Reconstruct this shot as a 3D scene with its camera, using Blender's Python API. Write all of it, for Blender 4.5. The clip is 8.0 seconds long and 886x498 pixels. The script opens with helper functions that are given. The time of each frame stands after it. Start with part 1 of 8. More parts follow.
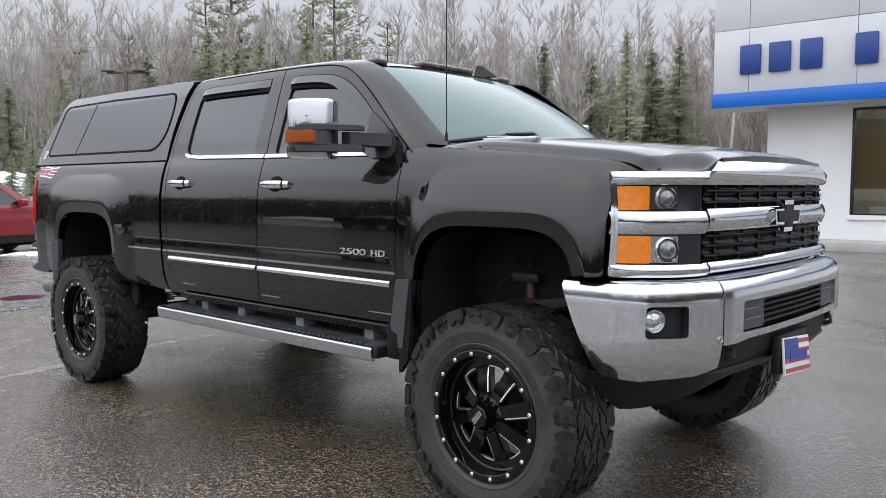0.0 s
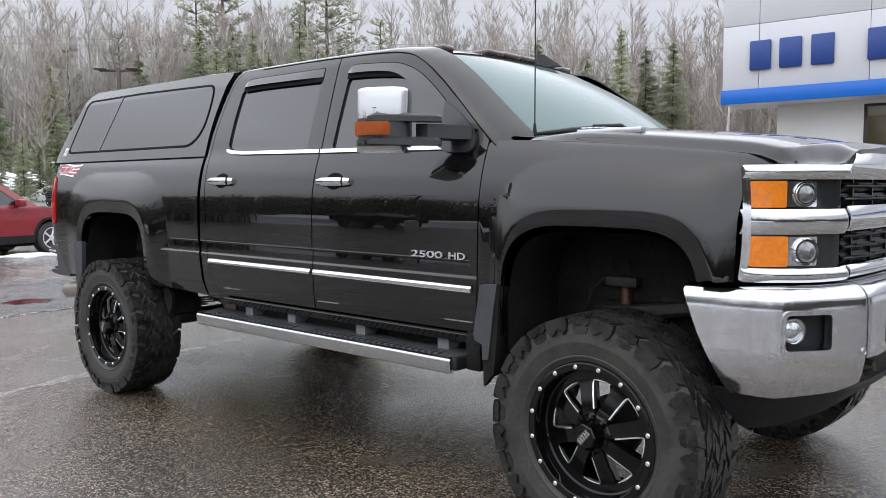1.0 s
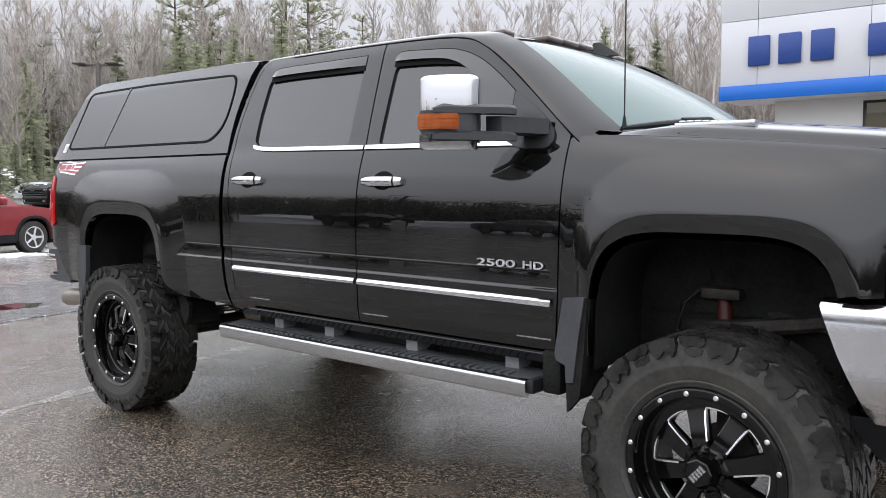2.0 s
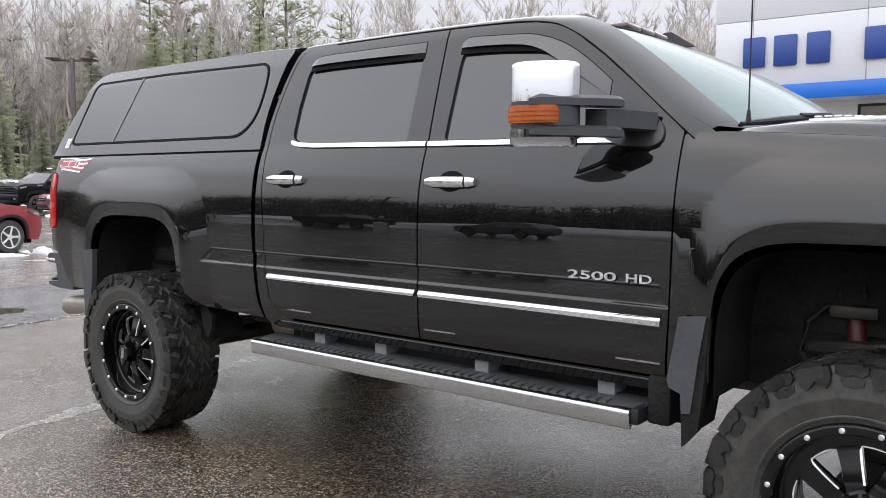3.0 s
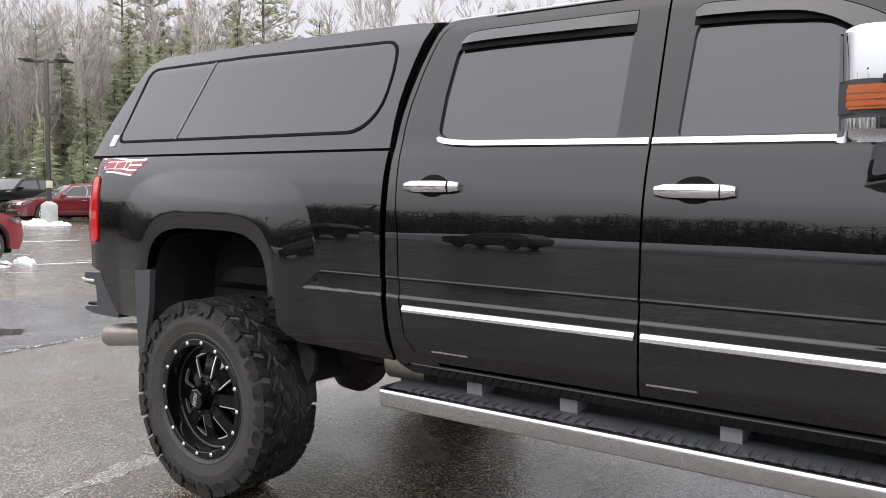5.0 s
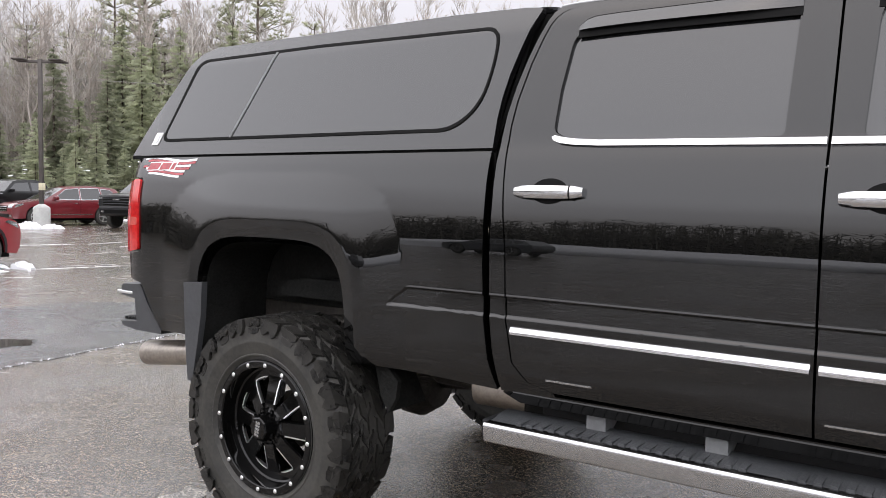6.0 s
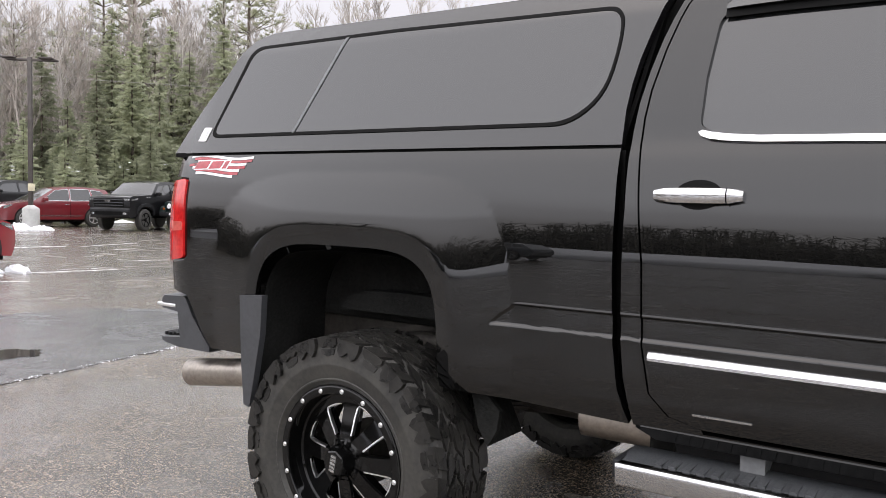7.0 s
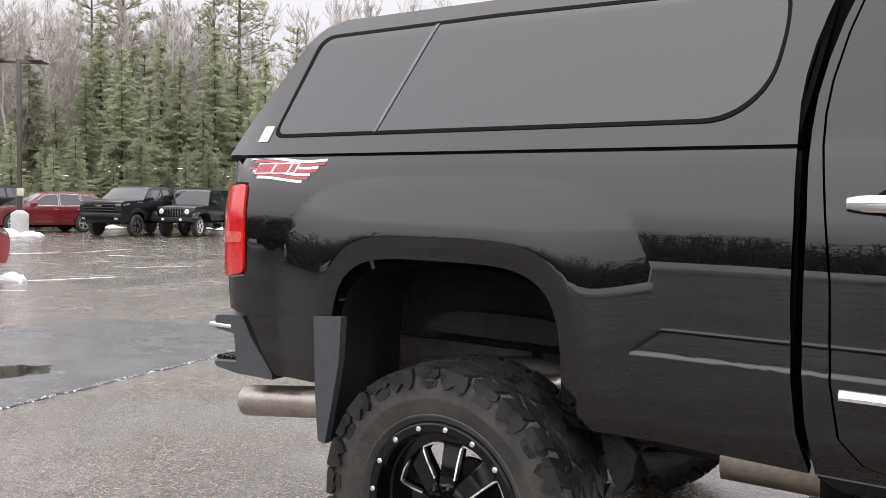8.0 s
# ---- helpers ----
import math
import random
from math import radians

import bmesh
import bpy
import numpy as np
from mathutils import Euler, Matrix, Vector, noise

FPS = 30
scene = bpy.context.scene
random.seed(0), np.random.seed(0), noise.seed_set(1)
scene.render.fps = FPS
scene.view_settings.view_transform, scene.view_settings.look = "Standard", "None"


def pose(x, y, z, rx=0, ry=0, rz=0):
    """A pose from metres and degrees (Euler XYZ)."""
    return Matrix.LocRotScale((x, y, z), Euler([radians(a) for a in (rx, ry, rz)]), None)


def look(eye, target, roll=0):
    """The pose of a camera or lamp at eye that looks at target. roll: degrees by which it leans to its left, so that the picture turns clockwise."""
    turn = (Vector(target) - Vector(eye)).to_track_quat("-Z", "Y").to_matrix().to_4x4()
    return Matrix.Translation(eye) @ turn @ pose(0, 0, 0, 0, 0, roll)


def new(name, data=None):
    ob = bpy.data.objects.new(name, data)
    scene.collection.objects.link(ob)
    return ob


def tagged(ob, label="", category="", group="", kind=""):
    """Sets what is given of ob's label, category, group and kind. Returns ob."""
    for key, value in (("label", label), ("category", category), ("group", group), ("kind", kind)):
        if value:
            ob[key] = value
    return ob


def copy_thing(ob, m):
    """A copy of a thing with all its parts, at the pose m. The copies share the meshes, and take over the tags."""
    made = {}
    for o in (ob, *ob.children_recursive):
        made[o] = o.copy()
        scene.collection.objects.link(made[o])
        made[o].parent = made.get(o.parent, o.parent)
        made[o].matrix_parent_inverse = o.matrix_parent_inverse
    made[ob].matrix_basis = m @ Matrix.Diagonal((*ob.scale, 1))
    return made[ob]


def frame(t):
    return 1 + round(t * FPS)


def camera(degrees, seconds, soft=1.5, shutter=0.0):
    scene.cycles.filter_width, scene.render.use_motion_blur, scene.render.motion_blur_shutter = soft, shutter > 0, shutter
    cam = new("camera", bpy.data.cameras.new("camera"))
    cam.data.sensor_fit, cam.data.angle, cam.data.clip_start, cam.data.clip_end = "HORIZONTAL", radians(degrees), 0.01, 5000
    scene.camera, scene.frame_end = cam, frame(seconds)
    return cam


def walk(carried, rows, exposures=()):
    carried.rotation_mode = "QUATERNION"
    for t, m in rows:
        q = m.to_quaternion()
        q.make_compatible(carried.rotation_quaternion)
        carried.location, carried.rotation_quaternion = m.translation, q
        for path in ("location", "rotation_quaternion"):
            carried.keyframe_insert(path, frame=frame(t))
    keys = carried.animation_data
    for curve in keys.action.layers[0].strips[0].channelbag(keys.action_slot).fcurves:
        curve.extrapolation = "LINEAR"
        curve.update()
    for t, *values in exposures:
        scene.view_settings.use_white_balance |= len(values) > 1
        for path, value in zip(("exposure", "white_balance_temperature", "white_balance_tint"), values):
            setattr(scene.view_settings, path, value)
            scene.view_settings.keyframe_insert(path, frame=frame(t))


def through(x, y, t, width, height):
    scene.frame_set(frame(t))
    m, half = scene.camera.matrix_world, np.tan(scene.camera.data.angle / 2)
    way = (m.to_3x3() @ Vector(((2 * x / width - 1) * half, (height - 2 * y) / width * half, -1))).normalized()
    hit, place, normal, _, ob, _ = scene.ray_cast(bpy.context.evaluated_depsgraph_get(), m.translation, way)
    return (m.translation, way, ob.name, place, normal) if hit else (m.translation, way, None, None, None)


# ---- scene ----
cam = camera(57.0, 8.0, 0.4)
PATH = [
    (0, (6.08, -3.772, 1.434), (4.739, -2.296, 1.286), -0.1),
    (0.5, (5.796, -3.819, 1.431), (4.465, -2.334, 1.283), -0.2),
    (1, (5.532, -3.816, 1.426), (4.212, -2.322, 1.275), -0.3),
    (1.5, (5.252, -3.79, 1.436), (3.948, -2.281, 1.281), -0.4),
    (3, (4.368, -3.706, 1.446), (3.139, -2.136, 1.289), 0.1),
    (3.5, (4.054, -3.688, 1.446), (2.846, -2.1, 1.298), 0.3),
    (4, (3.755, -3.633, 1.416), (2.564, -2.032, 1.282), 0.7),
    (4.5, (3.451, -3.592, 1.439), (2.274, -1.981, 1.302), 0.6),
    (6, (2.559, -3.477, 1.436), (1.414, -1.842, 1.316), 1.0),
    (6.5, (2.264, -3.462, 1.437), (1.133, -1.816, 1.322), 1.2),
    (7, (1.979, -3.386, 1.434), (0.86, -1.732, 1.32), 1.2),
    (7.5, (1.701, -3.321, 1.437), (0.593, -1.659, 1.332), 1.2),
    (8, (1.404, -3.288, 1.439), (0.311, -1.615, 1.337), 1.2),
]
walk(cam, [(t, look(eye, target, roll)) for t, eye, target, roll in PATH],
     [(0, 0.13, 6500, 11), (1.5, 0.30, 6600, 12), (3.5, 0.45, 6750, 13), (6.5, 0.51, 6900, 15), (8, 0.54, 6950, 15)])

# ---- world: overcast winter sky, brighter overhead than at the horizon ----
def make_world():
    w = bpy.data.worlds.new("overcast_sky")
    scene.world = w
    w.use_nodes = True
    nt = w.node_tree
    nt.nodes.clear()
    out = nt.nodes.new("ShaderNodeOutputWorld")
    bg = nt.nodes.new("ShaderNodeBackground")
    sky = nt.nodes.new("ShaderNodeTexSky")
    sky.sky_type = "NISHITA"
    sky.sun_disc = False
    sky.sun_elevation = radians(63)
    sky.sun_rotation = radians(-151)
    sky.dust_density = 4.0
    tc = nt.nodes.new("ShaderNodeTexCoord")
    sep = nt.nodes.new("ShaderNodeSeparateXYZ")

    def cloud_ramp(stops):
        ramp = nt.nodes.new("ShaderNodeValToRGB")
        ramp.color_ramp.interpolation = "EASE"
        ramp.color_ramp.elements[0].position = 0.0
        ramp.color_ramp.elements[0].color = stops[0][1]
        ramp.color_ramp.elements[1].position = 1.0
        ramp.color_ramp.elements[1].color = stops[-1][1]
        for at_, col in stops[1:-1]:
            ramp.color_ramp.elements.new(at_).color = col
        nt.links.new(sep.outputs["Z"], ramp.inputs["Fac"])
        return ramp.outputs["Color"]

    # the cloud's lower part is thinner on the sun's side
    away = cloud_ramp([(0.0, (0.275, 0.280, 0.308, 1)), (0.25, (0.40, 0.41, 0.445, 1)), (0.38, (1.06, 1.13, 1.23, 1)), (1.0, (1.13, 1.20, 1.30, 1))])
    sunward = cloud_ramp([(0.0, (0.33, 0.337, 0.367, 1)), (0.10, (0.50, 0.515, 0.555, 1)), (0.25, (0.74, 0.775, 0.84, 1)), (0.38, (1.06, 1.13, 1.23, 1)), (1.0, (1.13, 1.20, 1.30, 1))])
    turn = nt.nodes.new("ShaderNodeMapRange")
    turn.interpolation_type = "SMOOTHSTEP"
    turn.inputs["From Min"].default_value = 0.1
    turn.inputs["From Max"].default_value = -0.6
    nt.links.new(sep.outputs["Y"], turn.inputs["Value"])
    both = nt.nodes.new("ShaderNodeMix")
    both.data_type = "RGBA"
    nt.links.new(turn.outputs[0], both.inputs["Factor"])
    nt.links.new(away, both.inputs["A"])
    nt.links.new(sunward, both.inputs["B"])
    gain = nt.nodes.new("ShaderNodeVectorMath")
    gain.operation = "SCALE"
    gain.inputs["Scale"].default_value = CLOUD
    dim = nt.nodes.new("ShaderNodeVectorMath")
    dim.operation = "SCALE"
    dim.inputs["Scale"].default_value = 0.02
    add = nt.nodes.new("ShaderNodeVectorMath")
    add.operation = "ADD"
    nt.links.new(tc.outputs["Generated"], sep.inputs[0])
    nt.links.new(both.outputs["Result"], gain.inputs[0])
    nt.links.new(sky.outputs["Color"], dim.inputs[0])
    nt.links.new(gain.outputs[0], add.inputs[0])
    nt.links.new(dim.outputs[0], add.inputs[1])
    nt.links.new(add.outputs[0], bg.inputs["Color"])
    bg.inputs["Strength"].default_value = 1.0
    nt.links.new(bg.outputs[0], out.inputs["Surface"])


CLOUD = 1.42
make_world()
sun = new("sun", bpy.data.lights.new("sun", "SUN"))
sun.data.energy = 0.5
sun.data.angle = radians(170)
sun.data.color = (1.0, 0.98, 0.95)
sun.matrix_world = look((-5, -9, 20), (0, 0, 0))

# ---- materials ----


def material(name, color, rough=0.5, metal=0.0, spec=0.5, coat=0.0, coat_rough=0.03, coat_ior=1.5, vary=0.0, scale=8.0, fine=60.0,
             bump=0.0, bump_scale=120.0, rough_vary=0.0, tint=None, by_object=0.0, by_island=0.0, coords="Object"):
    """A surface with colour variation at two scales, uneven gloss and fine relief."""
    m = bpy.data.materials.new(name)
    m.use_nodes = True
    nt = m.node_tree
    b = nt.nodes["Principled BSDF"]
    b.inputs["Base Color"].default_value = (*color, 1)
    b.inputs["Roughness"].default_value = rough
    b.inputs["Metallic"].default_value = metal
    b.inputs["Specular IOR Level"].default_value = spec
    b.inputs["Coat Weight"].default_value = coat
    b.inputs["Coat Roughness"].default_value = coat_rough
    b.inputs["Coat IOR"].default_value = coat_ior
    tc = nt.nodes.new("ShaderNodeTexCoord")

    def noise_node(s, detail=4.0):
        n = nt.nodes.new("ShaderNodeTexNoise")
        n.inputs["Scale"].default_value = s
        n.inputs["Detail"].default_value = detail
        nt.links.new(tc.outputs[coords], n.inputs["Vector"])
        return n

    big = noise_node(scale)
    small = noise_node(fine, 6.0)
    if vary > 0 or by_object > 0 or by_island > 0:
        mix = nt.nodes.new("ShaderNodeMix")
        mix.data_type = "RGBA"
        lo = tuple(max(0.0, c * (1 - vary)) for c in color)
        hi = tuple(min(1.0, c * (1 + vary)) for c in (tint or color))
        mix.inputs["A"].default_value = (*lo, 1)
        mix.inputs["B"].default_value = (*hi, 1)
        avg = nt.nodes.new("ShaderNodeMath")
        avg.operation = "MULTIPLY_ADD"
        avg.inputs[1].default_value = 0.6
        nt.links.new(big.outputs["Fac"], avg.inputs[0])
        half = nt.nodes.new("ShaderNodeMath")
        half.operation = "MULTIPLY"
        half.inputs[1].default_value = 0.4
        nt.links.new(small.outputs["Fac"], half.inputs[0])
        nt.links.new(half.outputs[0], avg.inputs[2])
        wide = nt.nodes.new("ShaderNodeMapRange")
        wide.inputs["From Min"].default_value = 0.35
        wide.inputs["From Max"].default_value = 0.65
        nt.links.new(avg.outputs[0], wide.inputs["Value"])
        nt.links.new(wide.outputs[0], mix.inputs["Factor"])
        col = mix.outputs["Result"]
        if by_object > 0 or by_island > 0:
            if by_object > 0:
                rnd = nt.nodes.new("ShaderNodeObjectInfo").outputs["Random"]
            else:
                rnd = nt.nodes.new("ShaderNodeNewGeometry").outputs["Random Per Island"]
            k = max(by_object, by_island)
            mr = nt.nodes.new("ShaderNodeMapRange")
            mr.inputs["To Min"].default_value = 1 - k
            mr.inputs["To Max"].default_value = 1 + k
            nt.links.new(rnd, mr.inputs["Value"])
            hsv = nt.nodes.new("ShaderNodeHueSaturation")
            nt.links.new(mr.outputs[0], hsv.inputs["Value"])
            nt.links.new(col, hsv.inputs["Color"])
            col = hsv.outputs["Color"]
        nt.links.new(col, b.inputs["Base Color"])
    if rough_vary > 0:
        mr = nt.nodes.new("ShaderNodeMapRange")
        mr.inputs["From Min"].default_value = 0.3
        mr.inputs["From Max"].default_value = 0.7
        mr.inputs["To Min"].default_value = max(0.0, rough - rough_vary)
        mr.inputs["To Max"].default_value = min(1.0, rough + rough_vary)
        nt.links.new(big.outputs["Fac"], mr.inputs["Value"])
        nt.links.new(mr.outputs[0], b.inputs["Roughness"])
    if bump > 0:
        n = noise_node(bump_scale, 3.0)
        bp = nt.nodes.new("ShaderNodeBump")
        bp.inputs["Strength"].default_value = bump
        bp.inputs["Distance"].default_value = 0.01
        nt.links.new(n.outputs["Fac"], bp.inputs["Height"])
        nt.links.new(bp.outputs["Normal"], b.inputs["Normal"])
    return m


def pane_material(name, tint, through, ior=2.0, body_share=0.25):
    """A sheet of glass: mirror gloss by Fresnel over a tinted see-through body."""
    m = bpy.data.materials.new(name)
    m.use_nodes = True
    nt = m.node_tree
    nt.nodes.clear()
    out = nt.nodes.new("ShaderNodeOutputMaterial")
    gl = nt.nodes.new("ShaderNodeBsdfGlossy")
    gl.inputs["Roughness"].default_value = 0.01
    tr = nt.nodes.new("ShaderNodeBsdfTransparent")
    tr.inputs["Color"].default_value = (*through, 1)
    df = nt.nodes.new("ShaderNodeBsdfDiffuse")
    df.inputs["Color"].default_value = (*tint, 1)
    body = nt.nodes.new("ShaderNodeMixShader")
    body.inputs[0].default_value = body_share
    fr = nt.nodes.new("ShaderNodeFresnel")
    fr.inputs["IOR"].default_value = ior
    mx = nt.nodes.new("ShaderNodeMixShader")
    nt.links.new(tr.outputs[0], body.inputs[1])
    nt.links.new(df.outputs[0], body.inputs[2])
    nt.links.new(fr.outputs[0], mx.inputs[0])
    nt.links.new(body.outputs[0], mx.inputs[1])
    nt.links.new(gl.outputs[0], mx.inputs[2])
    nt.links.new(mx.outputs[0], out.inputs["Surface"])
    return m


def asphalt_material(name, stone_lo, stone_hi, rough, wet, grain=150.0, spec=0.7):
    """Wet worn asphalt: dark binder, stones of a few millimetres in greys and browns, a water film that lies thicker in patches."""
    m = bpy.data.materials.new(name)
    m.use_nodes = True
    nt = m.node_tree
    b = nt.nodes["Principled BSDF"]
    b.inputs["Specular IOR Level"].default_value = spec
    tc = nt.nodes.new("ShaderNodeTexCoord")

    def noise_node(s, detail):
        n = nt.nodes.new("ShaderNodeTexNoise")
        n.inputs["Scale"].default_value = s
        n.inputs["Detail"].default_value = detail
        nt.links.new(tc.outputs["Object"], n.inputs["Vector"])
        return n

    def ranged(src, a0, a1, b0, b1):
        mr = nt.nodes.new("ShaderNodeMapRange")
        for k, v in (("From Min", a0), ("From Max", a1), ("To Min", b0), ("To Max", b1)):
            mr.inputs[k].default_value = v
        nt.links.new(src, mr.inputs["Value"])
        return mr.outputs[0]

    def times(a, c):
        mx = nt.nodes.new("ShaderNodeMath")
        mx.operation = "MULTIPLY"
        nt.links.new(a, mx.inputs[0])
        nt.links.new(c, mx.inputs[1])
        return mx.outputs[0]

    vor = nt.nodes.new("ShaderNodeTexVoronoi")
    vor.inputs["Scale"].default_value = grain
    nt.links.new(tc.outputs["Object"], vor.inputs["Vector"])
    ramp = nt.nodes.new("ShaderNodeValToRGB")
    e = ramp.color_ramp.elements
    e[0].position, e[0].color = 0.1, (*stone_lo, 1)
    e[1].position, e[1].color = 1.0, (*stone_hi, 1)
    mid = ramp.color_ramp.elements.new(0.70)
    mid.color = (*[(a * 3 + c) / 4 for a, c in zip(stone_lo, stone_hi)], 1)
    sepc = nt.nodes.new("ShaderNodeSeparateColor")
    nt.links.new(vor.outputs["Color"], sepc.inputs[0])
    nt.links.new(sepc.outputs[0], ramp.inputs["Fac"])
    big, mid_n, damp_n = noise_node(0.45, 5.0), noise_node(3.0, 5.0), noise_node(0.75, 4.0)
    damp = nt.nodes.new("ShaderNodeMapRange")
    damp.interpolation_type = "SMOOTHSTEP"
    damp.inputs["From Min"].default_value = 0.42
    damp.inputs["From Max"].default_value = 0.62
    nt.links.new(damp_n.outputs["Fac"], damp.inputs["Value"])
    shade = times(ranged(big.outputs["Fac"], 0.3, 0.7, 0.66, 0.98), ranged(damp.outputs[0], 0, 1, 1.15, 0.90))
    mul = nt.nodes.new("ShaderNodeMix")
    mul.data_type = "RGBA"
    mul.blend_type = "MULTIPLY"
    mul.inputs["Factor"].default_value = 1.0
    nt.links.new(ramp.outputs["Color"], mul.inputs["A"])
    nt.links.new(shade, mul.inputs["B"])
    nt.links.new(mul.outputs["Result"], b.inputs["Base Color"])
    gloss = times(ranged(mid_n.outputs["Fac"], 0.35, 0.65, max(0.05, rough - wet), min(1.0, rough + wet)), ranged(damp.outputs[0], 0, 1, 1.0, 0.6))
    nt.links.new(gloss, b.inputs["Roughness"])
    # standing film of water: smoother than the stones under it
    nt.links.new(ranged(damp.outputs[0], 0, 1, 0.32, 0.75), b.inputs["Coat Weight"])
    b.inputs["Coat Roughness"].default_value = 0.16
    b.inputs["Coat IOR"].default_value = 1.45
    film = nt.nodes.new("ShaderNodeBump")
    film.inputs["Strength"].default_value = 0.16
    film.inputs["Distance"].default_value = 0.008
    nt.links.new(vor.outputs["Distance"], film.inputs["Height"])
    nt.links.new(film.outputs["Normal"], b.inputs["Coat Normal"])
    bp = nt.nodes.new("ShaderNodeBump")
    bp.inputs["Strength"].default_value = 0.6
    bp.inputs["Distance"].default_value = 0.008
    nt.links.new(vor.outputs["Distance"], bp.inputs["Height"])
    nt.links.new(bp.outputs["Normal"], b.inputs["Normal"])
    return m


def glow_material(name, color, strength):
    m = bpy.data.materials.new(name)
    m.use_nodes = True
    b = m.node_tree.nodes["Principled BSDF"]
    b.inputs["Base Color"].default_value = (*color, 1)
    b.inputs["Emission Color"].default_value = (*color, 1)
    b.inputs["Emission Strength"].default_value = strength
    return m


def foliage_material(name, lo, hi, by_object):
    """Needles that scatter light and let some of it through."""
    m = material(name, lo, 0.8, vary=0.15, scale=0.8, tint=hi, by_object=by_object)
    nt = m.node_tree
    b = nt.nodes["Principled BSDF"]
    b.inputs["Specular IOR Level"].default_value = 0.2
    src = b.inputs["Base Color"].links[0].from_socket
    tr = nt.nodes.new("ShaderNodeBsdfTranslucent")
    mx = nt.nodes.new("ShaderNodeMixShader")
    mx.inputs[0].default_value = 0.45
    nt.links.new(src, tr.inputs["Color"])
    nt.links.new(b.outputs[0], mx.inputs[1])
    nt.links.new(tr.outputs[0], mx.inputs[2])
    nt.links.new(mx.outputs[0], nt.nodes["Material Output"].inputs["Surface"])
    return m


PAINT = material("black_paint", (0.0018, 0.0018, 0.0018), 0.32, spec=0.04, coat=1.0, coat_rough=0.010, coat_ior=1.55, rough_vary=0.06, scale=2.0)
CANOPY_PAINT = material("canopy_paint", (0.007, 0.007, 0.0075), 0.32, spec=0.10, coat=1.0, coat_rough=0.025, coat_ior=1.60, rough_vary=0.06, scale=2.0)
TINT = material("tinted_glass", (0.014, 0.015, 0.016), 0.01, spec=0.88)
CHROME = material("chrome", (0.64, 0.65, 0.67), 0.045, metal=1.0, rough_vary=0.025, scale=5.0)
BUMPER_CHROME = material("hazed_chrome", (0.62, 0.63, 0.655), 0.11, metal=1.0, rough_vary=0.03, scale=4.0)
SATIN = material("satin_chrome", (0.52, 0.53, 0.54), 0.22, metal=1.0, rough_vary=0.06, scale=9.0)
BLACK_GAP = material("black_seal_and_shade", (0.004, 0.004, 0.004), 0.7, spec=0.12)
PLASTIC = material("black_plastic", (0.013, 0.0135, 0.015), 0.5, spec=0.3, vary=0.25, scale=6, bump=0.25, bump_scale=300)
GREY_PLASTIC = material("grey_plastic", (0.048, 0.050, 0.055), 0.5, vary=0.2, scale=6, bump=0.12, bump_scale=300)
LINER = material("wheel_well_liner", (0.013, 0.0133, 0.0125), 0.8, spec=0.15, vary=0.5, scale=5, bump=0.6, bump_scale=60)
RUBBER = material("tyre_rubber", (0.028, 0.0285, 0.028), 0.55, spec=0.45, vary=0.35, scale=6, tint=(0.042, 0.040, 0.035), bump=0.10, bump_scale=260, rough_vary=0.12)
RIM_BLACK = material("gloss_black_rim", (0.003, 0.003, 0.003), 0.08, spec=0.28, coat=0.05, rough_vary=0.05)
GRILLE_BLACK = material("gloss_black_bars", (0.005, 0.005, 0.005), 0.3, spec=0.14)
MILLED = material("milled_aluminium", (0.90, 0.91, 0.92), 0.3, metal=1.0)
STEEL = material("dirty_steel", (0.05, 0.045, 0.04), 0.6, metal=0.6, vary=0.5, scale=9, bump=0.3, bump_scale=50)
EXHAUST = material("exhaust_steel", (0.42, 0.38, 0.34), 0.42, metal=1.0, vary=0.25, scale=14, rough_vary=0.1)
AMBER = material("amber_lens", (0.74, 0.205, 0.012), 0.15, spec=0.5, coat=0.6, vary=0.12, scale=45, fine=120, bump=0.15, bump_scale=80)
RED_LENS = material("red_lens", (0.50, 0.007, 0.009), 0.12, coat=0.6, vary=0.15, scale=14, tint=(0.62, 0.02, 0.02))
SMOKE = material("smoked_lens", (0.02, 0.021, 0.023), 0.08, spec=0.5)
VISOR = material("smoked_visor", (0.016, 0.017, 0.018), 0.04, spec=0.85)
AMBER_DEEP = material("deep_amber_lens", (0.36, 0.076, 0.008), 0.15, coat=0.4, vary=0.04, scale=20)
BADGE = material("badge_metal", (0.62, 0.62, 0.63), 0.36, metal=0.7, vary=0.4, scale=40)
BOARD_TOP = material("step_plastic", (0.055, 0.058, 0.062), 0.42, vary=0.25, scale=6, bump=0.2, bump_scale=300)
TREAD = material("tread_rubber", (0.008, 0.0082, 0.0085), 0.30, spec=0.30, vary=0.4, scale=8, tint=(0.022, 0.021, 0.019), bump=0.10, bump_scale=220, rough_vary=0.12)
GROOVE = material("dusty_groove", (0.055, 0.053, 0.049), 0.7, spec=0.3, vary=0.4, scale=14, bump=0.2, bump_scale=90)
MIRROR_PLASTIC = material("mirror_plastic", (0.040, 0.041, 0.044), 0.42, spec=0.4, vary=0.12, scale=8, bump=0.05, bump_scale=500)
SAIL = material("sail_plastic", (0.022, 0.0225, 0.024), 0.22, spec=0.5, rough_vary=0.05)
CAP_CHROME = material("plated_cap", (0.50, 0.51, 0.525), 0.02, metal=1.0, rough_vary=0.012, scale=5.0, bump=0.012, bump_scale=9)
LAMP_GLASS = material("headlamp_glass", (0.45, 0.47, 0.48), 0.06, metal=0.8, vary=0.6, scale=40, rough_vary=0.05)
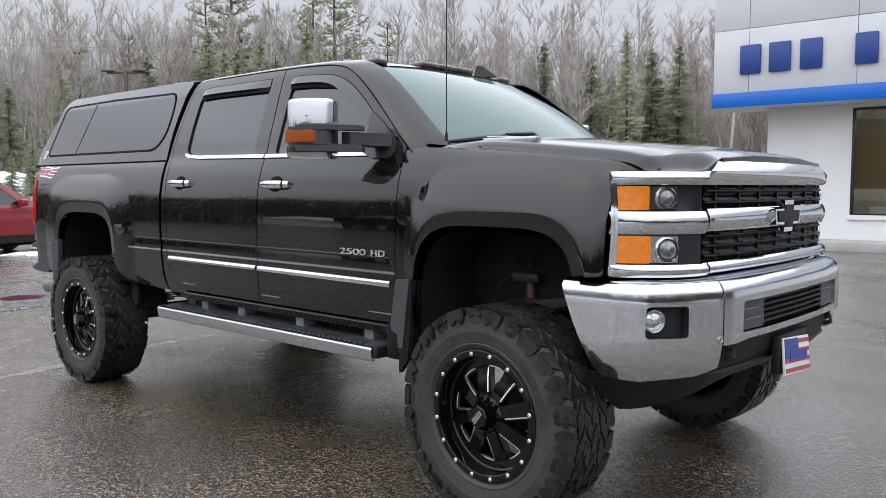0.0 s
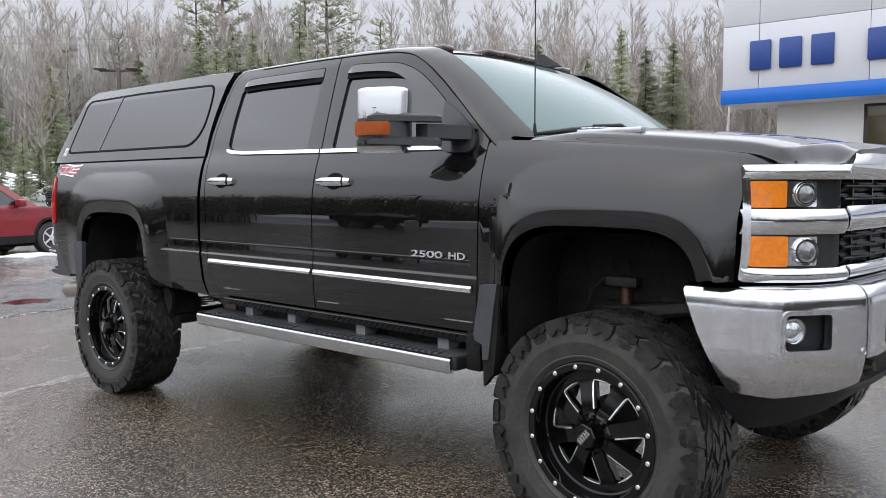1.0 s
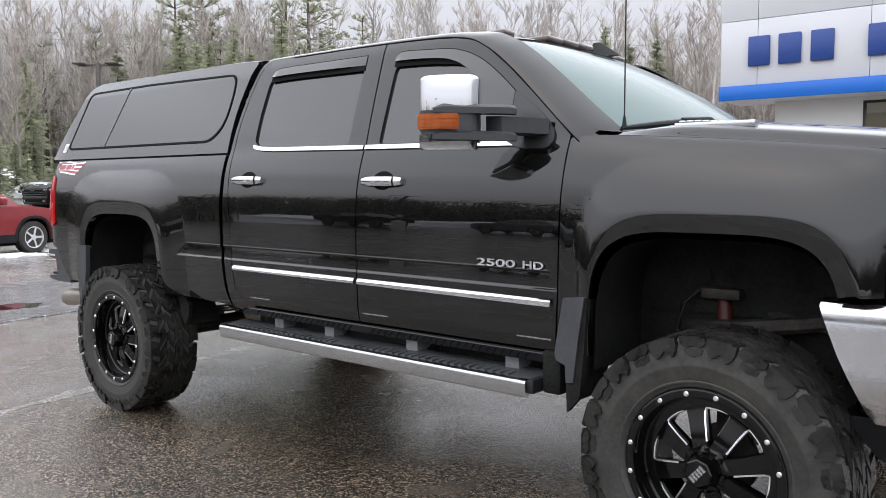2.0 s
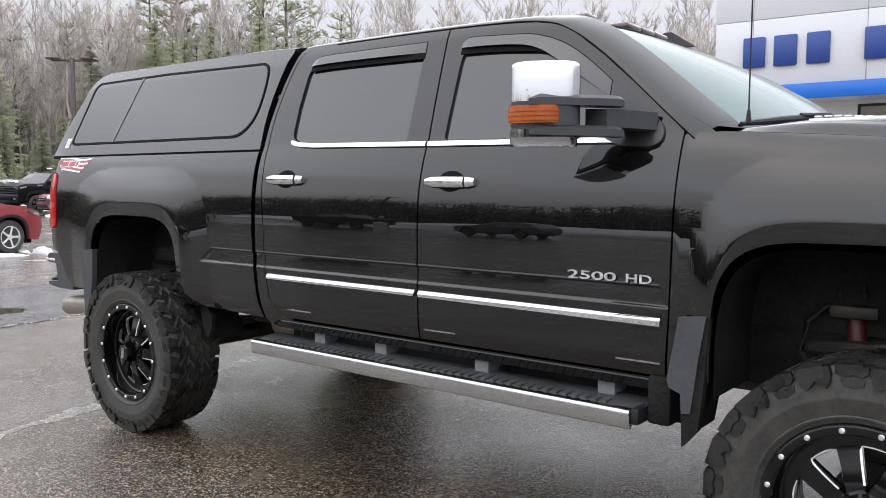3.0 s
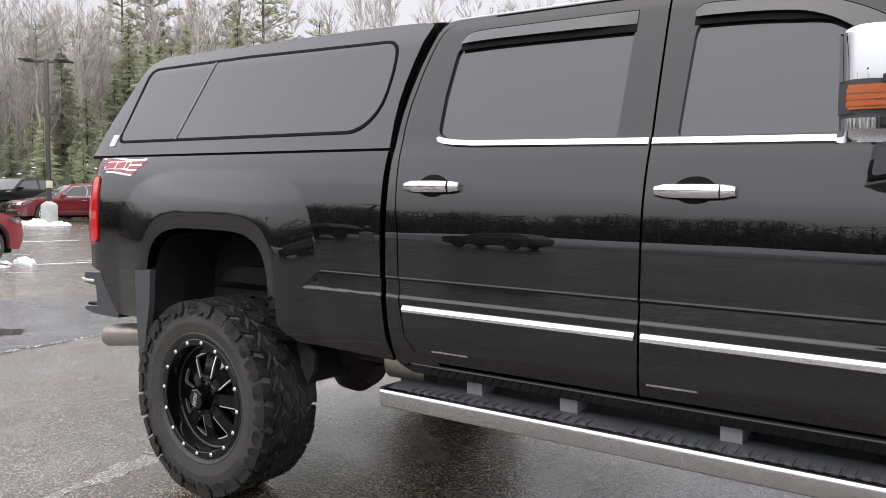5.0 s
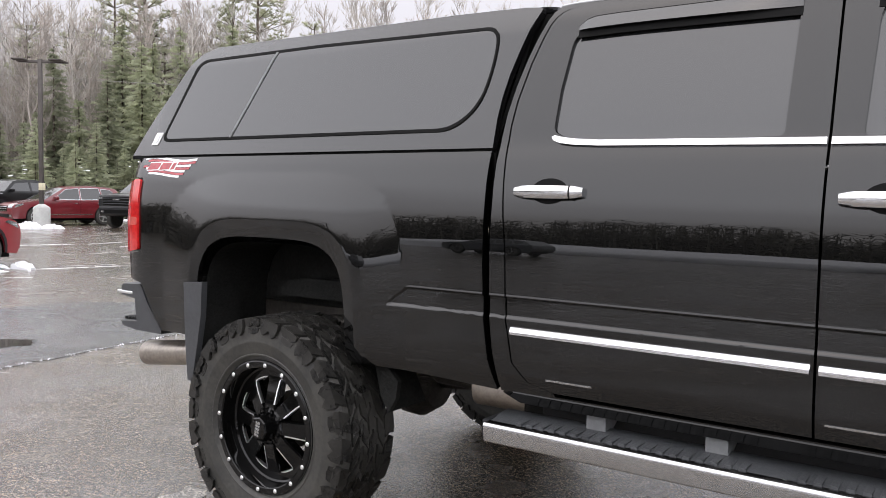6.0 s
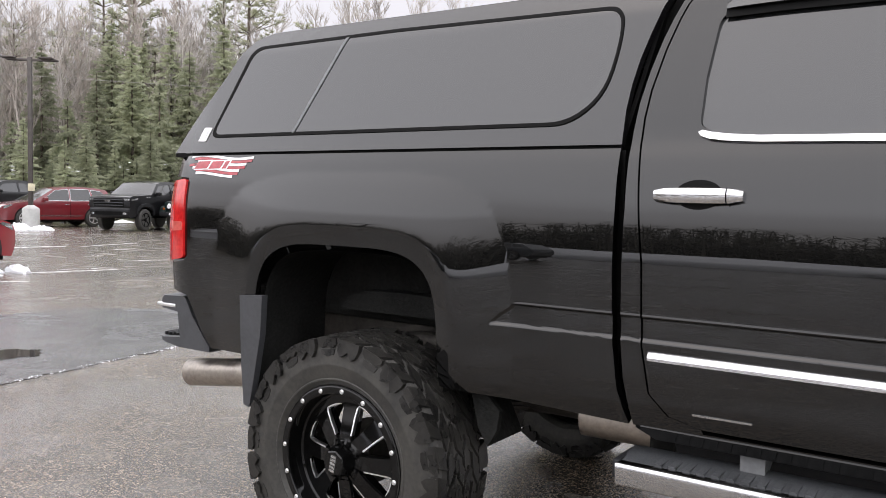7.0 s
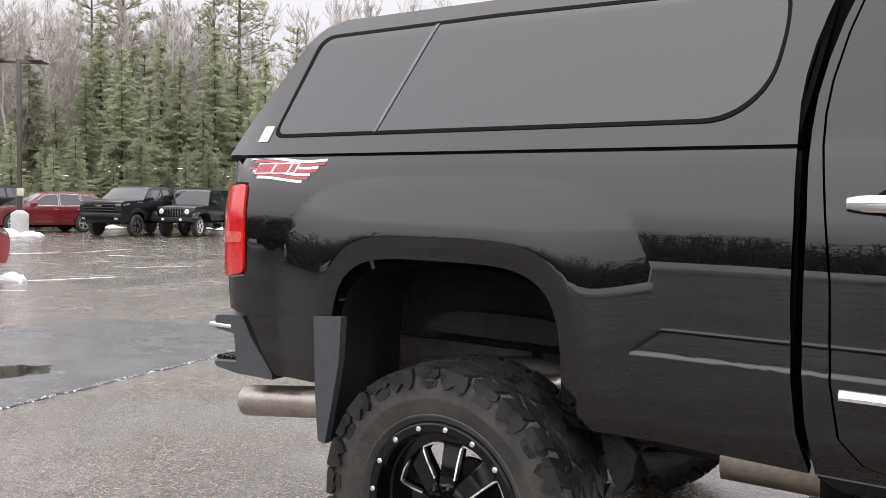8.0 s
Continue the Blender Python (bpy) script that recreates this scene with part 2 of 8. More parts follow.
CLEAR_LENS = material("clear_lens", (0.16, 0.165, 0.17), 0.04, metal=0.5, coat=1.0, vary=0.6, scale=55, rough_vary=0.03)
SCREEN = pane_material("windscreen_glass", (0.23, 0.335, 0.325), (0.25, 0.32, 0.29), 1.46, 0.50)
CABIN = material("dark_cabin", (0.02, 0.022, 0.022), 0.8, vary=0.2)
SHOCK = material("red_shock_paint", (0.065, 0.008, 0.007), 0.5, vary=0.3)
WHITE_MARK = material("white_marking", (0.75, 0.75, 0.76), 0.4)
FLAG_RED = material("decal_red", (0.36, 0.05, 0.06), 0.35, vary=0.25, scale=30)
FLAG_BLUE = material("decal_blue", (0.03, 0.05, 0.25), 0.35)
ASPHALT = asphalt_material("asphalt", (0.006, 0.005, 0.004), (0.36, 0.28, 0.20), 0.24, 0.09, 125.0)
NEW_ASPHALT = asphalt_material("asphalt_patch", (0.022, 0.022, 0.023), (0.10, 0.102, 0.105), 0.26, 0.10)
WATER = material("puddle_water", (0.012, 0.012, 0.012), 0.03, spec=0.6)
LINE = asphalt_material("worn_line_paint", (0.05, 0.045, 0.04), (0.60, 0.53, 0.45), 0.40, 0.10, 110.0)
FAR_LINE = material("bright_line_paint", (0.50, 0.49, 0.48), 0.55, vary=0.5, scale=5, fine=60)
SNOW = material("snow", (0.82, 0.83, 0.86), 0.7, vary=0.08, scale=5, bump=0.8, bump_scale=14)
BARK = material("bare_bark", (0.32, 0.282, 0.25), 0.9, vary=0.35, scale=1.5, tint=(0.36, 0.32, 0.29), by_object=0.25)
PALE_BARK = material("pale_bark", (0.44, 0.41, 0.38), 0.9, vary=0.3, scale=1.5, by_object=0.2)
CONIFER_BARK = material("conifer_bark", (0.09, 0.07, 0.055), 0.9, vary=0.3, scale=2)
# needle colours lightened well past real foliage, to carry the distance haze
HAZED_NEEDLE = foliage_material("hazed_spruce_needles", (0.33, 0.355, 0.245), (0.46, 0.48, 0.345), 0.28)
HAZED_PINE = foliage_material("hazed_pine_needles", (0.31, 0.33, 0.235), (0.44, 0.45, 0.32), 0.2)
# paler than the near bark: aerial haze mixed into the base colour
HAZED_BARK = material("hazed_bark", (0.42, 0.39, 0.355), 0.9, vary=0.3, scale=0.3, tint=(0.50, 0.47, 0.43))
BELT = material("belt_bark", (0.12, 0.113, 0.092), 0.9, vary=0.35, scale=0.3, tint=(0.16, 0.152, 0.125))
SCRUB = material("forest_floor", (0.15, 0.13, 0.095), 0.95, vary=0.5, scale=0.5, tint=(0.20, 0.18, 0.14))
PANEL_GREY = material("facade_panel", (0.60, 0.61, 0.64), 0.35, vary=0.03, scale=0.6)
PANEL_JOINT = material("facade_joint", (0.20, 0.20, 0.21), 0.7)
BLUE_BAND = material("blue_band", (0.004, 0.13, 0.55), 0.3, vary=0.05, scale=0.8)
LETTER_BLUE = material("letter_blue", (0.012, 0.05, 0.24), 0.35, vary=0.08)
WALL_WHITE = material("white_wall", (0.76, 0.76, 0.75), 0.75, vary=0.04, scale=0.8, bump=0.2, bump_scale=60)
CONCRETE = material("concrete", (0.40, 0.40, 0.385), 0.85, vary=0.18, scale=3, bump=0.4, bump_scale=40)
WINDOW_FRAME = material("bronze_frame", (0.035, 0.033, 0.032), 0.4, metal=0.6)
SHOP_GLASS = pane_material("shop_glass", (0.05, 0.05, 0.05), (0.85, 0.86, 0.84), 1.5, 0.05)
ROOM_WALL = material("room_wall", (0.50, 0.42, 0.26), 0.8, vary=0.05)
ROOM_FLOOR = material("room_floor", (0.18, 0.17, 0.16), 0.5, vary=0.1)
BRACKET = material("bracket_paint", (0.16, 0.165, 0.17), 0.5, vary=0.2, scale=9, bump=0.2, bump_scale=90)
POLE_STEEL = material("pole_steel", (0.09, 0.08, 0.075), 0.55, metal=0.5, vary=0.2)
WIRE = material("cable", (0.30, 0.295, 0.28), 0.7)


# ---- mesh helpers ----
def curve(points):
    """A smooth curve through (a, b) points that keeps their rise and fall."""
    xs = np.array([p[0] for p in points], float)
    ys = np.array([p[1] for p in points], float)
    h = np.diff(xs)
    d = np.diff(ys) / h
    m = np.zeros(len(xs))
    m[0], m[-1] = d[0], d[-1]
    for i in range(1, len(xs) - 1):
        if d[i - 1] * d[i] > 0:
            w1, w2 = 2 * h[i] + h[i - 1], h[i] + 2 * h[i - 1]
            m[i] = (w1 + w2) / (w1 / d[i - 1] + w2 / d[i])

    def f(x):
        x = min(max(x, xs[0]), xs[-1])
        i = min(max(int(np.searchsorted(xs, x)) - 1, 0), len(h) - 1)
        t = (x - xs[i]) / h[i]
        return float((2 * t**3 - 3 * t**2 + 1) * ys[i] + (t**3 - 2 * t**2 + t) * h[i] * m[i]
                     + (-2 * t**3 + 3 * t**2) * ys[i + 1] + (t**3 - t**2) * h[i] * m[i + 1])
    return f


def smooth(t):
    t = min(max(t, 0.0), 1.0)
    return t * t * (3 - 2 * t)


def steps(a, b, n):
    return [a + (b - a) * i / n for i in range(n + 1)]


def rounded(points, radius, n=5):
    """A closed outline with its corners rounded; radius: one number, or one per corner."""
    out = []
    k = len(points)
    for i, p in enumerate(points):
        r = radius[i] if isinstance(radius, (list, tuple)) else radius
        p, a, b = Vector(p), Vector(points[i - 1]), Vector(points[(i + 1) % k])
        if r <= 0:
            out.append(tuple(p))
            continue
        ra, rb = min(r, (a - p).length * 0.49), min(r, (b - p).length * 0.49)
        s, e = p + (a - p).normalized() * ra, p + (b - p).normalized() * rb
        for j in range(n + 1):
            t = j / n
            out.append(tuple(s * (1 - t) ** 2 + p * 2 * t * (1 - t) + e * t * t))
    return out


def mesh_object(name, mesh, mat, parent=None, label=""):
    ob = new(name, mesh)
    mesh.materials.append(mat)
    if parent is not None:
        ob.parent = parent
    if label:
        tagged(ob, label)
    return ob


def part(name, bm, mat, parent=None, label="", angle=35):
    """Links a bmesh as one mesh object under a thing or a part."""
    bmesh.ops.recalc_face_normals(bm, faces=bm.faces)
    mesh = bpy.data.meshes.new(name)
    bm.to_mesh(mesh)
    bm.free()
    for p in mesh.polygons:
        p.use_smooth = True
    mesh.set_sharp_from_angle(angle=radians(angle))
    return mesh_object(name, mesh, mat, parent, label)


def thing(name, label, category, group="", kind="", m=None):
    ob = tagged(new(name), label, category, group, kind)
    if m is not None:
        ob.matrix_basis = m
    return ob


def panel(name, mat, parent, outline, place, out, holes=(), us=(), vs=(), depth=0.02, label=""):
    """A curved sheet with true edges: an outline (and holes) in two coordinates, laid on the surface that place() gives,
    with normals from that surface and its rim turned in by depth."""
    from mathutils.geometry import tessellate_polygon
    loops = [[Vector((u, v, 0)) for u, v in lp] for lp in (outline, *holes)]
    flat = [p for lp in loops for p in lp]
    bm = bmesh.new()
    bv = [bm.verts.new(p) for p in flat]
    for tri in tessellate_polygon(loops):
        if len(set(tri)) == 3:
            try:
                bm.faces.new([bv[i] for i in tri])
            except ValueError:
                pass
    for axis, cuts in ((0, us), (1, vs)):
        no = (1, 0, 0) if axis == 0 else (0, 1, 0)
        for c in cuts:
            co = (c, 0, 0) if axis == 0 else (0, c, 0)
            bmesh.ops.bisect_plane(bm, geom=bm.verts[:] + bm.edges[:] + bm.faces[:], dist=1e-5, plane_co=co, plane_no=no)
    bm.verts.index_update()
    out = Vector(out)
    pos, nrm = [], []
    e = 0.002
    for v in bm.verts:
        u, w = v.co.x, v.co.y
        p = Vector(place(u, w))
        du = Vector(place(u + e, w)) - Vector(place(u - e, w))
        dw = Vector(place(u, w + e)) - Vector(place(u, w - e))
        n = du.cross(dw)
        n = n.normalized() if n.length > 1e-12 else out.copy()
        if n.dot(out) < 0:
            n.negate()
        pos.append(p)
        nrm.append(n)
    verts, faces, normals = list(pos), [], []
    for f in bm.faces:
        ids = [v.index for v in f.verts]
        a, b, c = pos[ids[0]], pos[ids[1]], pos[ids[2]]
        if (b - a).cross(c - a).dot(nrm[ids[0]]) < 0:
            ids.reverse()
        faces.append(ids)
        normals += [nrm[i] for i in ids]
    if depth > 0:
        inner = {}
        for ed in bm.edges:
            if len(ed.link_faces) != 1:
                continue
            i, j = ed.verts[0].index, ed.verts[1].index
            for k in (i, j):
                if k not in inner:
                    inner[k] = len(verts)
                    verts.append(pos[k] - nrm[k] * depth)
            mid = (pos[i] + pos[j]) / 2
            fc = ed.link_faces[0]
            cen = sum((pos[v.index] for v in fc.verts), Vector()) / len(fc.verts)
            ids = [i, j, inner[j], inner[i]]
            n = (pos[j] - pos[i]).cross(verts[inner[i]] - pos[i])
            if n.dot(mid - cen) < 0:
                ids.reverse()
                n.negate()
            n = n.normalized() if n.length > 1e-12 else nrm[i]
            faces.append(ids)
            normals += [n] * 4
    bm.free()
    mesh = bpy.data.meshes.new(name)
    mesh.from_pydata([tuple(v) for v in verts], [], faces)
    for p in mesh.polygons:
        p.use_smooth = True
    mesh.normals_split_custom_set([tuple(n) for n in normals])
    return mesh_object(name, mesh, mat, parent, label)


def add_box(bm, lo, hi, bevel=0.0, m=None, segs=2):
    lo, hi = Vector(lo), Vector(hi)
    c, s = (lo + hi) / 2, hi - lo
    mm = (m or Matrix()) @ Matrix.Translation(c) @ Matrix.Diagonal((*s, 1))
    vs = bmesh.ops.create_cube(bm, size=1.0, matrix=mm)["verts"]
    if bevel > 0:
        es = list({e for v in vs for e in v.link_edges})
        bmesh.ops.bevel(bm, geom=es, offset=bevel, segments=segs, affect="EDGES", profile=0.5)
    return bm


def box(lo, hi, bevel=0.0, m=None, segs=2):
    return add_box(bmesh.new(), lo, hi, bevel, m, segs)


def add_lathe(bm, profile, segs=48, m=None, closed=False, caps=True):
    """Turns (radius, height) points about the z axis of m."""
    m = m or Matrix()
    rings = []
    for r, h in profile:
        rings.append([bm.verts.new(m @ Vector((r * math.cos(a), r * math.sin(a), h)))
                      for a in (2 * math.pi * i / segs for i in range(segs))])
    pairs = list(zip(rings, rings[1:]))
    if closed:
        pairs.append((rings[-1], rings[0]))
    for a, b in pairs:
        for i in range(segs):
            j = (i + 1) % segs
            bm.faces.new((a[i], a[j], b[j], b[i]))
    if caps and not closed:
        if profile[0][0] > 1e-4:
            bm.faces.new(rings[0])
        if profile[-1][0] > 1e-4:
            bm.faces.new(rings[-1])
    return bm


def add_tube(bm, points, radius, segs=10):
    """A round bar along points; radius: one number or one per point."""
    pts = [Vector(p) for p in points]
    rings = []
    up = Vector((0.13, 0.27, 0.95))
    for i, p in enumerate(pts):
        d = (pts[min(i + 1, len(pts) - 1)] - pts[max(i - 1, 0)]).normalized()
        if abs(d.dot(up)) > 0.97:
            up = Vector((0.95, 0.1, 0.2))
        a = d.cross(up).normalized()
        b = d.cross(a).normalized()
        r = radius[i] if isinstance(radius, (list, tuple)) else radius
        rings.append([bm.verts.new(p + (a * math.cos(t) + b * math.sin(t)) * r)
                      for t in (2 * math.pi * k / segs for k in range(segs))])
    for x, y in zip(rings, rings[1:]):
        for k in range(segs):
            j = (k + 1) % segs
            bm.faces.new((x[k], x[j], y[j], y[k]))
    bm.faces.new(rings[0])
    bm.faces.new(rings[-1])
    return bm


def add_prism(bm, outline, a, b, place=lambda u, v, w: (u, w, v)):
    """An outline drawn out from a to b."""
    lo = [bm.verts.new(place(u, v, a)) for u, v in outline]
    hi = [bm.verts.new(place(u, v, b)) for u, v in outline]
    n = len(outline)
    bm.faces.new(lo)
    bm.faces.new(hi)
    for i in range(n):
        j = (i + 1) % n
        bm.faces.new((lo[i], lo[j], hi[j], hi[i]))
    return bm


def add_loft(bm, sections, close=False, caps=True):
    """Faces between rows of points, each row with as many points as the next."""
    rows = [[bm.verts.new(p) for p in s] for s in sections]
    n = len(rows[0])
    for a, b in zip(rows, rows[1:]):
        for i in range(n if close else n - 1):
            j = (i + 1) % n
            bm.faces.new((a[i], a[j], b[j], b[i]))
    if caps and close:
        bm.faces.new(rows[0])
        bm.faces.new(rows[-1])
    return bm


# ---- the lifted pickup: rear axle at x = 0, front axle at x = 3.904, right side towards -y ----
truck = thing("pickup_truck", "lifted black crew-cab pickup with canopy and mud tyres on wet asphalt", "pickup truck")

PROFILE = curve([(0.70, 0.950), (0.76, 0.985), (0.84, 1.003), (0.96, 1.009), (1.05, 1.0115), (1.15, 1.0115), (1.25, 1.0105), (1.35, 1.0062),
                 (1.45, 0.990), (1.55, 0.961), (1.62, 0.932), (1.70, 0.909), (1.85, 0.864), (2.0, 0.817), (2.06, 0.797), (2.12, 0.765)])
FENDER = curve([(0.70, 0.950), (0.76, 0.985), (0.84, 1.003), (1.05, 1.010), (1.25, 1.006), (1.38, 0.998), (1.46, 0.984), (1.53, 0.962),
                (1.58, 0.937), (1.62, 0.908), (1.645, 0.880), (1.66, 0.850)])
CREST = curve([(3.2, 1.627), (3.5, 1.612), (3.75, 1.596), (4.0, 1.577), (4.2, 1.558), (4.4, 1.537), (4.52, 1.512), (4.62, 1.480), (4.72, 1.44)])


FLARE_Z0, FLARE_P = 0.70, 4.5


def flare(x, z, xc, a, top, lip, rise, below):
    """How far a wheel flare stands out: a shoulder that leans outwards down to a crest, and a face under it that turns back in."""
    z0, p = FLARE_Z0, FLARE_P
    r = (abs((x - xc) / a) ** p + abs(max(z - z0, 0) / (top - z0)) ** p) ** (1 / p)
    la, lb = a * lip[0], (lip[1] - z0)
    q = (abs((x - xc) / la) ** p + abs(max(z - z0, 0) / lb) ** p) ** (1 / p)
    if below:
        return rise - 0.10 * (1 - q)
    s = min(max((1 - r) / max(1e-6, (1 - r) + (q - 1)), 0), 1) if q > 1 and r < 1 else (1.0 if q <= 1 else 0.0)
    return rise * (1 - (1 - s) ** 1.5)


def crest_line(xc, a, lip, n=44):
    return arch(xc, a * lip[0], FLARE_Z0, lip[1] - FLARE_Z0, n, FLARE_P)


def step_band(x, z):
    """The drawn-in band above the door moulding, deepest under its top edge, with a fine bead along that edge."""
    e0 = 0.575 + (z - 1.02) * 1.2
    e1 = 3.255 - (z - 1.02) * 0.5
    ends = smooth((x - e0) / 0.012) * smooth((e1 - x) / 0.012)
    if z > 1.098 or z < 1.0165:
        return 0.0
    if z > 1.0865:
        return -0.0022 * ends * smooth((1.098 - z) / 0.0115)
    if z > 1.0835:
        return ends * (0.0075 - 0.0097 * (z - 1.0835) / 0.003)
    return ends * (0.0045 + 0.0030 * (z - 1.019) / 0.0645) * min((z - 1.0165) / 0.0025, 1.0)


def side_width(x, z, below=False):
    """Half the body's width at a place on its side."""
    if x < 3.27:
        w = PROFILE(z) - step_band(x, z)
    else:
        w = FENDER(min(z + (1.65 - CREST(x)) * smooth((x - 3.2) / 0.45) * smooth((z - 1.1) / 0.3), 1.66))
    if x < 1.0:
        w += flare(x, z, -0.08, 0.735, 1.515, (0.6856, 1.315), 0.032, below)
        w -= 0.085 * max(0.0, (-0.95 - x) / 0.25) ** 2.5
    if x > 3.27:
        w += flare(x, z, 3.885, 0.56, 1.53, (0.86, 1.325), 0.040, below) * smooth((x - 3.27) / 0.08)
        w -= 1.6 * max(0.0, x - 4.36) ** 2
    return w


def on_side(side, off=0.0, below=False):
    return lambda x, z: (x, side * (side_width(x, z, below) + off), z)


def arch(xc, a, z0, b, n=26, p=4.2, lo=0.0, hi=math.pi):
    pts = []
    for i in range(n + 1):
        t = hi + (lo - hi) * i / n
        c, s = math.cos(t), math.sin(t)
        pts.append((xc + a * math.copysign(abs(c) ** (2 / p), c), z0 + b * abs(s) ** (2 / p)))
    return pts


BODY_U = steps(-1.2, 4.6, 172)
BODY_V = sorted(set([round(v, 4) for v in steps(0.74, 2.10, 76)] + [1.102, 1.098, 1.094, 1.090, 1.0865, 1.0835, 1.019, 1.0165]))
FINE_U = sorted(BODY_U + steps(0.56, 0.68, 10) + steps(3.19, 3.27, 6))
CAB_REAR = [(1.075, 0.755), (1.045, 0.90), (1.034, 1.02), (1.030, 1.24), (1.030, 1.40), (1.022, 1.55), (1.022, 1.64), (1.030, 1.73), (1.050, 1.83), (1.078, 1.93), (1.104, 2.00), (1.132, 2.06), (1.150, 2.088), (1.172, 2.104)]
REAR_DOOR_EDGE = [(1.29, 0.775), (1.19, 0.80), (1.13, 0.86), (1.105, 1.0), (1.095, 1.25), (1.075, 1.42), (1.056, 1.60), (1.056, 1.68), (1.066, 1.77), (1.096, 1.90), (1.126, 1.99), (1.146, 2.036), (1.164, 2.062), (1.184, 2.080), (1.212, 2.092), (1.26, 2.098), (1.40, 2.101)]
REAR_WINDOW = rounded([(1.226, 1.655), (1.228, 1.80), (1.250, 2.0), (1.995, 2.022), (1.985, 1.618), (1.34, 1.618), (1.28, 1.628)], [0.02, 0.0, 0.05, 0.02, 0.02, 0.05, 0.02])
FRONT_WINDOW = rounded([(2.195, 1.615), (2.212, 1.99), (2.30, 2.028), (2.50, 2.034), (2.66, 1.995), (2.80, 1.928), (2.955, 1.815), (2.955, 1.612)],
                       [0.02, 0.05, 0.06, 0.1, 0.1, 0.1, 0.02, 0.02])
DOOR_TOP = [(3.262, 1.615), (3.20, 1.668), (3.05, 1.795), (2.90, 1.915), (2.84, 1.957), (2.785, 1.996), (2.735, 2.028), (2.69, 2.049), (2.64, 2.064), (2.56, 2.078), (2.46, 2.086), (2.36, 2.091), (2.25, 2.095)]

for side in (-1, 1):
    out = (0, side, 0)
    near = side == -1
    us, vs = (FINE_U, BODY_V) if near else (BODY_U[::5], BODY_V[::5])
    place = on_side(side)

    def cut(seq, lo, hi):
        return [c for c in seq if lo < c < hi]

    # bed side, with its wheel arch
    bed = [(1.060, 0.755), (1.025, 0.86), (1.008, 1.0), (1.0, 1.2), (0.998, 1.4), (0.993, 1.50), (0.990, 1.590), (-1.185, 1.590), (-1.185, 1.50), (-1.016, 1.492), (-0.998, 1.138),
           (-1.13, 1.120), (-1.105, 0.995), (-0.995, 0.980), (-0.972, 0.955), (-0.92, 0.865), (-0.855, 0.755), (-0.60, 0.765)]
    crest = [(-0.584, 0.771)] + [q for q in crest_line(-0.08, 0.74, (0.681, 1.315)) if q[1] > 0.80] + [(0.424, 0.774)]
    bed += crest
    side_panel = panel("bed_side", PAINT, truck, bed, place, out, us=cut(us, -1.2, 1.05), vs=cut(vs, 0.75, 1.6), depth=0.035)
    lip = crest + [(0.372, 0.775)] + [q for q in arch(-0.085, 0.452, 0.80, 0.44)[::-1] if q[1] > 0.81] + [(-0.545, 0.78)]
    panel("arch_lip", PAINT, side_panel, lip, on_side(side, 0.0, True), out, us=cut(us, -0.6, 0.45), vs=cut(vs, 0.77, 1.33), depth=0.035)

    # cab corner and rocker
    corner = CAB_REAR + [(1.22, 2.109), (1.40, 2.109)] + [(x - 0.006, z) for x, z in REAR_DOOR_EDGE[::-1]] + [(1.29, 0.762)]
    panel("cab_corner", PAINT, truck, corner, place, out, us=cut(us, 1.0, 1.4), vs=cut(vs, 0.7, 2.108), depth=0.05)
    panel("rocker_panel", PAINT, truck, [(1.08, 0.748), (1.14, 0.715), (3.22, 0.715), (3.245, 0.765), (1.09, 0.762)], place, out,
          us=us[::4], vs=[0.73, 0.745], depth=0.05)

    # doors
    rear_door = panel("rear_door", PAINT, truck, REAR_DOOR_EDGE[::-1] + [(2.106, 0.775), (2.106, 2.098), (1.80, 2.102)], place, out, [REAR_WINDOW],
                      cut(us, 1.0, 2.11), cut(vs, 0.7, 2.1), 0.03)
    front_door = panel("front_door", PAINT, truck, [(2.114, 2.098), (2.114, 0.775), (3.235, 0.775), (3.250, 1.0), (3.258, 1.4)] + DOOR_TOP, place, out,
                       [FRONT_WINDOW], cut(us, 2.1, 3.27), cut(vs, 0.7, 2.1), 0.03)
    glass = on_side(side, -0.012)
    panel("window", TINT, rear_door, [(x, z) for x, z in REAR_WINDOW], glass, out, us=cut(us, 1.2, 2.0)[::2], vs=cut(vs, 1.6, 2.05), depth=0.004, label="dark tinted side window")
    panel("window", TINT, front_door, [(x, z) for x, z in FRONT_WINDOW], glass, out, us=cut(us, 2.2, 2.96)[::2], vs=cut(vs, 1.6, 2.05), depth=0.004, label="dark tinted side window")
    # smoked rain visors over both windows
    VIS_TOP = curve([(2.203, 2.030), (2.225, 2.046), (2.26, 2.048), (2.36, 2.043), (2.547, 2.030), (2.64, 2.008), (2.73, 1.971), (2.80, 1.929), (2.87, 1.879), (2.955, 1.812)])
    VIS_LOW = curve([(2.203, 2.006), (2.355, 2.002), (2.528, 1.988), (2.62, 1.961), (2.70, 1.916), (2.80, 1.853), (2.955, 1.752)])
    RV_TOP = curve([(1.262, 2.020), (1.285, 2.040), (1.32, 2.050), (1.45, 2.053), (2.000, 2.053)])
    RV_LOW = curve([(1.262, 2.006), (1.45, 2.010), (2.000, 2.006)])
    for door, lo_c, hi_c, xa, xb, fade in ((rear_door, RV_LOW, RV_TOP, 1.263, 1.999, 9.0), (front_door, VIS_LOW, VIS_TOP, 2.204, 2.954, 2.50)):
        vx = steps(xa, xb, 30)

        def visor(x, z, off=0.0):
            """Bows out from the door frame at its top edge to its lower edge, and dies away at both ends."""
            t = min(max((hi_c(x) - z) / max(hi_c(x) - lo_c(x), 1e-4), 0.0), 1.25)
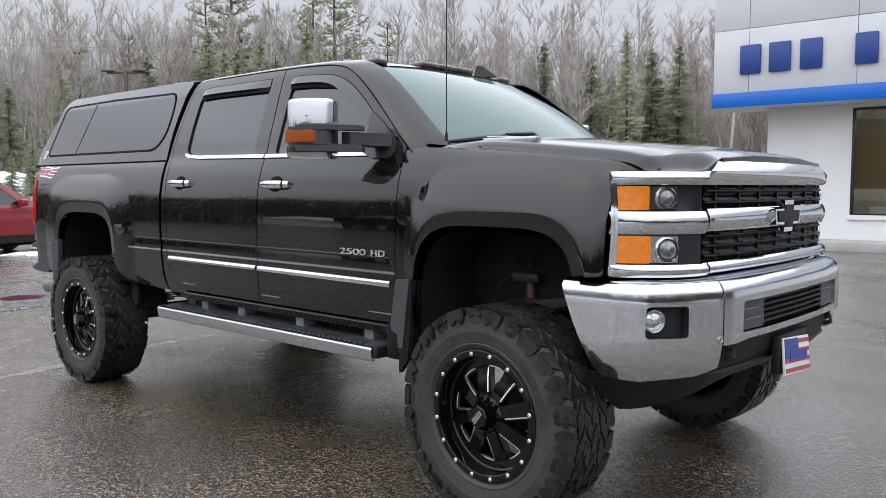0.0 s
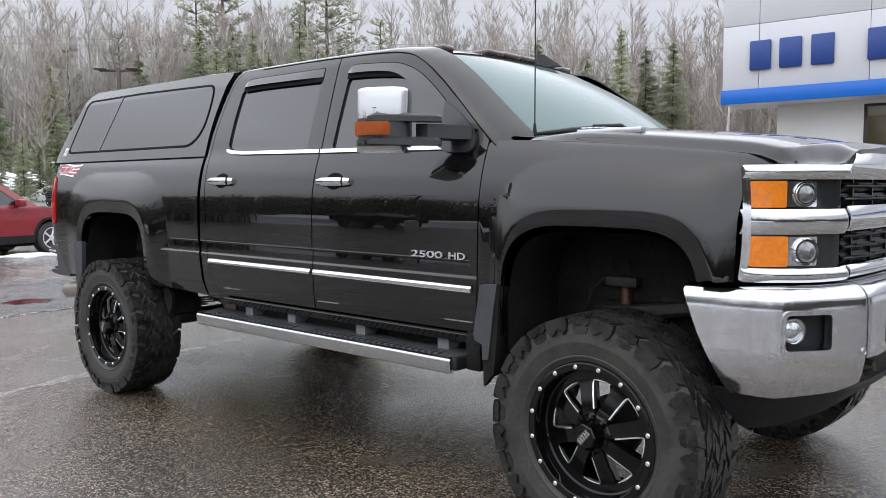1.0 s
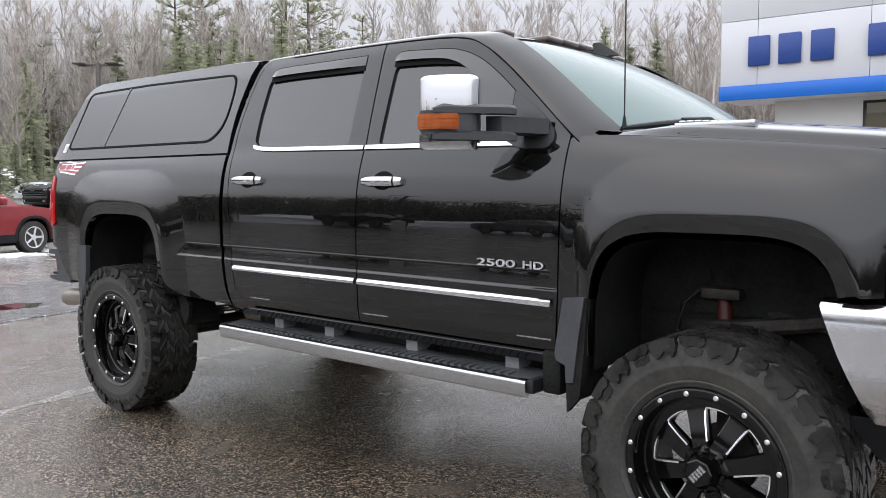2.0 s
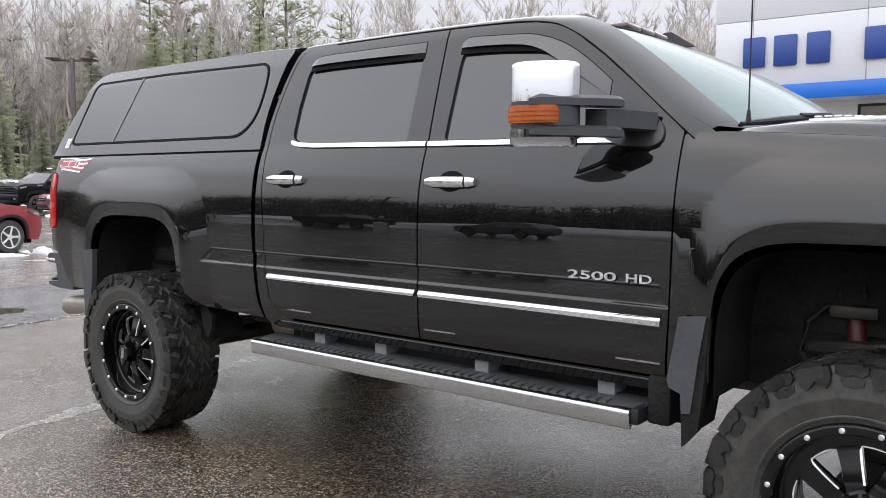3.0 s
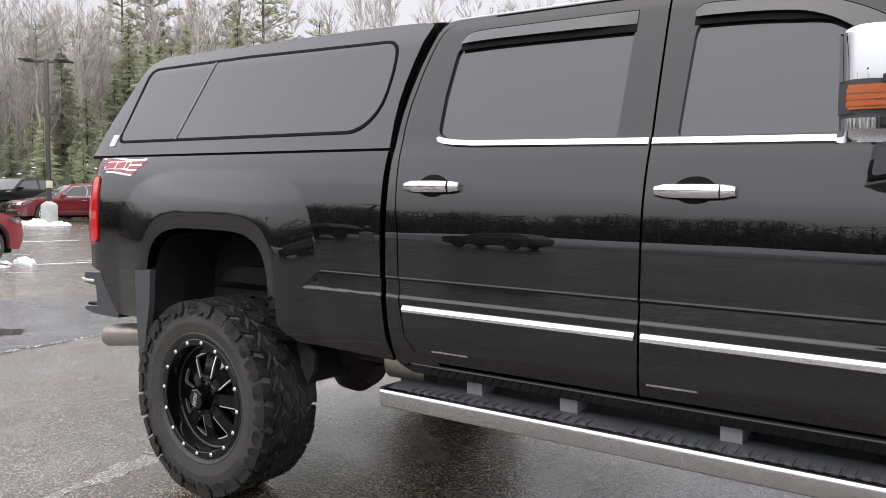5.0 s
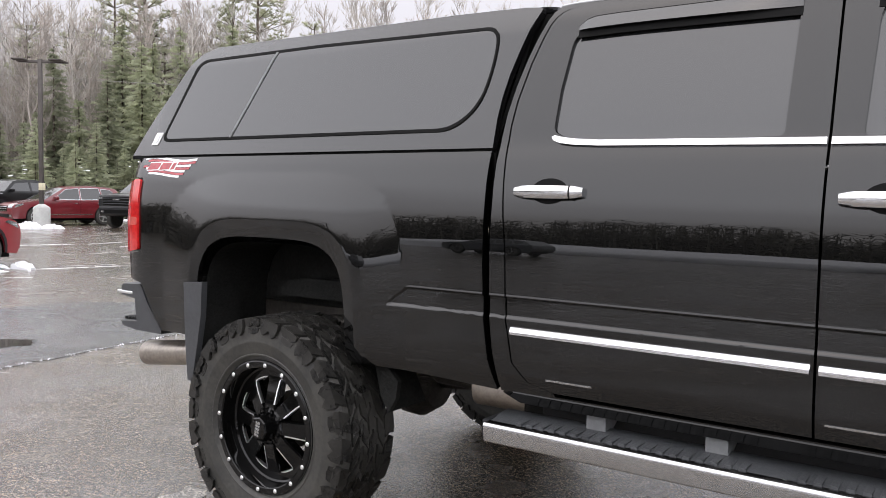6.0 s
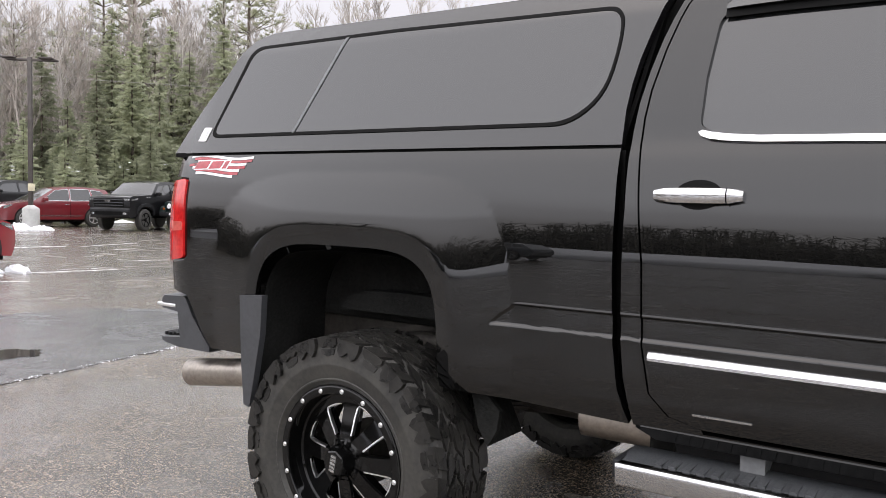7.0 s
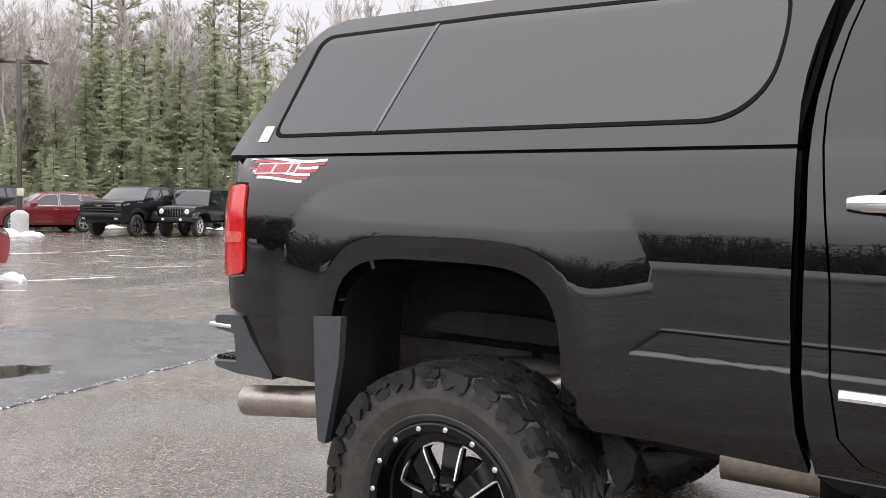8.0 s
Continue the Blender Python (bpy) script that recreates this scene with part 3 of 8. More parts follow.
            k = smooth((x - xa + 0.02) / 0.06) * smooth((xb + 0.02 - x) / 0.25)
            return (x, side * (side_width(x, z) + 0.004 + off + 0.014 * k * t), z)
        panel("rain_visor", VISOR, door, [(x, lo_c(x)) for x in vx] + [(x, hi_c(x)) for x in vx[::-1]], visor, out, us=vx[1:-1], vs=steps(1.75, 2.05, 24), depth=0.004, label="smoked plastic rain visor")
        # shade under the visor put in as a black strip, and the fine seam round its upper edge
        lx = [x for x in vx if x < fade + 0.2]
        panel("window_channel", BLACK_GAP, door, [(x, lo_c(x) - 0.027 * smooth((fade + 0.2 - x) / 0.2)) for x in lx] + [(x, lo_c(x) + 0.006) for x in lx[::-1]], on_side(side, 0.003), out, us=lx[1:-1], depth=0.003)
        panel("visor_seam", BLACK_GAP, door, [(x, hi_c(x) - 0.002) for x in vx] + [(x, hi_c(x) + 0.0035) for x in vx[::-1]], on_side(side, 0.002), out, us=vx[1:-1], depth=0.002)
    # bright strips
    trim = on_side(side, 0.010)
    panel("belt_strip", CHROME, rear_door, [(1.226, 1.634), (1.236, 1.622), (1.262, 1.613), (1.31, 1.607), (1.40, 1.602), (2.104, 1.592), (2.104, 1.612), (1.40, 1.621), (1.31, 1.627), (1.262, 1.634), (1.238, 1.640)], trim, out,
          us=steps(1.25, 2.1, 18), vs=[1.6, 1.61, 1.62], depth=0.012, label="chrome belt strip")
    panel("belt_strip", CHROME, front_door, [(2.116, 1.592), (2.116, 1.612), (3.03, 1.602), (3.03, 1.583)], trim, out, us=steps(2.15, 3.0, 18), vs=[1.6], depth=0.012, label="chrome belt strip")
    def mould(x, z):
        return (x, side * (side_width(x, z) + 0.016 - 0.010 * smooth((z - 0.969) / 0.016)), z)
    panel("door_moulding", CHROME, rear_door, [(1.125, 0.962), (1.125, 0.988), (2.098, 0.985), (2.098, 0.959)], mould, out, us=steps(1.2, 2.05, 16), vs=[0.969, 0.973, 0.977, 0.981], depth=0.016, label="bright door moulding")
    panel("door_moulding", CHROME, front_door, [(2.122, 0.958), (2.122, 0.984), (3.225, 0.979), (3.225, 0.951)], mould, out, us=steps(2.2, 3.2, 18), vs=[0.965, 0.969, 0.973, 0.977], depth=0.016, label="bright door moulding")
    # door handles with their cups
    for door, x0, zc in ((rear_door, 1.122, 1.448), (front_door, 2.150, 1.440)):
        cup = [(x0 + 0.128 + 0.070 * math.cos(a), zc + 0.003 + 0.043 * math.sin(a)) for a in steps(0, 2 * math.pi, 22)[:-1]]
        panel("handle_cup", BLACK_GAP, door, cup, on_side(side, 0.0015), out, depth=0.001, label="dark handle recess")
        hb = bmesh.new()
        secs = []
        for i in range(13):
            t = i / 12
            x = x0 + 0.258 * t
            bulge = 0.012 + 0.026 * math.sin(math.pi * min(max(t, 0.04), 0.96)) ** 0.45
            h = 0.0225 * (0.72 + 0.28 * math.sin(math.pi * t) ** 0.3)
            w = side_width(x, zc)
            row = []
            for k in range(10):
                a = 2 * math.pi * k / 10
                row.append((x, side * (w + bulge - 0.012 + 0.011 * math.cos(a)), zc + h * math.sin(a)))
            secs.append(row)
        add_loft(hb, secs, close=True)
        part("door_handle", hb, CHROME, door, "chrome door handle", 50)
        # slit between the grip and its end cap
        hb = bmesh.new()
        w = side_width(x0 + 0.214, zc)
        add_loft(hb, [[(x0 + xk, side * (w + 0.0235 + 0.0118 * math.cos(2 * math.pi * k / 12)), zc + 0.0222 * math.sin(2 * math.pi * k / 12)) for k in range(12)] for xk in (0.213, 0.2155)], close=True)
        part("handle_slit", hb, BLACK_GAP, door)
    # small bright sill lettering bars along the door bottoms
    for door, x0 in ((rear_door, 1.26), (front_door, 2.14), (front_door, 3.05)):
        panel("sill_strip", SATIN, door, [(x0, 0.815), (x0, 0.821), (x0 + 0.17, 0.822), (x0 + 0.17, 0.816)], on_side(side, 0.003), out, depth=0.003)

    # front fender
    fend = [(3.268, 1.60), (3.272, CREST(3.28) - 0.012)] + [(x, CREST(x) - 0.006) for x in steps(3.4, 4.56, 16)] + [(4.605, 1.486), (4.442, 1.492), (4.426, 1.30), (4.426, 1.088), (4.37, 1.084)]
    crest = [q for q in crest_line(3.885, 0.56, (0.86, 1.325))[::-1] if (q[1] > 1.085 or q[0] < 3.86) and q[1] > 0.80] + [(3.4036, 0.785)]
    fend += crest + [(3.245, 0.785), (3.256, 1.0), (3.261, 1.2), (3.264, 1.4)]
    fender = panel("front_fender", PAINT, truck, fend, place, out, us=cut(us, 3.27, 4.6), vs=cut(vs, 0.75, 1.66), depth=0.035)
    lip = crest + [(3.409, 0.785)] + [q for q in arch(3.862, 0.452, 0.80, 0.462) if (q[1] > 1.08 or q[0] < 3.86) and q[1] > 0.82] + [(4.31, 1.082)]
    panel("arch_lip", PAINT, fender, lip, on_side(side, 0.0, True), out, us=cut(us, 3.41, 4.4), vs=cut(vs, 0.79, 1.33), depth=0.035)

# door lettering: model figures on the right-hand and left-hand front doors


def lettering(name, text, size, mat, parent, m, depth=0.004, label="", stretch=1.0):
    cu = bpy.data.curves.new("letters", "FONT")
    cu.body = text
    cu.size = size
    cu.extrude = depth
    cu.offset = 0.0004
    cu.align_x = "LEFT"
    tmp = new("letters", cu)
    dg = bpy.context.evaluated_depsgraph_get()
    mesh = bpy.data.meshes.new_from_object(tmp.evaluated_get(dg))
    bpy.data.objects.remove(tmp)
    bpy.data.curves.remove(cu)
    mesh.transform(m @ Matrix.Diagonal((stretch, 1, 1, 1)))
    mesh.materials.clear()
    ob = mesh_object(name, mesh, mat, parent, label)
    return ob


BADGE_TURN = Matrix.Rotation(math.pi / 2, 4, "X")
lettering("model_badge", "2500", 0.042, BADGE, truck, Matrix.Translation((2.852, -1.0185, 1.094)) @ BADGE_TURN, 0.003, "chrome model figures on the front door", 2.42)
lettering("series_badge", "HD", 0.042, BADGE, truck, Matrix.Translation((3.088, -1.0185, 1.094)) @ BADGE_TURN, 0.003, "chrome series letters on the front door", 1.7)

# roof, pillars and screen
ROOF_Z = curve([(1.15, 2.132), (1.25, 2.146), (1.6, 2.163), (2.1, 2.168), (2.45, 2.154), (2.65, 2.130), (2.80, 2.09)])
ROOF_EDGE = curve([(1.15, 2.104), (1.30, 2.108), (1.6, 2.110), (2.1, 2.106), (2.36, 2.100), (2.5, 2.092), (2.62, 2.072), (2.72, 2.045)])


def roof_place(x, y):
    e = abs(y) / 0.79
    zc, ze = ROOF_Z(x), ROOF_EDGE(x)
    return (x, y, ze + (zc - ze) * max(0.0, 1 - e**3.2))


roof = panel("roof", PAINT, truck, [(1.175, -0.755), (2.60, -0.755), (2.66, -0.74), (2.72, -0.66), (2.76, -0.45), (2.785, 0.0), (2.76, 0.45), (2.72, 0.66), (2.66, 0.74), (2.60, 0.755), (1.175, 0.755)],
             roof_place, (0, 0, 1), us=steps(1.2, 2.78, 34), vs=steps(-0.75, 0.75, 40), depth=0.03)
# roof rail and windscreen pillar in one sweep: its lower edge by the doors, its crest, and its edge at roof and glass
A_OUT = [(1.165, 0.769, 2.105), (1.22, 0.769, 2.109), (1.42, 0.769, 2.109), (1.80, 0.769, 2.109), (2.15, 0.771, 2.105), (2.36, 0.776, 2.099), (2.50, 0.783, 2.091), (2.64, 0.795, 2.070), (2.76, 0.812, 2.017), (2.90, 0.840, 1.922), (3.05, 0.877, 1.80), (3.20, 0.914, 1.673), (3.275, 0.925, 1.610), (3.31, 0.928, 1.580)]
A_MID = [(1.165, 0.752, 2.116), (1.22, 0.752, 2.120), (1.42, 0.752, 2.121), (1.80, 0.752, 2.121), (2.15, 0.754, 2.118), (2.37, 0.757, 2.113), (2.53, 0.762, 2.106), (2.68, 0.763, 2.086), (2.80, 0.772, 2.038), (2.94, 0.796, 1.947), (3.09, 0.828, 1.830), (3.25, 0.863, 1.702), (3.335, 0.873, 1.636), (3.39, 0.876, 1.590)]
A_IN = [(1.165, 0.725, 2.119), (1.22, 0.725, 2.125), (1.42, 0.725, 2.127), (1.80, 0.725, 2.128), (2.15, 0.725, 2.126), (2.38, 0.725, 2.122), (2.56, 0.725, 2.113), (2.715, 0.700, 2.101), (2.835, 0.698, 2.058), (2.98, 0.712, 1.968), (3.13, 0.738, 1.856), (3.30, 0.770, 1.724), (3.39, 0.784, 1.656), (3.45, 0.79, 1.602)]
PILLAR = [[curve([(i, p[k]) for i, p in enumerate(line)]) for k in range(3)] for line in (A_OUT, A_MID, A_IN)]
for side in (-1, 1):
    def pillar_place(u, v):
        """u along the pillar from the roof down to the cowl, v across it from the door to the glass."""
        a, m_, b = (Vector([f(u) for f in line]) for line in PILLAR)
        p = a * (1 - v) ** 2 + (m_ * 2 - (a + b) / 2) * 2 * v * (1 - v) + b * v * v
        return (p.x, p.y * side, p.z)
    panel("roof_rail", PAINT, truck, [(0, 0), (len(A_OUT) - 1, 0), (len(A_OUT) - 1, 1), (0, 1)], pillar_place, (0.3, side * 0.7, 0.6), us=steps(0, len(A_OUT) - 1, 60)[1:-1], vs=steps(0, 1, 8)[1:-1], depth=0.008)


ROOF_FRONT = curve([(0.0, 2.785), (0.45, 2.76), (0.66, 2.72), (0.74, 2.66)])


def screen_place(v, y):
    """The windscreen: v from 0 at the cowl to 1 at the roof."""
    e = y / 0.83
    low = Vector((3.62 - 0.25 * e * e, y, 1.660 - 0.030 * e * e))
    yt = y * 0.855
    xt = ROOF_FRONT(abs(yt)) - 0.004
    top = Vector((xt, yt, roof_place(xt, yt)[2] - 0.006))
    p = low.lerp(top, v)
    bow = 0.030 * 4 * v * (1 - v)
    return (p.x + bow * 0.4, p.y, p.z + bow)


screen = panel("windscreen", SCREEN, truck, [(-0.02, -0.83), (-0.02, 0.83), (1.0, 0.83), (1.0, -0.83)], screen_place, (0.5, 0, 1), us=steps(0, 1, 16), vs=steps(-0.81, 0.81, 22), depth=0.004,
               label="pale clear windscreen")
screen.visible_shadow = False
bm = bmesh.new()
for y0 in (-1, 1):
    add_tube(bm, [Vector((PILLAR[0][0](u), y0 * PILLAR[0][1](u), PILLAR[0][2](u) - 0.002)) for u in steps(1, len(A_OUT) - 1, 60)], 0.003, 6)
add_tube(bm, [Vector(screen_place(1.0, y)) for y in steps(-0.8, 0.8, 16)], 0.004, 6)
part("windscreen_seal", bm, BLACK_GAP, truck)
# cabin behind the glass: dashboard, seats' dark mass and back wall
part("dashboard", box((3.0, -0.78, 1.42), (3.5, 0.78, 1.62), 0.05), CABIN, truck)
part("cabin_shell", box((1.24, -0.74, 1.0), (3.1, 0.74, 1.50), 0.05), CABIN, truck)
part("cab_back", box((1.10, -0.90, 0.80), (1.19, 0.90, 1.62), 0.02), CABIN, truck)
for side in (-1, 1):
    bm = bmesh.new()
    add_prism(bm, [(1.0, 0.8), (1.06, 0.8), (1.05, 1.6), (1.08, 1.8), (1.14, 2.0), (1.185, 2.09), (1.10, 2.09), (1.05, 2.0), (1.0, 1.8), (0.99, 1.62)], side * 0.60, side * 0.758)
    part("gap_filler", bm, BLACK_GAP, truck)
    part("gap_filler", box((1.045, min(side * 0.60, side * 0.93), 0.80), (1.095, max(side * 0.60, side * 0.93), 1.57)), BLACK_GAP, truck)
part("bed_front_wall", box((0.975, -0.93, 0.77), (1.0, 0.93, 1.585)), BLACK_GAP, truck)
part("cab_back_top", box((1.19, -0.72, 1.62), (1.24, 0.72, 2.06), 0.02), CABIN, truck)

# hood: a raised centre between the fender crests
HOOD_LIFT = curve([(0.0, 0.085), (0.40, 0.079), (0.70, 0.062), (0.80, 0.047), (0.834, 0.038), (0.876, 0.0), (0.90, -0.020)])


HOOD_FRONT = curve([(0.0, 4.73), (0.30, 4.725), (0.58, 4.715), (0.68, 4.69), (0.76, 4.655), (0.84, 4.61), (0.872, 4.57)])


def hood_place(x, y):
    a = abs(y)
    lift = HOOD_LIFT(a)
    k = smooth((x - 3.25) / 0.50)
    z = CREST(min(x, 4.55)) - 0.004 + lift * (0.05 + 0.95 * k if lift > 0 else 1.0)
    front = 1.543 - 0.053 * smooth((a - 0.57) / 0.14) + 0.016 * smooth((0.6 - a) / 0.4)
    f = smooth((x - HOOD_FRONT(a) + 0.10) / 0.09)
    return (x, y, z * (1 - f) + front * f)


def hood_half(s):
    return [(3.31, s * 0.876), (3.37, s * 0.83), (3.50, s * 0.60), (3.58, s * 0.30)]


hood = panel("hood", PAINT, truck, hood_half(-1) + [(3.60, 0.0)] + hood_half(1)[::-1] + [(4.30, 0.878), (4.50, 0.876), (4.57, 0.872), (4.61, 0.84), (4.655, 0.76), (4.69, 0.68), (4.715, 0.58), (4.725, 0.30), (4.73, 0.0), (4.725, -0.30), (4.715, -0.58), (4.69, -0.68), (4.655, -0.76), (4.61, -0.84), (4.57, -0.872), (4.50, -0.876), (4.30, -0.878)],
             hood_place, (0, 0, 1), us=steps(3.3, 4.5, 30) + steps(4.52, 4.72, 20), vs=sorted(steps(-0.87, 0.87, 60) + [-0.862, -0.85, -0.838, -0.834, -0.83, -0.822, 0.822, 0.83, 0.834, 0.838, 0.85, 0.862]), depth=0.03)
# cowl and wipers
part("cowl", add_loft(bmesh.new(), [[Vector((3.28 + 0.33 * (1 - (y / 0.88) ** 2), y, 1.598)) for y in steps(-0.88, 0.88, 20)], [Vector((3.36 + 0.28 * (1 - (y / 0.88) ** 2), y, 1.632)) for y in steps(-0.88, 0.88, 20)],
                                    [Vector((3.42 + 0.26 * (1 - (y / 0.88) ** 2), y, 1.625)) for y in steps(-0.88, 0.88, 20)]]), PLASTIC, truck)
for y0, y1 in ((-0.79, -0.30), (-0.02, 0.50)):
    bm = bmesh.new()
    blade = [Vector(screen_place(-0.012 + 0.045 * k, y0 + (y1 - y0) * k)) + Vector((0.010, 0, 0.016)) for k in steps(0, 1, 10)]
    add_tube(bm, blade, [0.008 + 0.006 * math.sin(math.pi * k) for k in steps(0, 1, 10)], 8)
    add_tube(bm, [blade[6] + Vector((0.004, 0, 0.012)), blade[9] + Vector((0.03, 0, 0.004)), blade[9] + Vector((0.07, 0.03, -0.03))], [0.008, 0.012, 0.012], 8)
    part("wiper", bm, PLASTIC, truck)
# hood maker's plate: plain bright bars
for s in (-1, 1):
    bm = bmesh.new()
    for i in range(9):
        x = 3.655 + 0.031 * i
        p = Vector(hood_place(x, s * 0.785))
        add_box(bm, (x, p.y - 0.012, p.z + 0.004), (x + 0.024, p.y + 0.012, p.z + 0.014), 0.002)
    p0, p1 = Vector(hood_place(3.65, s * 0.785)), Vector(hood_place(3.93, s * 0.785))
    add_box(bm, (3.64, p0.y - 0.02, min(p0.z, p1.z) - 0.004), (3.945, p0.y + 0.02, max(p0.z, p1.z) + 0.005), 0.002)
    part("hood_badge", bm, SATIN, truck, "bright plain badge on the hood side")
# whip aerial on the right fender
bm = bmesh.new()
add_tube(bm, [(3.46, -0.862, 1.64), (3.46, -0.862, 1.68)], [0.010, 0.006], 10)
add_tube(bm, [(3.46, -0.862, 1.67), (3.462, -0.862, 2.46)], 0.0028, 6)
part("aerial", bm, PLASTIC, truck)
# roof marker lamps and fin
for y, hw_ in ((-0.56, 0.045), (-0.152, 0.076), (0.003, 0.076), (0.158, 0.076), (0.56, 0.045)):
    zr = roof_place(2.64, y)[2]
    bm = bmesh.new()
    add_box(bm, (2.575, y - hw_, zr - 0.012), (2.70, y + hw_, zr + 0.021), 0.012, segs=3)
    part("marker_lamp", bm, material("marker_lens", (0.055, 0.034, 0.025), 0.2, coat=0.6) if y == -0.56 else bpy.data.materials["marker_lens"], roof, "smoked amber roof marker lamp")
bm = bmesh.new()
zf = roof_place(2.66, 0.36)[2]
add_loft(bm, [[Vector((2.79 - 0.125 * t - (0.20 - 0.155 * t) * k / 6, 0.36 + sg * (0.030 - 0.024 * t) * math.sin(math.pi * (0.08 + 0.84 * k / 6)), zf - 0.012 + 0.080 * t)) for sg in (1, -1) for k in (range(7) if sg == 1 else range(6, -1, -1))] for t in steps(0, 1, 5)], close=True)
part("roof_fin", bm, PLASTIC, roof)

# ---- nose: headlamps, grille, bumper ----
FACE = curve([(0.0, 4.745), (0.35, 4.737), (0.686, 4.708), (0.78, 4.672), (0.85, 4.625), (0.91, 4.565), (0.95, 4.51), (0.973, 4.457), (0.985, 4.40), (0.99, 4.35)])


def on_face(off):
    return lambda y, z: (FACE(abs(y)) + off, y, z)


FRONT = (1, 0, 0)
part("radiator_wall", add_prism(bmesh.new(), [(FACE(abs(y)) - 0.11, y) for y in steps(-0.9, 0.9, 16)] + [(4.3, 0.9), (4.3, -0.9)], 1.0, 1.46, lambda u, v, w: (u, v, w)), BLACK_GAP, truck)
grille = tagged(new("grille"), "black barred grille with broad chrome bars")
grille.parent = truck


def face_strip(name, mat, parent, y0, y1, z0, z1, off, depth, rows=3, label="", tilt=0.0, n=16, round_=0.004):
    """A bar across the nose, bowed in section."""
    zc, h = (z0 + z1) / 2, (z1 - z0) / 2

    def place(y, z):
        t = (z - zc) / h
        return (FACE(abs(y)) + off - depth * 0.35 * t * t + tilt * t, y, z)
    o = rounded([(y0, z0), (y1, z0), (y1, z1), (y0, z1)], round_, 3)
    return panel(name, mat, parent, o, place, FRONT, us=steps(y0, y1, n)[1:-1], vs=steps(z0, z1, 6)[1:-1], depth=depth, label=label)


panel("top_bar", CHROME, grille, rounded([(-0.70, 1.437), (0.70, 1.437), (0.70, 1.487), (0.585, 1.540), (-0.585, 1.540), (-0.70, 1.487)], 0.006, 3), lambda y, z: (FACE(abs(y)) + 0.015 - 0.018 * ((z - 1.49) / 0.055) ** 2 - 0.4 * max(0.0, z - 1.49), y, z), FRONT,
      us=steps(-0.69, 0.69, 24), vs=steps(1.445, 1.54, 8), depth=0.05, label="broad chrome top bar")
face_strip("middle_bar", CHROME, grille, -0.69, 0.69, 1.258, 1.345, 0.014, 0.05, label="broad chrome middle bar")
face_strip("bottom_bar", CHROME, grille, -0.69, 0.69, 1.092, 1.140, 0.02, 0.05, label="chrome lower bar")
for z0, z1 in ((1.345, 1.437), (1.140, 1.258)):
    n = 2 if z0 > 1.3 else 3
    for i in range(n):
        zc = z0 + (z1 - z0) * (i + 0.5) / n
        face_strip("grille_bar", GRILLE_BLACK, grille, -0.685, 0.685, zc - 0.008, zc + 0.008, -0.010, 0.03, n=12)
        for y in steps(-0.51, 0.51, 5):
            face_strip("grille_tooth", PLASTIC, grille, y - 0.075, y + 0.075, zc + 0.0055, zc + 0.0085, -0.008, 0.006, n=3, round_=0.001)
    for y in steps(-0.60, 0.60, 6):
        part("grille_upright", box((FACE(abs(y)) - 0.045, y - 0.006, z0), (FACE(abs(y)) - 0.02, y + 0.006, z1)), GRILLE_BLACK, grille)
# maker's emblem as a plain cross-shaped plate
em = rounded([(-0.145, 1.268), (-0.045, 1.268), (-0.06, 1.235), (0.045, 1.235), (0.05, 1.268), (0.145, 1.268), (0.155, 1.335), (0.055, 1.335), (0.06, 1.372), (-0.05, 1.372), (-0.055, 1.335), (-0.155, 1.335)][::-1], 0.006, 2)
emblem = panel("emblem", CHROME, grille, em, on_face(0.036), FRONT, us=steps(-0.14, 0.14, 8), depth=0.025, label="plain cross-shaped chrome emblem")
em2 = [(y * 0.84, 1.303 + (z - 1.303) * 0.72) for y, z in em]
panel("emblem_inlay", PLASTIC, emblem, em2, on_face(0.041), FRONT, us=steps(-0.12, 0.12, 8), depth=0.004)

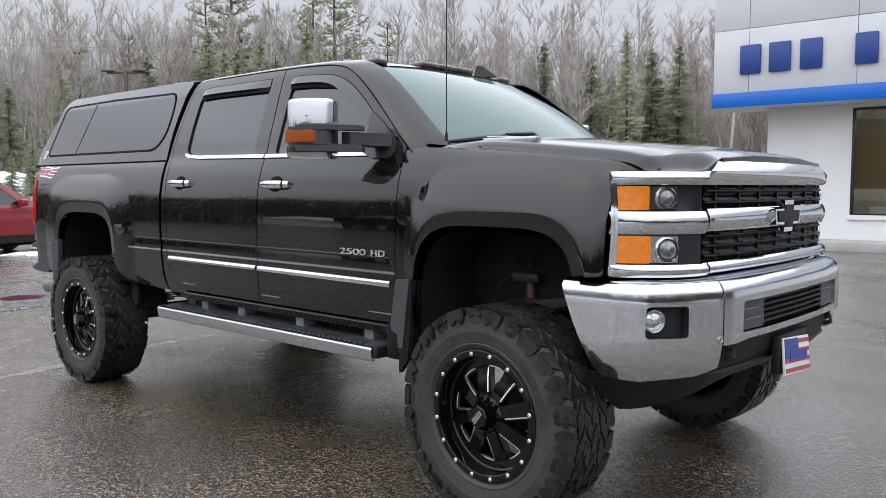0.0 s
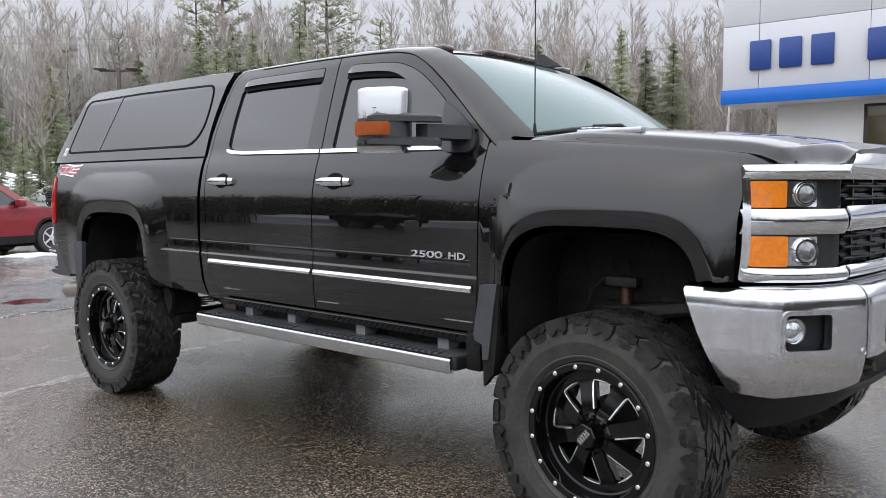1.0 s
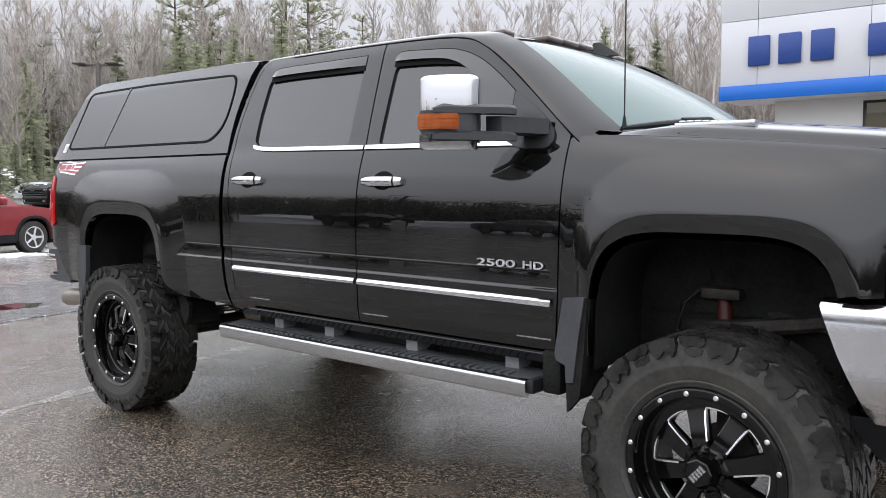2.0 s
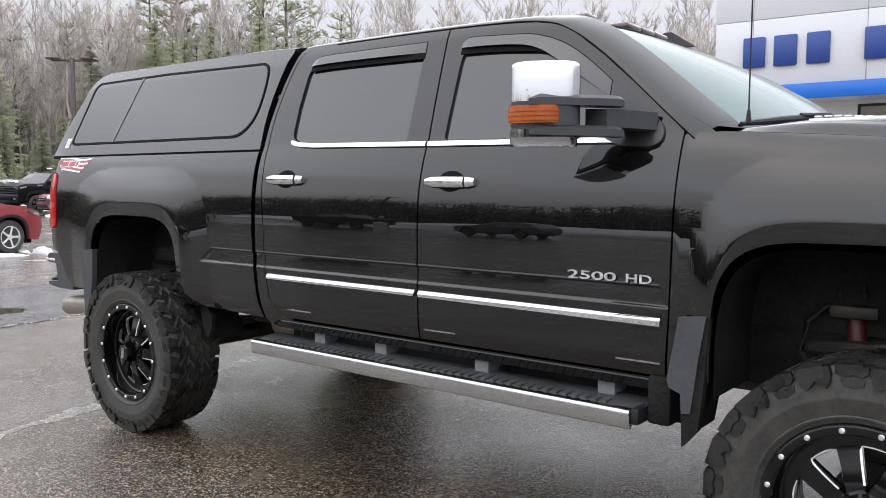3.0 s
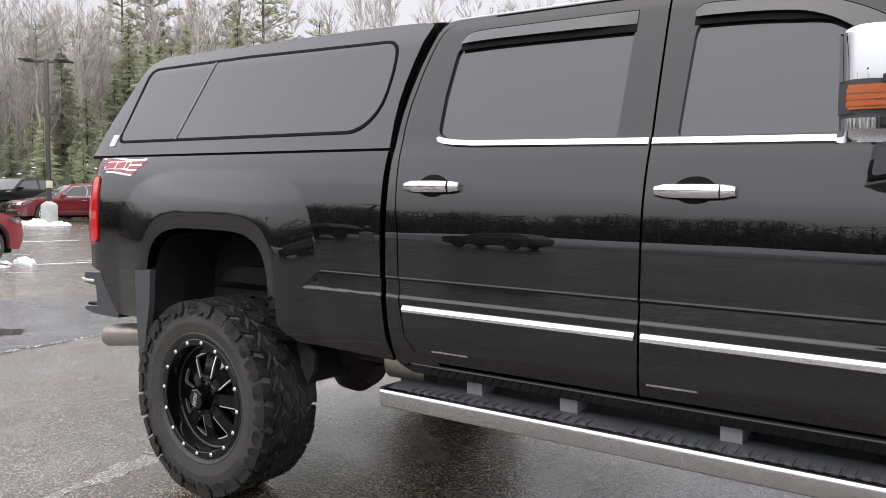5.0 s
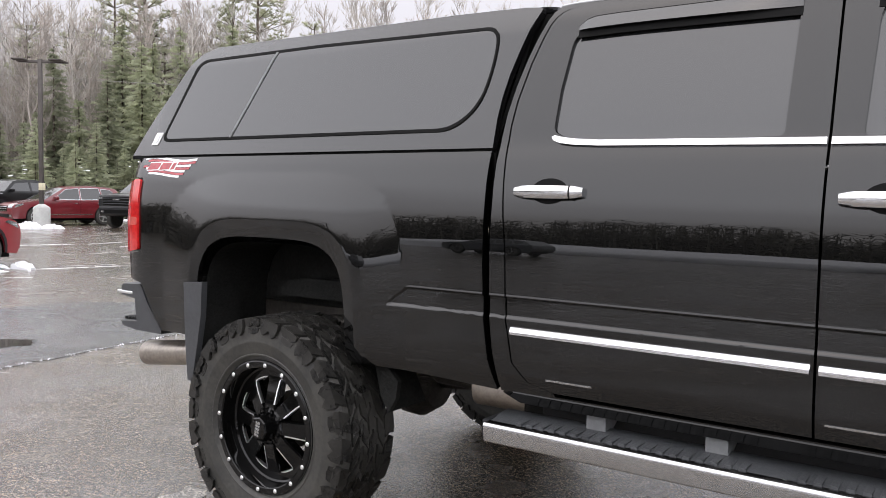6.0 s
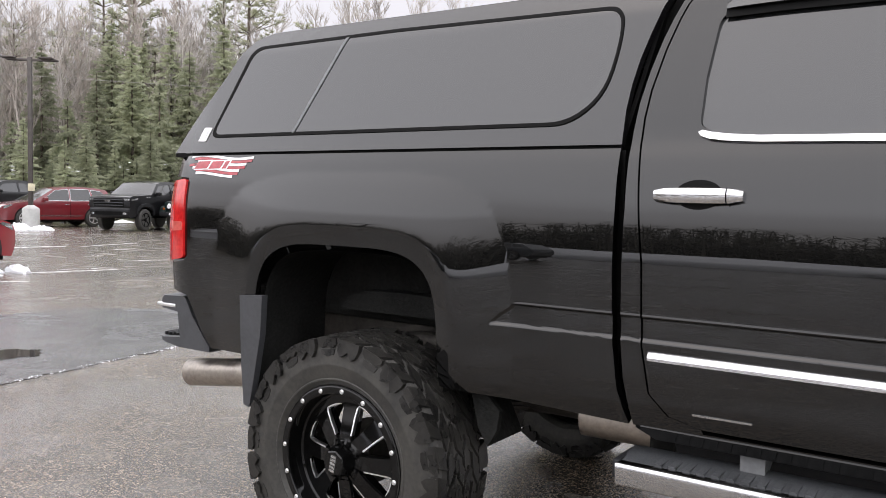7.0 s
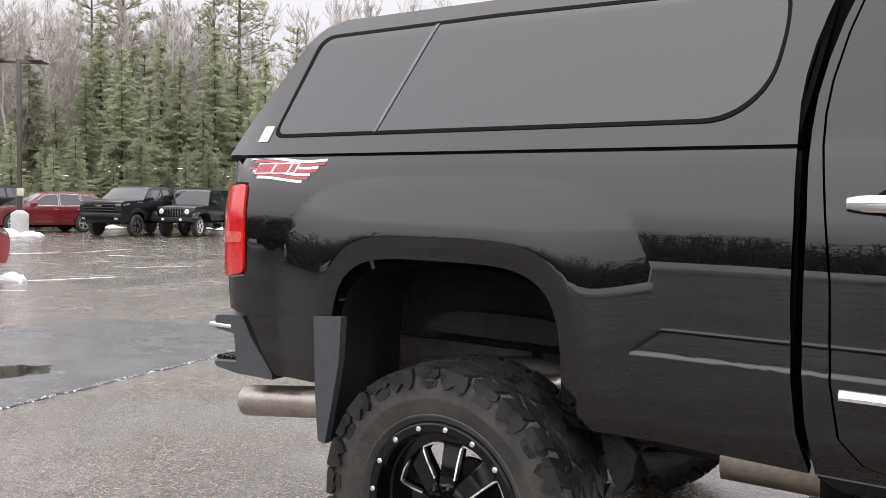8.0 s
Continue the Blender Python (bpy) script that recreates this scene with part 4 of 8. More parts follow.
for side in (-1, 1):
    lamp = tagged(new("headlamp"), "stacked headlamp with amber corner lens and chrome frame")
    lamp.parent = truck

    def lens(name, mat, ya, yb, z0, z1, off, depth=0.02, label="", corner=0.006, n=8):
        a, b = sorted((side * ya, side * yb))
        return panel(name, mat, lamp, rounded([(a, z0), (b, z0), (b, z1), (a, z1)], corner, 3), on_face(off), FRONT,
                     us=steps(a, b, n)[1:-1], vs=[(z0 + z1) / 2], depth=depth, label=label)
    # chrome frame: three bars and the outer upright
    face_a, face_b = sorted((side * 0.694, side * 0.979))
    for z0, z1, o in ((1.437, 1.487, 0.012), (1.250, 1.336, 0.008), (1.086, 1.134, 0.014)):
        face_strip("lamp_bar", CHROME, lamp, face_a, face_b, z0, z1, o, 0.04, n=22, label="chrome headlamp bar")
    a, b = sorted((side * 0.9725, side * 0.9795))
    face_strip("lamp_upright", CHROME, lamp, a, b, 1.09, 1.487, 0.010, 0.04, n=5, label="chrome headlamp upright")
    lens("lamp_housing", SMOKE, 0.696, 0.972, 1.335, 1.438, -0.022, 0.03, n=22)
    lens("lamp_housing", SMOKE, 0.696, 0.972, 1.133, 1.251, -0.022, 0.03, n=22)
    for z0, z1, ya in ((1.342, 1.432, 0.905), (1.140, 1.244, 0.900)):
        lens("turn_lens", AMBER, ya, 0.9715, z0, z1, -0.004, 0.015, "amber turn-signal lens", n=10)
        # chrome bowl and round projector
        lens("lamp_bowl", CHROME, ya - 0.092, ya - 0.003, z0 + 0.002, z1 - 0.002, -0.014, 0.012, "chrome reflector bowl", n=8)
        zc = (z0 + z1) / 2
        yc = ya - 0.048
        xc = FACE(yc) - 0.006
        nrm = Vector((1.0, side * 0.9, 0)).normalized()
        m = Matrix.Translation((xc, side * yc, zc)) @ nrm.to_track_quat("Z", "Y").to_matrix().to_4x4()
        bm = bmesh.new()
        r = (z1 - z0) * 0.46
        add_lathe(bm, [(r, -0.03), (r, 0.004), (r * 0.9, 0.010), (r * 0.82, 0.004), (r * 0.80, -0.004)], 28, m)
        part("lamp_ring", bm, CHROME, lamp, "chrome projector ring")
        bm = bmesh.new()
        add_lathe(bm, [(r * 0.80, 0.0), (r * 0.7, 0.012), (r * 0.4, 0.022), (0.0, 0.026)], 28, m)
        part("projector", bm, CLEAR_LENS, lamp, "clear projector lens")

BUMPER = curve([(0.0, 4.835), (0.35, 4.828), (0.60, 4.808), (0.70, 4.790), (0.78, 4.748), (0.86, 4.695), (0.93, 4.640), (0.985, 4.585), (1.015, 4.50), (1.028, 4.38), (1.033, 4.24)])
bumper = tagged(new("front_bumper"), "polished chrome front bumper with fog lamps")
bumper.parent = truck


def bumper_table():
    ys = [i * 0.001 for i in range(1034)]
    pts = [(BUMPER(y), y) for y in ys]
    acc, s = [0.0], 0.0
    for a, b in zip(pts, pts[1:]):
        s += math.hypot(b[0] - a[0], b[1] - a[1])
        acc.append(s)
    acc = np.array(acc)
    px, py = np.array([p[0] for p in pts]), np.array(ys)

    def f(s):
        return float(np.interp(s, acc, px)), float(np.interp(s, acc, py)), s
    return f, float(acc[-1])


BUMP_AT, BUMP_LEN = bumper_table()
BUMP_SEC = curve([(0.66, -0.075), (0.70, -0.045), (0.76, -0.016), (0.86, 0.0), (0.98, 0.0), (1.03, -0.004), (1.060, -0.020), (1.076, -0.05), (1.085, -0.10), (1.091, -0.17)])


def on_bumper(off=0.0):
    def place(s, z):
        x, y, _ = BUMP_AT(min(abs(s), BUMP_LEN - 0.0005))
        x2, y2, _ = BUMP_AT(min(abs(s) + 0.004, BUMP_LEN - 0.0002))
        x1, y1, _ = BUMP_AT(max(min(abs(s) - 0.004, BUMP_LEN - 0.009), 0))
        t = Vector((x2 - x1, y2 - y1, 0))
        n = Vector((t.y, -t.x, 0)).normalized() if t.length > 0 else Vector((1, 0, 0))
        o = BUMP_SEC(z) + off
        sg = -1 if s < 0 else 1
        return (x + n.x * o, sg * (y + n.y * o), z)
    return place


def s_of(y):
    lo, hi = 0.0, BUMP_LEN
    for _ in range(40):
        mid = (lo + hi) / 2
        lo, hi = (mid, hi) if BUMP_AT(mid)[1] < y else (lo, mid)
    return lo


S_FOG0, S_FOG1 = s_of(0.845), s_of(0.978)
for side in (-1, 1):
    e = BUMP_LEN - 0.002
    a, b = s_of(0.705), e
    end = [(side * a, 0.735), (side * (a + 0.1), 0.705), (side * (e - 0.34), 0.69), (side * (e - 0.17), 0.695), (side * (e - 0.145), 0.73), (side * (e - 0.06), 0.90), (side * e, 1.05), (side * (e - 0.005), 1.074), (side * (e - 0.20), 1.090), (side * a, 1.090)]
    fog = rounded([(side * S_FOG0, 0.865), (side * S_FOG1, 0.865), (side * (S_FOG1 - 0.004), 0.985), (side * S_FOG0, 0.985)], 0.018, 4)
    lo, hi = sorted((side * a, side * e))
    panel("bumper_wing", BUMPER_CHROME, bumper, end, on_bumper(), (0.7, 0.7 * side, 0), [fog], [c for c in steps(lo, hi, 40)], steps(0.70, 1.06, 22) + [1.068, 1.075, 1.080, 1.086], 0.03)
    frame_ring = [(side * (S_FOG0 - 0.016), 0.849), (side * (S_FOG1 + 0.010), 0.849), (side * (S_FOG1 + 0.006), 0.999), (side * (S_FOG0 - 0.016), 0.999)]
    lo, hi = sorted((side * (S_FOG0 - 0.016), side * (S_FOG1 + 0.01)))
    panel("fog_frame", CHROME, bumper, rounded(frame_ring, 0.024, 4), on_bumper(0.011), (0.7, 0.7 * side, 0), [fog], steps(lo, hi, 10), [0.9, 0.95], 0.02, "chrome fog-lamp surround")
    panel("fog_pocket", PLASTIC, bumper, [(u * 1.0, v) for u, v in rounded(frame_ring, 0.024, 4)], on_bumper(-0.045), (0.7, 0.7 * side, 0), (), steps(lo, hi, 10), [0.9, 0.95], 0.002, "black fog-lamp pocket")
    sc = S_FOG1 - 0.045
    p = Vector(on_bumper(-0.040)(side * sc, 0.928))
    nrm = Vector((1.0, side * 0.75, 0)).normalized()
    m = Matrix.Translation(p) @ nrm.to_track_quat("Z", "Y").to_matrix().to_4x4()
    part("fog_lamp", add_lathe(bmesh.new(), [(0.047, -0.02), (0.047, 0.020), (0.043, 0.026), (0.041, 0.018)], 28, m), CHROME, bumper, "round chrome fog lamp")
    part("fog_lens", add_lathe(bmesh.new(), [(0.042, 0.012), (0.03, 0.024), (0.0, 0.030)], 24, m), LAMP_GLASS, bumper, "clear fog-lamp lens")
    p = Vector(on_bumper(0.0)(side * s_of(0.716), 0.848))
    m = Matrix.Translation(p) @ Vector((1, side * 0.25, 0)).to_track_quat("Z", "Y").to_matrix().to_4x4()
    part("parking_sensor", add_lathe(bmesh.new(), [(0.014, -0.01), (0.014, 0.003), (0.010, 0.004), (0.009, 0.002), (0.0, 0.003)], 20, m), SATIN, bumper)
s1 = s_of(0.702)
vent = rounded([(-s_of(0.575), 0.862), (s_of(0.575), 0.862), (s_of(0.57), 0.985), (-s_of(0.57), 0.985)], 0.015, 4)
panel("bumper_middle", BUMPER_CHROME, bumper, [(-s1, 0.825), (-s_of(0.62), 0.825), (-s_of(0.52), 0.835), (s_of(0.52), 0.835), (s_of(0.62), 0.825), (s1, 0.825), (s1, 1.090), (-s1, 1.090)], on_bumper(0.006), FRONT, [vent],
      steps(-s1, s1, 30), steps(0.83, 1.06, 16) + [1.068, 1.075, 1.080, 1.086], 0.03)
for sg in (-1, 1):
    a, b = sorted((sg * s_of(0.575), sg * s_of(0.36)))
    panel("vent_blank", GREY_PLASTIC, bumper, rounded([(a + 0.004, 0.866), (b, 0.866), (b, 0.981), (a + 0.004, 0.981)], 0.01, 3), on_bumper(-0.012), FRONT, us=steps(a, b, 6), depth=0.01)
    for z in (0.905, 0.945):
        panel("vent_rib", SATIN, bumper, [(a + 0.05, z), (b - 0.04, z), (b - 0.04, z + 0.003), (a + 0.05, z + 0.003)], on_bumper(-0.009), FRONT, depth=0.003)
for i in range(5):
    z = 0.878 + i * 0.023
    panel("vent_bar", PLASTIC, bumper, [(-s_of(0.36), z), (s_of(0.36), z), (s_of(0.36), z + 0.009), (-s_of(0.36), z + 0.009)], on_bumper(-0.012), FRONT, us=steps(-0.3, 0.3, 6), depth=0.02)
panel("vent_back", BLACK_GAP, bumper, [(-s_of(0.60), 0.85), (s_of(0.60), 0.85), (s_of(0.60), 0.99), (-s_of(0.60), 0.99)], on_bumper(-0.05), FRONT, us=steps(-0.5, 0.5, 8), depth=0.005)
# dark lower centre, tow hook openings and air dam
panel("bumper_lower", PLASTIC, bumper, [(-s1, 0.69), (s1, 0.69), (s1, 0.83), (-s1, 0.83)], on_bumper(-0.035), FRONT, us=steps(-s1, s1, 16), vs=[0.75], depth=0.03)
for sg in (-1, 1):
    bm = bmesh.new()
    x0 = BUMPER(0.6) - 0.02
    add_tube(bm, [(x0 - 0.05, sg * 0.60, 0.79), (x0, sg * 0.60, 0.79), (x0 + 0.006, sg * 0.60, 0.765), (x0 - 0.03, sg * 0.60, 0.75)], 0.012, 8)
    part("tow_hook", bm, STEEL, bumper)
E_ = BUMP_LEN - 0.10


def dam_bottom(s):
    t = min(abs(s) / E_, 1.0)
    return 0.665 - 0.125 * smooth((t - 0.35) / 0.40) * (1.0 - 0.9 * smooth((t - 0.78) / 0.22))


panel("air_dam", PLASTIC, bumper, [(-s, 0.70) for s in steps(-E_, E_, 30)] + [(s, dam_bottom(s)) for s in steps(-E_, E_, 40)],
      lambda s, z: tuple(Vector(on_bumper(-0.02)(s, 0.70)) - Vector((0.9 * (0.70 - z), 0.45 * (0.70 - z) * (1 if s > 0 else -1) * min(1, abs(s) / 0.5), 0.70 - z))), (1, 0, -0.2), us=steps(-E_, E_, 40), vs=[0.56, 0.6, 0.65], depth=0.012)
# front plate: striped, no writing
pl = tagged(new("front_plate"), "small plate with red and white stripes and blue corner")
pl.parent = bumper
PM = Matrix.Translation((4.848, -0.035, 0.700)) @ Matrix.Rotation(radians(-6), 4, "Y") @ Matrix.Rotation(radians(-4), 4, "X")
part("plate_base", box((-0.012, -0.155, -0.078), (0.0, 0.155, 0.078), 0.003, PM), WHITE_MARK, pl)
for i in range(4):
    z = -0.07 + i * 0.040
    part("plate_stripe", box((0.0, -0.15, z), (0.0025, 0.15, z + 0.018), 0, PM), FLAG_RED, pl)
part("plate_field", box((0.0, -0.15, -0.01), (0.004, 0.01, 0.074), 0, PM), FLAG_BLUE, pl)
part("plate_bar", box((0.0, -0.10, -0.02), (0.006, 0.11, 0.022), 0, PM), FLAG_BLUE, pl)
part("plate_holder", box((4.79, -0.20, 0.63), (4.830, 0.14, 0.80), 0.01), PLASTIC, bumper)


# ---- wheels ----
def lug(bm, th, dth, r0, r1, w0, w1, skew=0.0, taper=0.86):
    """One tread block between two angles, radii and widths."""
    q = []
    c = (w0 + w1) / 2
    for r, k in ((r0, 1.0), (r1, taper)):
        for w in (w0, w1):
            for d in (-1, 1):
                ww = c + (w - c) * (0.5 + 0.5 * k)
                a = th + d * dth * k * 0.5 + skew * (ww - c)
                q.append(bm.verts.new((r * math.cos(a), ww, r * math.sin(a))))
    for f in ((4, 5, 7, 6), (0, 1, 5, 4), (2, 3, 7, 6), (0, 2, 6, 4), (1, 3, 7, 5)):
        bm.faces.new([q[i] for i in f])


SIDEWALL = curve([(0.36, 0.1595), (0.395, 0.1600), (0.42, 0.1565), (0.44, 0.1520), (0.465, 0.1510)])


def biter(bm, th, pitch, outline, sg, rise):
    """A raised plate on the sidewall, its outline as (share of the pitch, radius)."""
    top, low = [], []
    for u, r in outline:
        a = th + sg * u * pitch
        w = SIDEWALL(r)
        top.append(bm.verts.new((r * math.cos(a), sg * (w + rise), r * math.sin(a))))
        k = 1.0 + 0.06 * (1 if u > 0 else -1)
        a = th + sg * u * k * pitch
        low.append(bm.verts.new(((r - 0.002) * math.cos(a), sg * (w - 0.004), (r - 0.002) * math.sin(a))))
    bm.faces.new(top)
    for i in range(len(top)):
        j = (i + 1) % len(top)
        bm.faces.new((top[i], top[j], low[j], low[i]))


HOOKED = ((-0.44, 0.463), (0.44, 0.463), (0.46, 0.440), (0.42, 0.414), (0.27, 0.398), (0.14, 0.411), (0.02, 0.424), (-0.13, 0.410), (-0.30, 0.400), (-0.45, 0.422))
SHORT = ((-0.40, 0.463), (0.40, 0.463), (0.42, 0.444), (0.24, 0.428), (0.0, 0.436), (-0.24, 0.428), (-0.42, 0.444))


def tread_mesh():
    """Close-set hooked centre blocks, and shoulder lugs of two kinds that run down on to the sidewall, about the y axis."""
    bm = bmesh.new()
    rnd = random.Random(4)
    n, top, low = 26, 0.470, 0.448
    step = 2 * math.pi / n
    for i in range(n):
        th = i * step
        j = rnd.uniform(-0.010, 0.010)
        for sg, sh in ((-1, 0.0), (1, 0.5)):
            a = th + step * sh + j
            long_ = i % 2 == 0
            lug(bm, a, step * (0.80 if long_ else 0.64), low, top, *sorted((sg * 0.003, sg * 0.034)), sg * 2.6, 0.95)
            lug(bm, a + step * 0.34, step * 0.46, low, top - 0.002, *sorted((sg * 0.030, sg * 0.052)), sg * -2.0, 0.95)
            lug(bm, a + step * 0.42, step * (0.68 if long_ else 0.78), low, top - 0.001, *sorted((sg * 0.057, sg * 0.098)), sg * -3.2, 0.95)
            b = a + step * 0.70
            lug(bm, b, step * (0.82 if long_ else 0.70), 0.438, top - 0.003, *sorted((sg * 0.104, sg * (0.164 if long_ else 0.158))), sg * 0.9, 0.96)
            biter(bm, b, step, HOOKED if long_ else SHORT, sg, 0.0130 if long_ else 0.0085)
            if not long_:
                # shallow pad between two hooked lugs
                biter(bm, b, step, ((-0.34, 0.424), (0.34, 0.424), (0.30, 0.404), (0.0, 0.397), (-0.30, 0.404)), sg, 0.0018)
    return bm


def make_wheel(name="wheel"):
    """A wheel with its outer face towards -y, about the origin."""
    w = new(name)
    tagged(w, "mud-terrain tyre on gloss black rim with milled spoke edges")
    w.parent = truck
    M = Matrix.Rotation(math.pi / 2, 4, "X")
    bm = bmesh.new()
    side = [(0.282, 0.125), (0.286, 0.134), (0.294, 0.143), (0.304, 0.1485), (0.306, 0.1515), (0.311, 0.1520), (0.314, 0.1500), (0.335, 0.1555), (0.360, 0.1595), (0.366, 0.1610), (0.370, 0.1600), (0.395, 0.1600), (0.420, 0.1555), (0.440, 0.1480), (0.451, 0.134), (0.455, 0.06)]
    add_lathe(bm, [(r, -h) for r, h in side] + [(0.455, 0.0)] + side[::-1], 96, M, closed=True)
    part("tyre", bm, RUBBER, w, "black rubber tyre with smooth sidewall", 30)
    bm = bmesh.new()
    add_lathe(bm, [(0.448, -0.139), (0.4575, -0.128), (0.4580, 0.0), (0.4575, 0.128), (0.448, 0.139)], 96, M, caps=False)
    part("groove_base", bm, GROOVE, w, "dusty grey tread grooves")
    tread = part("tread", tread_mesh(), TREAD, w, "", 20)
    tagged(tread, "chunky staggered mud-terrain tread blocks", kind="stuff")
    # barrel and outer lip: height runs towards the outside
    bm = bmesh.new()
    add_lathe(bm, [(0.283, 0.118), (0.286, 0.138), (0.2835, 0.146), (0.279, 0.1485), (0.2575, 0.1485), (0.2535, 0.1455), (0.2515, 0.138), (0.2495, 0.10), (0.2475, 0.075), (0.2465, 0.02), (0.232, -0.11), (0.270, -0.13), (0.275, -0.12)], 96, M, caps=False)
    part("rim", bm, RIM_BLACK, w, "deep gloss black rim", 25)
    bm = bmesh.new()
    add_lathe(bm, [(0.2855, 0.1385), (0.2862, 0.1400), (0.2845, 0.1445), (0.2836, 0.1440)], 96, M, closed=True)
    part("rim_edge", bm, SATIN, w)
    part("brake_disc", add_lathe(bmesh.new(), [(0.0, -0.045), (0.125, -0.045), (0.125, -0.065), (0.0, -0.065)], 40, M), STEEL, w, "dull steel brake disc")
    for i in range(16):
        a = 2 * math.pi * (i + 0.3) / 16
        bm = bmesh.new()
        add_lathe(bm, [(0.0095, 0.0), (0.0095, 0.003), (0.007, 0.006), (0.0, 0.0065)], 10, M @ Matrix.Translation((0.268 * math.cos(a), 0.268 * math.sin(a), 0.148)))
        part("rim_bolt", bm, MILLED, w)
    # outer ring of the wheel centre, and eight wedge-shaped spokes dished towards it
    bm = bmesh.new()
    add_lathe(bm, [(0.203, 0.03), (0.203, 0.071), (0.206, 0.0745), (0.240, 0.0745), (0.2475, 0.080), (0.2475, 0.03)], 96, M, closed=True)
    part("centre_ring", bm, RIM_BLACK, w, angle=25)
    for i in range(8):
        a = 2 * math.pi * i / 8 + 0.18
        R = M @ Matrix.Rotation(a, 4, "Z")
        bm = bmesh.new()
        rows = []
        wedge = ((0.060, 0.030, 0.108, 0.06), (0.100, 0.031, 0.104, 0.052), (0.150, 0.033, 0.091, 0.042), (0.190, 0.036, 0.079, 0.036), (0.208, 0.039, 0.0755, 0.034))
        for r, hw, top, bot in wedge:
            c = 0.004
            rows.append([R @ Vector(p) for p in ((r, -hw + 0.004, bot), (r, -hw, top - 0.010), (r, -hw + c, top), (r, hw - c, top), (r, hw, top - 0.010), (r, hw - 0.004, bot))])
        add_loft(bm, rows, close=True)
        sp = part("spoke", bm, RIM_BLACK, w, angle=25)
        # milled line down one edge of the spoke, running on along the ring to the next spoke
        bm = bmesh.new()
        rows = []
        for r, hw, t in ((0.094, 0.0305, 0.1050), (0.150, 0.0330, 0.0915), (0.191, 0.0362, 0.0790)):
            rows.append([R @ Vector((r, -hw + 0.0050, t + 0.0012)), R @ Vector((r, -hw - 0.0012, t + 0.0006)), R @ Vector((r, -hw - 0.0032, t - 0.0130))])
        t0 = 0.0385 / 0.201
        t1 = t0 + 0.37
        for t in steps(t0, t1, 9):
            k = 1.0 - 0.55 * smooth((t - t1 + 0.14) / 0.14)
            rows.append([R @ Vector(((0.2045 + q * k) * math.cos(t), -(0.2045 + q * k) * math.sin(t), h)) for q, h in ((0.0048, 0.0760), (-0.0006, 0.0756), (-0.0032, 0.0620))])
        add_loft(bm, rows)
        part("milled_edge", bm, MILLED, sp, "bright milled spoke edge")
    # conical hub with ribs and a plain name bar
    bm = bmesh.new()
    add_lathe(bm, [(0.084, 0.05), (0.084, 0.106), (0.076, 0.113), (0.064, 0.116), (0.050, 0.166), (0.045, 0.171), (0.0, 0.172)], 8, M)
    hub = part("hub", bm, RIM_BLACK, w, "black conical hub cap", 20)
    for i in range(8):
        R = M @ Matrix.Rotation(2 * math.pi * i / 8, 4, "Z")
        bm = bmesh.new()
        add_loft(bm, [[R @ Vector(p) for p in ((r, -0.005, h - 0.02), (r + 0.004, -0.005, h), (r + 0.004, 0.005, h), (r, 0.005, h - 0.02))] for r, h in ((0.049, 0.160), (0.060, 0.120), (0.078, 0.112))], close=True)
        part("hub_rib", bm, RIM_BLACK, hub)
    bm = bmesh.new()
    for k in range(5):
        add_box(bm, (-0.013, -0.174, -0.032 + k * 0.0135), (0.013, -0.1715, -0.032 + k * 0.0135 + 0.010))
    part("hub_mark", bm, SATIN, hub)
    for i in range(8):
        a = 2 * math.pi * (i + 0.5) / 8 + 0.18
        part("wheel_nut", add_lathe(bmesh.new(), [(0.011, 0.0), (0.011, 0.012), (0.007, 0.018), (0.0, 0.018)], 6, M @ Matrix.Translation((0.068 * math.cos(a), 0.068 * math.sin(a), 0.106))), RIM_BLACK, w)
    return w


HUB_Z = 0.464
wheel = make_wheel()
wheel.matrix_basis = pose(0, -0.985, HUB_Z, 0, 11, 0)
copy_thing(wheel, pose(3.904, -0.985, HUB_Z, 0, 40, -2))
copy_thing(wheel, pose(0, 0.985, HUB_Z, 0, 75, 180))
copy_thing(wheel, pose(3.904, 0.985, HUB_Z, 0, 20, 178))

# ---- wheel wells ----
for xc, zt in ((-0.085, 1.215), (3.862, 1.235)):
    for side in (-1, 1):
        bm = bmesh.new()
        pts = [q for q in arch(xc, 0.455, 0.72, zt - 0.72, n=22)]
        add_loft(bm, [[Vector((x, side * y, z)) for x, z in pts] for y in (0.985, 0.97, 0.62, 0.60)])
        bm.faces.new([bm.verts.new((x, side * 0.595, z)) for x, z in pts if z > 0.90])
        part("wheel_liner", bm, LINER, truck, "dull black wheel-well liner")
# raised inner panel of the bed above the rear axle
for side in (-1, 1):
    bm = bmesh.new()
    pts = [(x, z) for x, z in arch(-0.02, 0.36, 0.72, 0.32, n=18) if z > 0.92]
    add_prism(bm, pts, side * 0.70, side * 0.62)
    part("inner_bed_panel", bm, LINER, truck)

BRACKETS = (1.42, 1.825, 2.40, 2.98)
